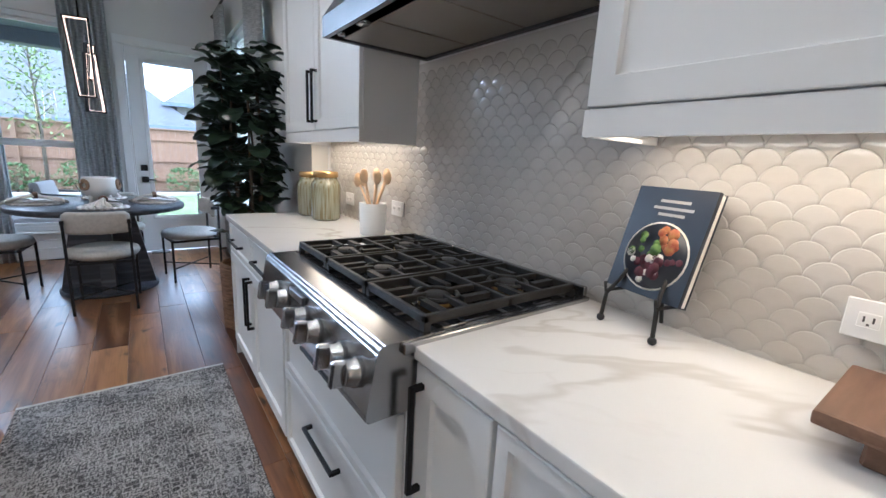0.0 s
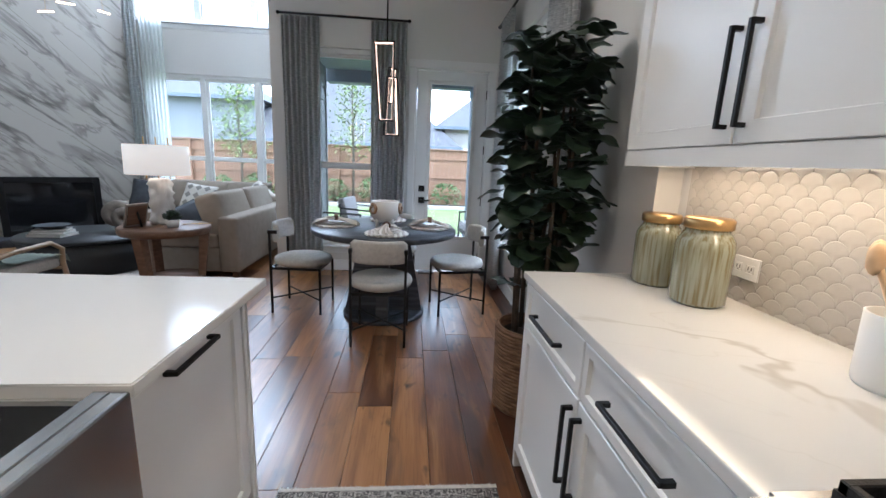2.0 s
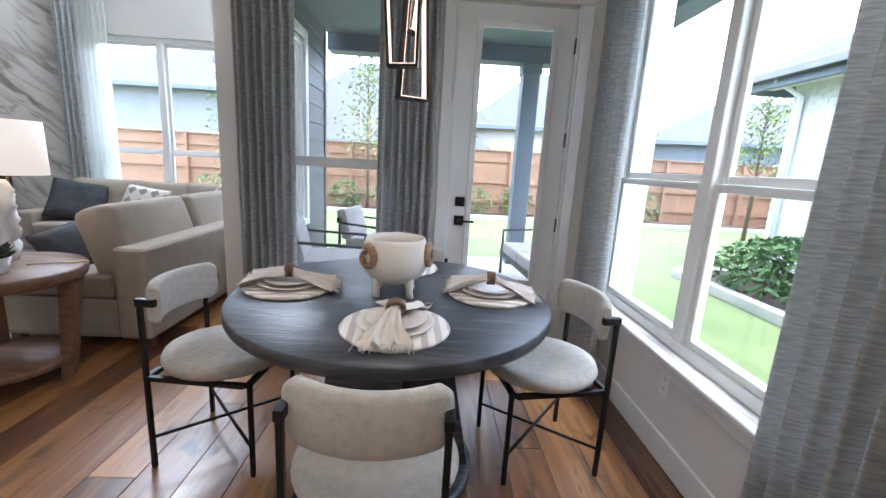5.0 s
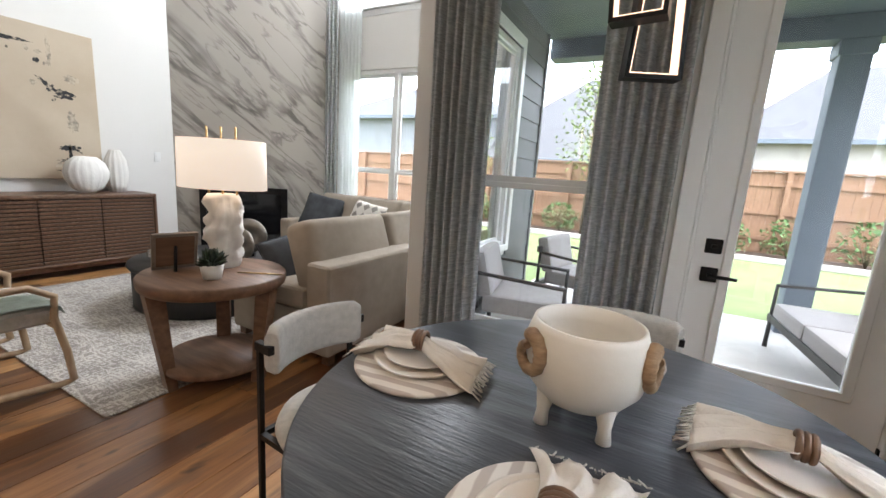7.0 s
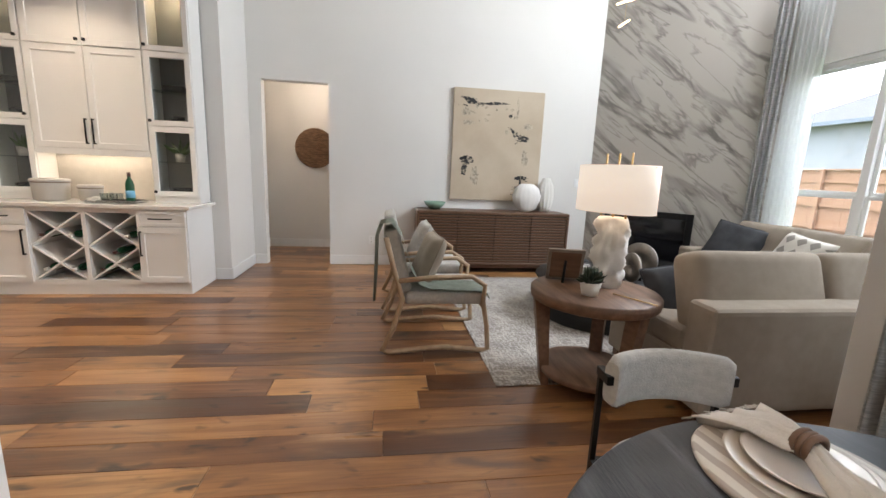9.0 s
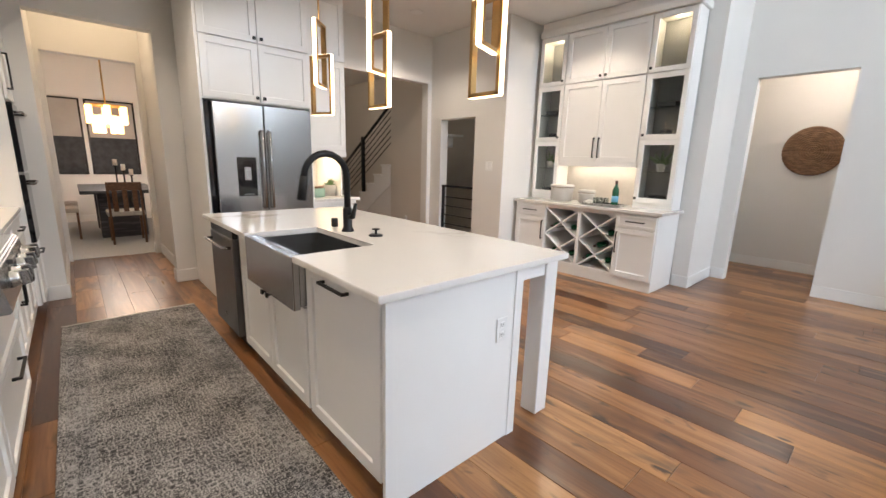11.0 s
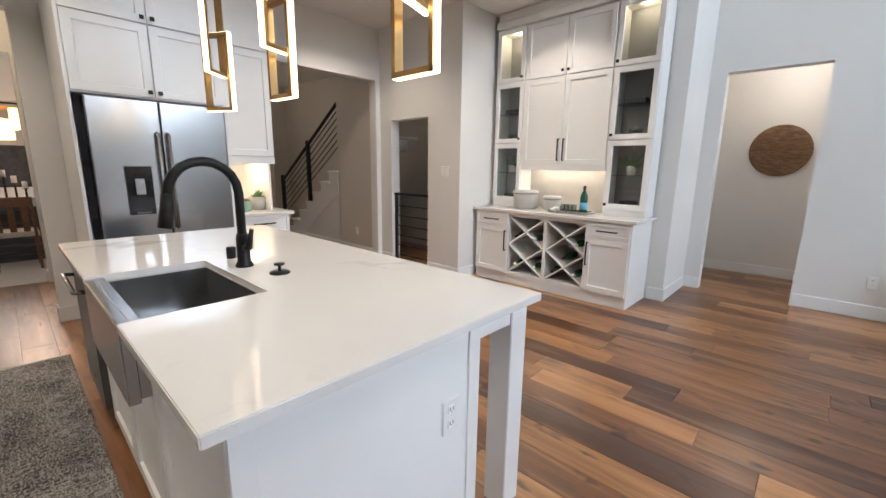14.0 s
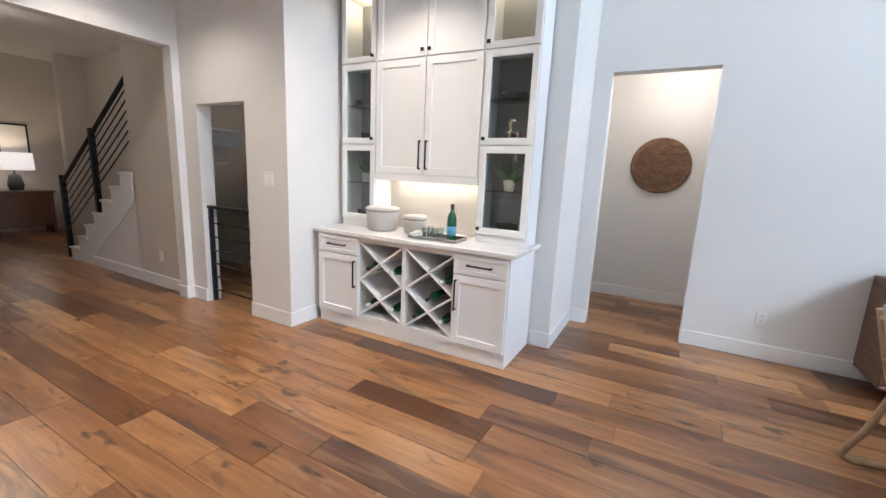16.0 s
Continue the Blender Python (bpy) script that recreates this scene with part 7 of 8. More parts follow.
# armchairs with bent ash frames
def armchair(at, throw):
    c = thing("armchair", at, "pale ash lounge chair with cream cushions" + (" and a sage throw" if throw else ""), "armchair", "ash lounge chairs", 0)
    for x in (-0.32, 0.32):
        pts = [(x, -0.42, 0.86), (x, -0.36, 0.62), (x, -0.30, 0.42), (x, -0.36, 0.20), (x, -0.44, 0.03), (x, -0.40, 0.016), (x, 0.0, 0.05), (x, 0.30, 0.018), (x, 0.345, 0.03), (x, 0.33, 0.2), (x, 0.29, 0.40), (x, 0.30, 0.52), (x, 0.20, 0.585), (x, -0.1, 0.575), (x, -0.33, 0.55)]
        tubes("side_frame", M["ash"], c, pts, r=0.019, n=8)
    for y, z in ((-0.30, 0.40), (0.29, 0.36), (-0.41, 0.82), (-0.36, 0.60)):
        tubes("cross_rail", M["ash"], c, [(-0.32, y, z), (0.32, y, z)], r=0.015, n=8)
    boxes("seat_cushion", M["fabric"], c, (-0.295, 0.295, -0.28, 0.31, 0.36, 0.46), bevel=0.04, seg=3)
    bm = bmesh.new()
    bx(bm, -0.29, 0.29, -0.05, 0.06, 0.0, 0.48, bevel=0.04, seg=3, m=pose(0, -0.28, 0.45, 14, 0, 0))
    part("back_cushion", bm, M["fabric"], c)
    return c


ac = armchair((-2.285, 6.12, 0.0), True)
ac2 = armchair((-3.2, 6.12, 0.0), False)
M["sage"] = mat("sage_throw", (0.33, 0.36, 0.30), 0.95, vary=0.1, scale=20, bump=0.5, bscale=120)
th = thing("throw_blanket", (-2.115, 6.12, 0), "sage green knit throw draped over the lounge chair", "blanket")
path = [(-0.50, 0.40), (-0.49, 0.62), (-0.485, 0.86), (-0.45, 0.955), (-0.38, 0.965), (-0.31, 0.86), (-0.235, 0.62), (-0.18, 0.51), (-0.10, 0.478), (0.06, 0.472), (0.22, 0.47), (0.315, 0.462), (0.345, 0.40)]
bm = bmesh.new()
grid = []
for i, (y, z) in enumerate(path):
    row = []
    for j in range(15):
        u = j / 14
        w = 0.012 * math.sin(u * 16 + i * 0.5)
        row.append(bm.verts.new((-0.15 + 0.30 * u + 0.02 * math.sin(i * 0.7), y + (w if i < 5 else 0), z + (abs(w) if i > 4 else 0))))
    grid.append(row)
for i in range(len(path) - 1):
    for j in range(14):
        bm.faces.new((grid[i][j], grid[i][j + 1], grid[i + 1][j + 1], grid[i + 1][j])).smooth = True
ext = bmesh.ops.solidify(bm, geom=list(bm.faces), thickness=0.008)
part("knit", bm, M["sage"], th)
cushion((-2.385, 6.04, 0.63), pose(0, 0, 0, 68, 0, 4), (0.22, 0.2, 0.08), "sofa", "taupe throw cushion on the lounge chair", group="chair cushions")
cushion((-3.2, 6.04, 0.63), pose(0, 0, 0, 68, 0, 0), (0.22, 0.2, 0.08), "fabric", "cream throw cushion on the lounge chair", group="chair cushions")

# living room curtains and sheers
curtain("curtain", -3.47, 9.90, -3.33, 9.98, 0.015, 5.2, "tall grey curtain beside the living room windows", waves=3, amp=0.025)
curtain("sheer_curtain", -3.32, 10.0, -3.02, 10.08, 0.015, 5.2, "white sheer curtain beside the living room windows", "sheer", waves=6, amp=0.03)
curtain("curtain", -1.0, 10.03, -0.80, 10.03, 0.015, 5.2, "tall grey curtain at the end of the living room windows", waves=4, amp=0.03)
rod((-3.8, 9.85, 5.22), (-0.8, 10.04, 5.22), "long black curtain rod high over the living room windows")
for x in (-3.7, -2.2, -0.9):
    y_ = 9.85 + 0.19 * (x + 3.8) / 3.0
    tubes("rod_bracket", M["black"], bpy.data.objects["curtain_rod.002"], [(x + 3.8, y_ - 9.85, 0), (x + 3.8, 10.15 - 9.85, 0)], r=0.008)
# living room chandelier: glowing rods on thin wires
lc = thing("chandelier", (-2.75, 7.8, 2.95), "modern chandelier of small lit rods on thin wires", "chandelier")
rnd = random.Random(21)
turned("canopy", M["brass"], lc, [(0.001, HIGH - 2.985), (0.2, HIGH - 2.985), (0.2, HIGH - 2.955), (0.001, HIGH - 2.955)], n=28)
for i in range(14):
    a, r = rnd.uniform(0, 6.28), rnd.uniform(0.05, 0.45)
    z = rnd.uniform(-0.25, 0.75)
    p = Vector((r * math.cos(a), r * math.sin(a), z))
    d_ = Vector((math.cos(a * 3), math.sin(a * 3), rnd.uniform(-0.3, 0.3))) * 0.07
    tubes("rod_lamp", M["glow"], lc, [p - d_, p + d_], r=0.008, n=8, label="lit glass rod")
    tubes("wire", M["brass"], lc, [p, (p.x * 0.3, p.y * 0.3, HIGH - 2.98)], r=0.0015, n=4)


def plate(at, rz, label, kind="outlet", w=0.072, h=0.116):
    o = thing(kind, at, label, kind, kind + "s", rz)
    boxes("cover", M["trim"], o, (-w / 2, w / 2, -0.007, -0.0005, -h / 2, h / 2), bevel=0.002)
    if kind == "outlet":
        for k in (-0.024, 0.024):
            x, z = (k, 0) if w > h else (0, k)
            s = boxes("socket", M["cab"], o, (x - 0.016, x + 0.016, -0.009, -0.007, z - 0.014, z + 0.014), bevel=0.002)
            each("slot", M["gap"], s, (x - 0.008, x - 0.005, -0.0096, -0.0088, z - 0.004, z + 0.007), (x + 0.005, x + 0.008, -0.0096, -0.0088, z - 0.004, z + 0.007), (x - 0.002, x + 0.002, -0.0096, -0.0088, z - 0.01, z - 0.006))
    else:
        for k in range(max(1, int(w / 0.046) - 0)):
            x = (-w / 2) + (k + 0.5) * w / max(1, int(w / 0.046))
            boxes("rocker", M["cab"], o, (x - 0.016, x + 0.016, -0.0105, -0.007, -0.033, 0.033), bevel=0.002)
    return o


plate((E - 0.012, 3.55, 1.05), -90, "white duplex outlet on the tiled backsplash", w=0.116, h=0.075)
plate((E - 0.012, 4.145, 1.04), -90, "white duplex outlet on the tiled backsplash", w=0.116, h=0.075)
plate((E - 0.012, 1.805, 1.055), -90, "white duplex outlet on the tiled backsplash", w=0.116, h=0.075)
plate((ED, 6.55, 0.37), -90, "white wall outlet under the wide window")
plate((W, 5.5, 0.355), 90, "white wall outlet above the baseboard")
plate((-3.14, 1.62, 1.31), 90, "white wall switch plate by the doorway", "switch", 0.12, 0.12)
plate((W, 8.45, 1.25), 90, "white wall switch plate beside the marble wall", "switch")
plate((-0.30, 4.285, 0.60), 180, "white outlet in the island end panel")
plate((-3.15, -0.25, 0.36), 90, "white wall outlet under the stairs")

# ---- counter things ----
M["jar_glass"] = mat("gold_streaked_glass", (0.34, 0.35, 0.26), 0.15, scale=6, second=(0.21, 0.175, 0.085), stretch=(16, 16, 0.8), coat=0.5, spread=(0.42, 0.62))
for x, y, s in ((1.885, 4.15, 1.0), (1.87, 4.38, 0.95)):
    j = thing("jar", (x, y, 0.915), "gold-streaked glass jar with a brass lid", "jar", "lidded jars")
    turned("glass", M["jar_glass"], j, [(0.001, 0), (0.074 * s, 0), (0.086 * s, 0.012), (0.088 * s, 0.19 * s), (0.085 * s, 0.215 * s), (0.072 * s, 0.238 * s), (0.066 * s, 0.245 * s), (0.066 * s, 0.255 * s), (0.001, 0.255 * s)], n=32)
    turned("lid", M["brass"], j, [(0.001, 0.255 * s), (0.071 * s, 0.255 * s), (0.074 * s, 0.260 * s), (0.074 * s, 0.284 * s), (0.068 * s, 0.29 * s), (0.001, 0.29 * s)], n=32, label="brass lid")
uc = thing("utensil_crock", (1.925, 3.60, 0.915), "white ceramic crock full of wooden spoons", "utensil holder")
turned("crock", M["trim"], uc, [(0.001, 0), (0.06, 0), (0.064, 0.01), (0.068, 0.16), (0.062, 0.16), (0.058, 0.03), (0.001, 0.02)], n=32)
M["spoon"] = wood("beech_spoon", (0.74, 0.54, 0.34), (0.64, 0.44, 0.25), 0.5, stretch=(1, 1, 4))
rnd = random.Random(2)
for i in range(7):
    a = i * 0.9
    tip = Vector((0.075 * math.cos(a), 0.075 * math.sin(a), 0.27 + 0.03 * rnd.random()))
    foot_ = Vector((-0.03 * math.cos(a), -0.03 * math.sin(a), 0.022))
    us = thing("wooden_spoon", (1.925, 3.60, 0.915), "beech wooden spoon standing in the crock", "spoon", "wooden spoons")
    tubes("handle", M["spoon"], us, [foot_, tip], r=0.006)
    bm = bmesh.new()
    blob(bm, tip, (0.022, 0.013, 0.036), 2, m=None)
    part("bowl", bm, M["spoon"], us)
# cookbook on an iron easel
M["book_navy"] = mat("navy_book_cover", (0.022, 0.028, 0.042), 0.35, vary=0.1)
M["salad_g"] = mat("salad_green", (0.16, 0.26, 0.06), 0.6, vary=0.3, scale=60, second=(0.05, 0.12, 0.03))
M["salad_r"] = mat("salad_red", (0.42, 0.10, 0.05), 0.6, vary=0.3, scale=60, second=(0.5, 0.25, 0.08))
M["salad_p"] = mat("salad_purple", (0.13, 0.03, 0.05), 0.6, vary=0.3, scale=60)
cb = thing("cookbook", (1.95, 2.20, 1.005), "navy cookbook with a salad bowl photo on its cover", "book", rz=-102)
q = pose(0, 0, 0, -16, 0, 0)
def cbx(name, m, *b, parent=None):
    bm = bmesh.new()
    bx(bm, *b, m=q)
    return part(name, bm, M[m], parent or cb)


cover = cbx("cover", "book_navy", -0.118, 0.118, -0.014, 0.0, 0.0, 0.31)
cbx("pages", "paper", -0.113, 0.115, 0.0, 0.018, 0.003, 0.307)
cbx("back_cover", "book_navy", -0.118, 0.118, 0.018, 0.021, 0.0, 0.31)
def disc(name, m, u, v, r, y, n=28):
    bm = bmesh.new()
    lathe(bm, [(0.001, 0), (r, 0), (r, 0.0012), (0.001, 0.0012)], n, m=q @ pose(u, y, v, 90, 0, 0))
    return part(name, bm, M[m], cb)


disc("plate_photo", "paper", 0.005, 0.115, 0.098, -0.0142)
disc("bowl_photo", "book_navy", 0.005, 0.115, 0.093, -0.0152)
rnd = random.Random(9)
for i in range(46):
    a, r = rnd.uniform(0, 6.28), 0.078 * math.sqrt(rnd.random())
    x_, z_ = r * math.cos(a), r * math.sin(a)
    kind = "salad_g" if (x_ < 0 and z_ > 0) or (x_ > 0.02 and z_ < -0.02) else "salad_r" if z_ > 0 else "salad_p" if i % 3 else "paper"
    disc("food", kind, 0.005 + x_, 0.115 + z_, rnd.uniform(0.009, 0.018), -0.0162 - 0.0004 * (i % 4), 7)
for u0, u1, v in ((-0.035, 0.055, 0.268), (-0.05, 0.07, 0.248), (-0.03, 0.05, 0.23)):
    cbx("title_bar", "concrete", u0, u1, -0.0148, -0.0142, v, v + 0.008)
es = thing("book_easel", (1.95, 2.20, 0.915), "small black wrought-iron book easel on the counter", "easel", rz=-102)
for s in (-1, 1):
    tubes("leg", M["iron"], es, [(s * 0.09, -0.05, 0.012), (s * 0.085, -0.045, 0.09), (s * 0.07, -0.02, 0.13), (s * 0.05, 0.06, 0.24)], r=0.006)
    tubes("lip", M["iron"], es, [(s * 0.085, 0.03, 0.098), (s * 0.085, -0.05, 0.098), (s * 0.085, -0.055, 0.125)], r=0.005)
    bm = bmesh.new()
    blob(bm, (s * 0.09, -0.05, 0.012), (0.012, 0.012, 0.012), 2)
    part("ball_foot", bm, M["iron"], es)
tubes("back_leg", M["iron"], es, [(0, 0.06, 0.24), (0, 0.10, 0.01)], r=0.006)
tubes("crossbar", M["iron"], es, [(-0.05, 0.06, 0.24), (0.05, 0.06, 0.24)], r=0.005)
tubes("crossbar", M["iron"], es, [(-0.085, 0.03, 0.098), (0.085, 0.03, 0.098)], r=0.005)
for o_ in (cb, es):
    o_.matrix_basis = o_.matrix_basis @ Matrix.Scale(0.86, 4)
# board with crock and succulent
bd = thing("cutting_board", (1.86, 1.50, 0.915), "footed walnut serving board on the counter", "cutting board", rz=0)
boxes("board", M["oak"], bd, (-0.13, 0.13, -0.28, 0.33, 0.045, 0.068), bevel=0.006, seg=2)
for y in (-0.2, 0.25):
    boxes("foot", M["oak"], bd, (-0.10, 0.10, y - 0.025, y + 0.025, 0.0, 0.045), bevel=0.004)
mc = thing("crock", (1.85, 1.60, 0.983), "white ceramic cup with wooden measuring spoons", "crock")
turned("cup", M["trim"], mc, [(0.001, 0), (0.052, 0), (0.058, 0.01), (0.062, 0.11), (0.056, 0.11), (0.05, 0.02), (0.001, 0.015)], n=26)
for i in range(3):
    tubes("scoop", M["spoon"], mc, [(0.02 * (i - 1), 0, 0.03), (0.05 * (i - 1), 0.02, 0.16)], r=0.006)
    bm = bmesh.new()
    blob(bm, (0.052 * (i - 1), 0.021, 0.18), (0.024, 0.014, 0.028), 2)
    part("scoop_bowl", bm, M["spoon"], mc)
pot_plant("succulent", (1.84, 1.28, 0.983), 0.08, 0.12, 40, 0.10, "green succulent in a grey concrete pot on the board", M["concrete"], None, 6)
pot_plant("succulent", (-1.18, 0.85, 0.915), 0.085, 0.13, 40, 0.10, "green succulent in a grey concrete pot in the nook", M["concrete"], None, 7)
jn = thing("jar", (-0.98, 0.9, 0.915), "low glass storage jar with a wooden lid in the nook", "jar")
turned("glass", M["celadon"], jn, [(0.001, 0), (0.1, 0), (0.105, 0.01), (0.105, 0.1), (0.001, 0.1)], n=28)
turned("lid", M["oak"], jn, [(0.001, 0.1), (0.095, 0.1), (0.095, 0.118), (0.001, 0.118)], n=28)

# ---- outside ----
GZ = -0.12
tagged(boxes("ground", M["grass"], None, (-200, 200, -150, 250, GZ - 0.5, GZ)), "bright green clipped lawn", "lawn", "", "structure")
tagged(boxes("patio", M["concrete"], None, (-0.6, 3.0, 8.0, 10.9, GZ, -0.03), bevel=0.01), "pale concrete covered patio slab", "patio", "", "structure")
pr = thing("patio_roof", (0, 0, 0), "dark-painted patio roof with beams, over the slab", "roof", kind="structure")
boxes("soffit", M["slate"], pr, (-0.6, 3.1, 8.01, 10.95, 2.86, 2.95))
boxes("beam", M["slate"], pr, (-0.6, 3.1, 10.5, 10.75, 2.66, 2.86), bevel=0.006)
boxes("beam", M["slate"], pr, (2.75, 3.0, 8.02, 10.5, 2.66, 2.86), bevel=0.006)
boxes("roof_deck", M["roof"], pr, (-0.6, 3.3, 8.01, 11.2, 2.96, 3.1))
col = thing("patio_column", (2.06, 10.62, -0.03), "square slate-blue patio column", "column")
boxes("shaft", M["slate"], col, (-0.11, 0.11, -0.11, 0.11, 0.16, 2.66), bevel=0.006)
boxes("plinth", M["slate"], col, (-0.14, 0.14, -0.14, 0.14, 0.0, 0.16), bevel=0.006)
boxes("capital", M["slate"], col, (-0.13, 0.13, -0.13, 0.13, 2.56, 2.688), bevel=0.006)
sg = thing("siding", (-0.60, 8.02, 0), "dark grey lap siding on the living room side wall", "siding", kind="structure")
for i in range(15):
    z = -0.1 + i * 0.2
    segs = [(0.0, 2.28)] if not (0.55 < z + 0.1 < 2.5) else [(0.0, 0.46), (1.54, 2.28)]
    for a, b in segs:
        bm = bmesh.new()
        vs = [[bm.verts.new((x, y, zz)) for x, zz in ((-0.008, z), (0.018, z), (0.006, z + 0.205), (-0.008, z + 0.205))] for y in (a, b)]
        for j in range(4):
            bm.faces.new((vs[0][j], vs[0][(j + 1) % 4], vs[1][(j + 1) % 4], vs[1][j]))
        bm.faces.new(vs[0][::-1])
        bm.faces.new(vs[1])
        part("board", bm, M["siding"], sg)
boxes("window_casing", M["trim"], sg, (-0.008, 0.03, 0.44, 0.53, 0.55, 2.6), (-0.008, 0.03, 1.48, 1.57, 0.55, 2.6), (-0.008, 0.03, 0.53, 1.48, 2.5, 2.6), (-0.008, 0.03, 0.53, 1.48, 0.55, 0.62), bevel=0.004)
boxes("corner_board", M["siding"], sg, (-0.15, 0.03, 2.28, 2.34, -0.1, 2.9), bevel=0.004)


def patio_chair(at, rz, w, label, name="patio_chair"):
    c = thing(name, at, label, "chair" if w < 1 else "sofa", "patio seating", rz)
    h = w / 2
    for x in (-h, h - 0.04):
        tubes("arm_frame", M["patio_frame"], c, [(x + 0.02, 0.33, 0.0), (x + 0.02, 0.33, 0.56), (x + 0.02, -0.33, 0.60), (x + 0.02, -0.33, 0.0)], r=0.02, n=6)
    boxes("rail", M["patio_frame"], c, (-h, h, 0.31, 0.35, 0.24, 0.30), (-h, h, -0.35, -0.31, 0.24, 0.30), (-h, h, -0.36, -0.33, 0.60, 0.66))
    n = 1 if w < 1 else 2
    s = (w - 0.1) / n
    for i in range(n):
        x0 = -h + 0.05 + i * s
        boxes("seat_cushion", M["cushion"], c, (x0, x0 + s - 0.01, -0.28, 0.34, 0.28, 0.42), bevel=0.03, seg=2)
        bm = bmesh.new()
        bx(bm, x0, x0 + s - 0.01, -0.06, 0.06, 0, 0.36, bevel=0.04, seg=2, m=pose(0, -0.26, 0.40, 14, 0, 0))
        part("back_cushion", bm, M["cushion"], c)
    return c


patio_chair((0.15, 9.9, -0.03), -100, 0.72, "grey-framed patio armchair with pale cushions")
patio_chair((-0.12, 8.75, -0.03), -80, 0.72, "grey-framed patio armchair with pale cushions")
patio_chair((2.15, 9.35, -0.03), 95, 1.35, "grey-framed patio loveseat with pale cushions", "patio_sofa")

FYY = 17.6
fence = thing("fence", (0, FYY, GZ), "reddish-brown cedar board fence with rails", "fence")
rnd = random.Random(4)
fm = [boxes("board", M["fence"], fence, (0, 0.142, 0, 0.018, 0.03, 1.92 + 0.004 * k)) for k in range(3)]
for k, o in enumerate(fm):
    o.location = (-14.0 + 0.145 * k, 0, 0)
for i in range(3, 262):
    o = new("board", fm[i % 3].data)
    o.parent = fence
    o.location = (-14.0 + 0.145 * i, rnd.uniform(-0.004, 0.004), 0)
for z in (0.35, 0.95, 1.6):
    boxes("rail", M["fence"], fence, (-14.0, 24.0, -0.045, -0.004, z, z + 0.09))
boxes("cap", M["fence"], fence, (-14.0, 24.0, -0.06, 0.06, 1.93, 1.97), bevel=0.004)
for i in range(16):
    boxes("post", M["fence"], fence, (-13.9 + i * 2.44, -13.8 + i * 2.44, -0.12, -0.046, 0, 1.95))
fence2 = thing("fence", (12.5, 8, GZ), "reddish-brown cedar board fence along the garden side", "fence", rz=90)
bm = bmesh.new()
for i in range(66):
    bx(bm, i * 0.145, i * 0.145 + 0.142, 0, 0.018, 0.03, 1.92)
tagged(part("boards", bm, M["fence"], fence2), kind="stuff")


def shrub(at, r, h, seed, label="leafy green garden shrub", n=420, name="shrub"):
    s = thing(name, at, label, "shrub", "garden shrubs")
    rnd = random.Random(seed)
    for k in range(4):
        a = rnd.uniform(0, 6.28)
        tubes("stem", M["bark"], s, [(0, 0, 0), (0.4 * r * math.cos(a), 0.4 * r * math.sin(a), h * 0.6)], r=[0.014, 0.006], n=5)
    V, F = [], []
    for i in range(n):
        a, u = rnd.uniform(0, 6.28), rnd.random()
        z = h * (0.08 + 0.92 * u)
        rad = r * math.sqrt(max(0.05, 1 - (abs(u - 0.42) / 0.62) ** 2)) * rnd.uniform(0.55, 1.12)
        c = Vector((rad * math.cos(a), rad * math.sin(a), z))
        t = Euler((rnd.uniform(-1, 1), rnd.uniform(-1, 1), rnd.uniform(0, 6.28))).to_matrix()
        L = rnd.uniform(0.04, 0.075)
        b = len(V)
        for p in ((-L, 0, 0), (0, -L * 0.5, L * 0.2), (L, 0, 0), (0, L * 0.5, L * 0.2)):
            V.append(tuple(c + t @ Vector(p)))
        F.append((b, b + 1, b + 2, b + 3))
    me = bpy.data.meshes.new("foliage")
    me.from_pydata(V, [], F)
    me.materials.append(M["shrub"])
    f = new("foliage", me)
    f.parent = s
    tagged(f, kind="stuff")
    return s


M["mulch"] = mat("brown_mulch", (0.10, 0.065, 0.045), 0.95, vary=0.3, scale=20, bump=0.8, bscale=30)
tagged(boxes("flower_bed", M["mulch"], None, (-9, 16, 16.2, 17.5, GZ, GZ + 0.05), bevel=0.01), "mulched bed along the fence", "flower bed", "", "structure")
tagged(boxes("bed_kerb", M["concrete"], None, (-9, 16, 16.08, 16.2, GZ, GZ + 0.12), bevel=0.01), "pale stone bed edging along the fence", "kerb", "", "structure")
tagged(boxes("flower_bed", M["mulch"], None, (4.55, 6.3, 2.0, 10.6, GZ, GZ + 0.05), bevel=0.01), "mulched bed by the white brick house", "flower bed", "", "structure")
tagged(boxes("bed_kerb", M["concrete"], None, (4.42, 4.55, 2.0, 10.6, GZ, GZ + 0.13), (4.55, 6.3, 10.6, 10.73, GZ, GZ + 0.13), bevel=0.01), "pale stone bed edging by the brick house", "kerb", "", "structure")
for i in range(11):
    shrub((-5.4 + i * 1.25, 16.85 + 0.15 * (i % 2), GZ + 0.05), 0.5, 0.75 + 0.1 * (i % 3), 30 + i, n=300)
for i, (x, y) in enumerate(((5.0, 5.0), (5.1, 6.2), (5.0, 7.4), (5.15, 8.5), (5.0, 9.6), (5.7, 10.0))):
    shrub((x, y, GZ + 0.05), 0.55, 0.68, 60 + i, "rounded dark green shrub by the brick house", 700)


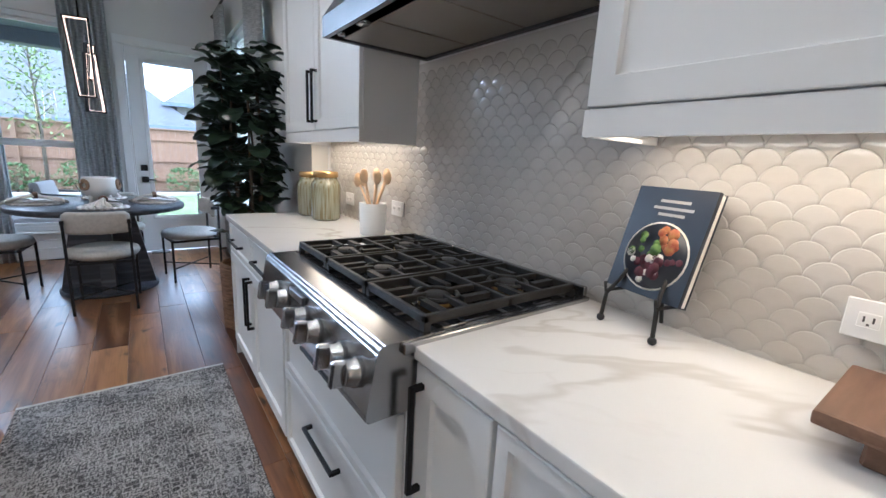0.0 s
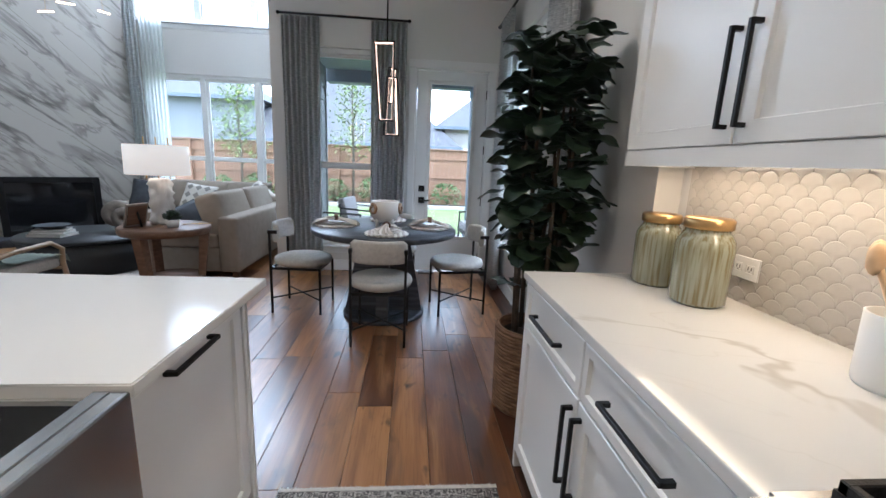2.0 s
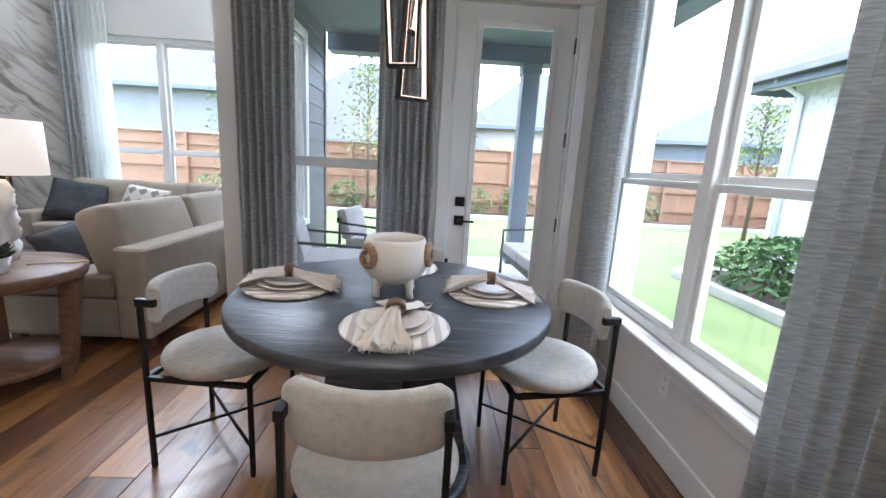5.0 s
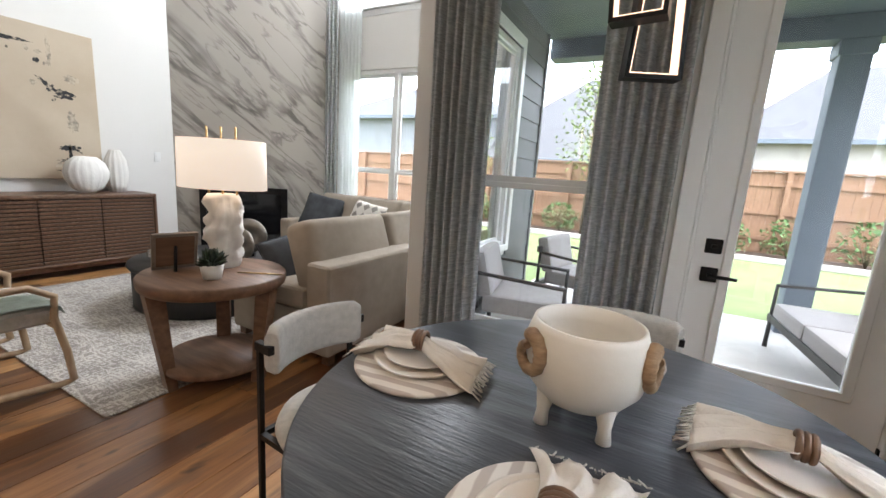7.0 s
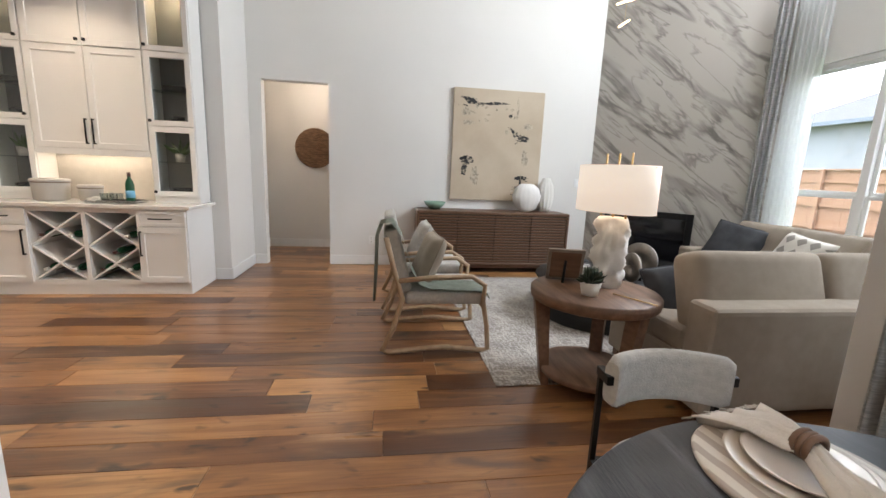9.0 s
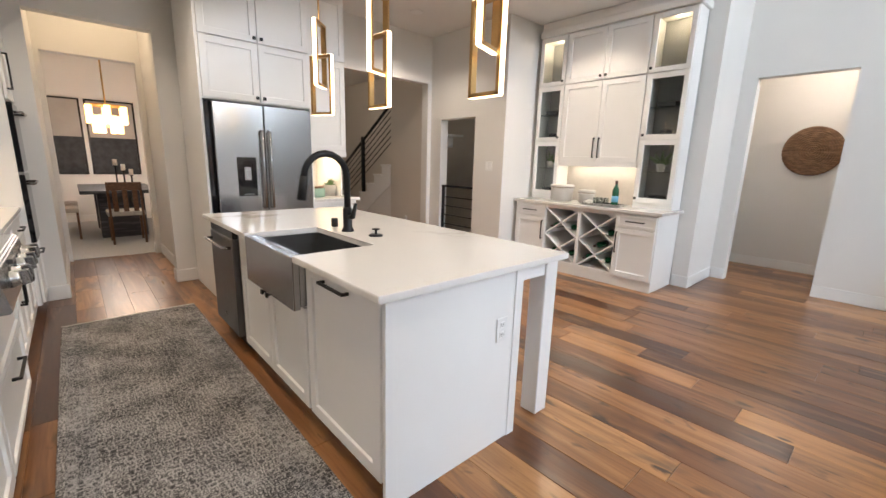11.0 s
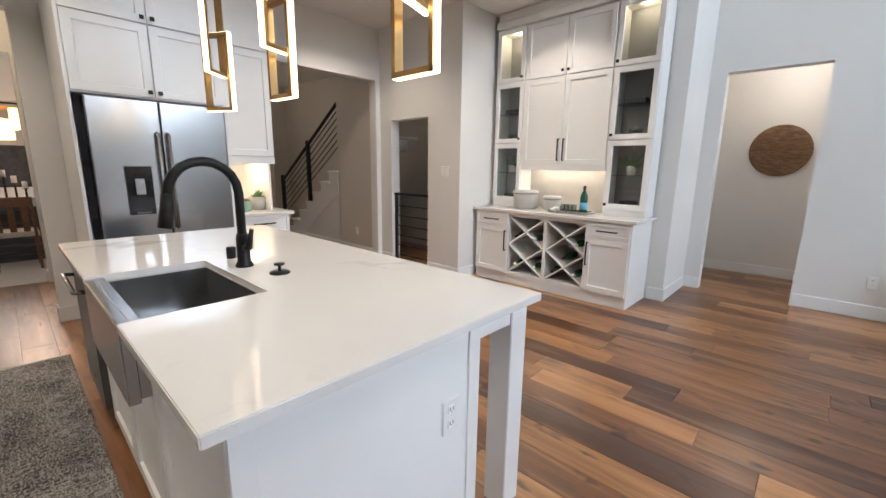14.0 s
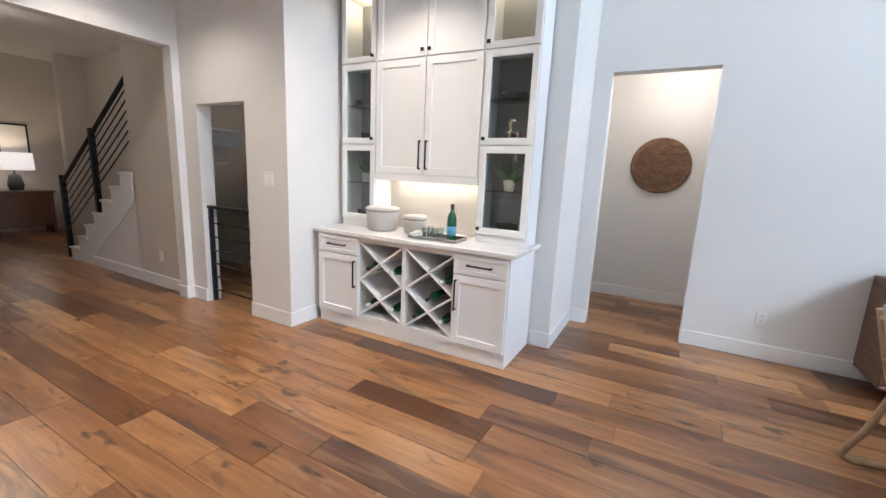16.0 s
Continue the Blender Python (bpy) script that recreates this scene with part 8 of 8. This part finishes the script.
def young_tree(at, h, seed, autumn=False):
    t = thing("young_tree", at, "slender young garden tree with light green leaves", "tree", "garden trees")
    rnd = random.Random(seed)
    tubes("trunk", M["bark"], t, [(0, 0, 0), (0.02, 0.01, h * 0.4), (-0.02, 0.02, h * 0.75), (0, 0, h)], r=[0.05, 0.035, 0.02, 0.006], n=8)
    V, F = [], []
    for k in range(22):
        z0 = h * (0.3 + 0.65 * k / 22)
        a = k * 2.4
        L = (1 - (z0 / h) * 0.75) * 1.15
        tip = Vector((L * math.cos(a), L * math.sin(a), z0 + L * 0.75))
        tubes("limb", M["bark"], t, [(0, 0, z0), (tip * 0.5) + Vector((0, 0, z0 * 0.5 + 0.05)), tip], r=[0.014, 0.009, 0.003], n=5)
        for i in range(46):
            u = rnd.uniform(0.25, 1.05)
            c = Vector((0, 0, z0)).lerp(tip, u) + Vector([rnd.gauss(0, 0.13) for _ in range(3)])
            m3 = Euler((rnd.uniform(-1, 1), rnd.uniform(-1, 1), rnd.uniform(0, 6.28))).to_matrix()
            s = rnd.uniform(0.035, 0.07)
            b = len(V)
            for p in ((-s, 0, 0), (0, -s * 0.5, 0.01), (s, 0, 0), (0, s * 0.5, 0.01)):
                V.append(tuple(c + m3 @ Vector(p)))
            F.append((b, b + 1, b + 2, b + 3))
    me = bpy.data.meshes.new("crown")
    me.from_pydata(V, [], F)
    me.materials.append(M["tree_leaf"])
    f = new("crown", me)
    f.parent = t
    tagged(f, kind="stuff")


M["tree_leaf"] = mat("young_leaf", (0.20, 0.28, 0.07), 0.6, vary=0.25, scale=3)
young_tree((-1.0, 16.6, GZ), 4.4, 1)
young_tree((8.6, 14.6, GZ), 3.6, 2)
young_tree((-4.6, 16.8, GZ), 3.8, 3)


def house(at, rz, w, d, h, rise, wall, label, win=True, hip=True):
    t = thing("house", at, label, "house", "neighbouring houses", rz)
    boxes("wall", M[wall], t, (-w / 2, w / 2, 0, d, 0, h))
    bm = bmesh.new()
    o = 0.5
    a = [bm.verts.new(p) for p in ((-w / 2 - o, -o, h), (w / 2 + o, -o, h), (w / 2 + o, d + o, h), (-w / 2 - o, d + o, h))]
    ins = min(d / 2, w / 2 - 0.5) if hip else 0
    r = [bm.verts.new((-w / 2 - o + ins, d / 2, h + rise)), bm.verts.new((w / 2 + o - ins, d / 2, h + rise))]
    for f in ((a[0], a[1], r[1], r[0]), (a[1], a[2], r[1]), (a[2], a[3], r[0], r[1]), (a[3], a[0], r[0]), (a[3], a[2], a[1], a[0])):
        bm.faces.new(f)
    rf = part("roof", bm, M["roof"], t)
    boxes("gutter", M["slate"], t, (-w / 2 - o - 0.06, w / 2 + o + 0.06, -o - 0.08, -o + 0.02, h - 0.14, h + 0.02))
    for k in range(2):
        boxes("vent_pipe", M["steel_dark"], rf, (-1.2 + 2.6 * k, -1.08 + 2.6 * k, d * 0.3, d * 0.3 + 0.12, h, h + rise * 0.6 + 0.45))
    if win:
        for k in range(3):
            x = -w / 3 + k * w / 3
            wn_ = boxes("window", M["trim"], t, (x - 0.6, x + 0.6, -0.05, -0.004, 1.0, 2.3))
            boxes("pane", M["bglass"], wn_, (x - 0.53, x - 0.03, -0.06, -0.051, 1.07, 2.23), (x + 0.03, x + 0.53, -0.06, -0.051, 1.07, 2.23))
    return t


house((-12.0, 24.5, GZ), 0, 10, 9, 4.2, 2.6, "far_wall", "low neighbouring house with a grey hip roof")
house((-2.6, 24.5, GZ), 0, 11, 11, 2.3, 4.6, "far_wall", "neighbouring house with a broad grey hip roof")
house((6.6, 25.0, GZ), -8, 8.0, 9, 3.4, 3.4, "stucco", "neighbouring house with a pale wall and grey roof")
house((17.5, 24, GZ), -18, 12, 9, 3.2, 2.6, "slate", "blue-grey neighbouring house beyond the fence")
hb = thing("brick_house", (6.3, -1.2, GZ), "white painted brick house wing with a grey roof", "house", "neighbouring houses")
boxes("wall", M["brick"], hb, (0, 5.0, 0, 12.5, 0, 3.0))
bm = bmesh.new()
for k in range(40):
    z = 0.02 + k * 0.075
    off = 0.11 if k % 2 else 0
    y = 5.0 + off
    while y < 12.4:
        bx(bm, -0.008, 0.004, y, min(y + 0.205, 12.5), z, z + 0.064)
        y += 0.216
tagged(part("bricks", bm, M["brick"], hb), kind="stuff")
boxes("fascia", M["slate"], hb, (-0.5, -0.42, 0, 13.0, 2.82, 3.02), (-0.5, 5, 12.92, 13.0, 2.82, 3.02))
boxes("soffit", M["trim"], hb, (-0.42, 0.0, 0, 12.92, 2.90, 2.93))
boxes("gutter", M["steel_dark"], hb, (-0.62, -0.50, 0, 13.05, 2.92, 3.04), bevel=0.01)
tubes("downspout", M["trim"], hb, [(-0.5, 12.3, 2.92), (-0.06, 12.3, 2.7), (-0.06, 12.3, 0.1)], r=0.04, n=6)
bm = bmesh.new()
a = [bm.verts.new(p) for p in ((-0.55, -0.5, 3.03), (5.5, -0.5, 3.03), (5.5, 13.05, 3.03), (-0.55, 13.05, 3.03), (2.5, 3.0, 4.9), (2.5, 10.0, 4.9))]
for f in ((0, 3, 5, 4), (3, 2, 5), (2, 1, 4, 5), (1, 0, 4), (0, 1, 2, 3)):
    bm.faces.new([a[i] for i in f])
part("roof", bm, M["roof"], hb)

# ---- pieces: floor planks and backsplash tiles ----
floor_ob = bpy.data.objects["floor"]
PW, rnd = 0.19, random.Random(11)
lengths = (0.62, 0.95, 1.3, 1.65, 2.1)


def plank_mesh(L):
    bm = bmesh.new()
    bx(bm, 0.0008, PW - 0.0008, 0.0008, L - 0.0008, -0.012, 0.0)
    top = [e for e in bm.edges if all(v.co.z > -0.001 for v in e.verts)]
    bmesh.ops.bevel(bm, geom=top, offset=0.0018, segments=1, affect="EDGES")
    me = bpy.data.meshes.new("plank")
    bm.to_mesh(me)
    bm.free()
    me.materials.append(M["plank_a"])
    return me


pm = {L: plank_mesh(L) for L in lengths}
far_v, far_f = [], []
count = 0
nx = int((3.1 + 6.2) / PW) + 1
for i in range(nx):
    x = -6.2 + i * PW
    y = -5.9 - rnd.uniform(0, 1.6)
    while y < 10.1:
        L = rnd.choice(lengths)
        cx, cy = x + PW / 2, y + L / 2
        near = -3.45 < cx < 2.0 and 3.05 < cy < 7.9 and not (-0.4 < cx < 0.3 and cy < 4.2)
        if (cx > -0.7 and y > 7.7) or (cx > 2.1 and y > -1.5):
            break
        if near and count < 300 and y + L < 10.1:
            o = new("plank", pm[L])
            o.parent = floor_ob
            o.location = (x, y, 0)
            count += 1
        else:
            y0, y1, x0, x1 = y + 0.0012, y + L - 0.0012, x + 0.0012, x + PW - 0.0012
            y1 = min(y1, 7.96 if cx > -0.7 else 10.14)
            b = len(far_v)
            far_v += [(x0, y0, 0), (x1, y0, 0), (x1, y1, 0), (x0, y1, 0), (x0, y0, -0.011), (x1, y0, -0.011), (x1, y1, -0.011), (x0, y1, -0.011)]
            far_f += [(b, b + 1, b + 2, b + 3), (b, b + 4, b + 5, b + 1), (b + 1, b + 5, b + 6, b + 2), (b + 2, b + 6, b + 7, b + 3), (b + 3, b + 7, b + 4, b)]
        y += L
me = bpy.data.meshes.new("planks")
me.from_pydata(far_v, [], far_f)
me.materials.append(M["plank_b"])
fo = new("planks", me)
fo.parent = floor_ob
tagged(fo, kind="stuff")

# scallop tiles: rows of fans on a pale bed
bed = setting("backsplash", M["grout"], (E - 0.0045, E - 0.0005, 0.866, 4.505, 0.916, 1.72), label="cream glazed scallop tile backsplash", category="backsplash")
RT = 0.036


def scallop():
    bm = bmesh.new()
    g = 0.996
    pts = [(RT * math.cos(math.pi * k / 12), RT * math.sin(math.pi * k / 12)) for k in range(13)]
    pts += [(-RT + RT * math.cos(math.pi / 2 - math.pi / 2 * k / 6), -RT + RT * math.sin(math.pi / 2 - math.pi / 2 * k / 6)) for k in range(1, 7)]
    pts += [(RT - RT * math.cos(math.pi / 2 * k / 6), -RT + RT * math.sin(math.pi / 2 * k / 6)) for k in range(1, 6)]
    outer = [bm.verts.new((0, a * g, b * g)) for a, b in pts]
    edge = [bm.verts.new((-0.0042, a * g, b * g)) for a, b in pts]
    inner = [bm.verts.new((-0.0047, a * 0.90, b * 0.90)) for a, b in pts]
    n = len(pts)
    for i in range(n):
        j = (i + 1) % n
        bm.faces.new((outer[i], outer[j], edge[j], edge[i]))
        bm.faces.new((edge[i], edge[j], inner[j], inner[i])).smooth = True
    c = bm.verts.new((-0.0046, 0, 0))
    for i in range(n):
        bm.faces.new((inner[i], inner[(i + 1) % n], c)).smooth = True
    bmesh.ops.recalc_face_normals(bm, faces=bm.faces)
    me = bpy.data.meshes.new("tile")
    bm.to_mesh(me)
    bm.free()
    me.materials.append(M["tile"])
    return me


tm = scallop()
row, z, tv, tf = 0, 0.93, [], []
while z < 1.68:
    y = 0.93 + (RT if row % 2 else 0)
    while y < 4.48:
        if z < 1.43 or 2.30 < y < 3.40:
            if y > 2.2:
                m_ = Matrix.Translation((E - 0.001, y, z)) @ Euler((0, radians(rnd.uniform(-0.25, 0.25)), radians(rnd.uniform(-0.25, 0.25)))).to_matrix().to_4x4()
                b_ = len(tv)
                tv += [tuple(m_ @ v.co) for v in tm.vertices]
                tf += [tuple(b_ + i for i in p.vertices) for p in tm.polygons]
                y += 2 * RT
                continue
            t = new("tile", tm)
            t.parent = bed
            t.location = (E - 0.001, y, z)
            q = 0.25
            t.rotation_euler = (0, radians(rnd.uniform(-q, q)), radians(rnd.uniform(-q, q)))
        y += 2 * RT
    z += RT
    row += 1
me = bpy.data.meshes.new("tiles")
me.from_pydata(tv, [], tf)
me.materials.append(M["tile"])
for p in me.polygons:
    p.use_smooth = True
ft_ = new("tiles", me)
ft_.parent = bed
tagged(ft_, kind="stuff")
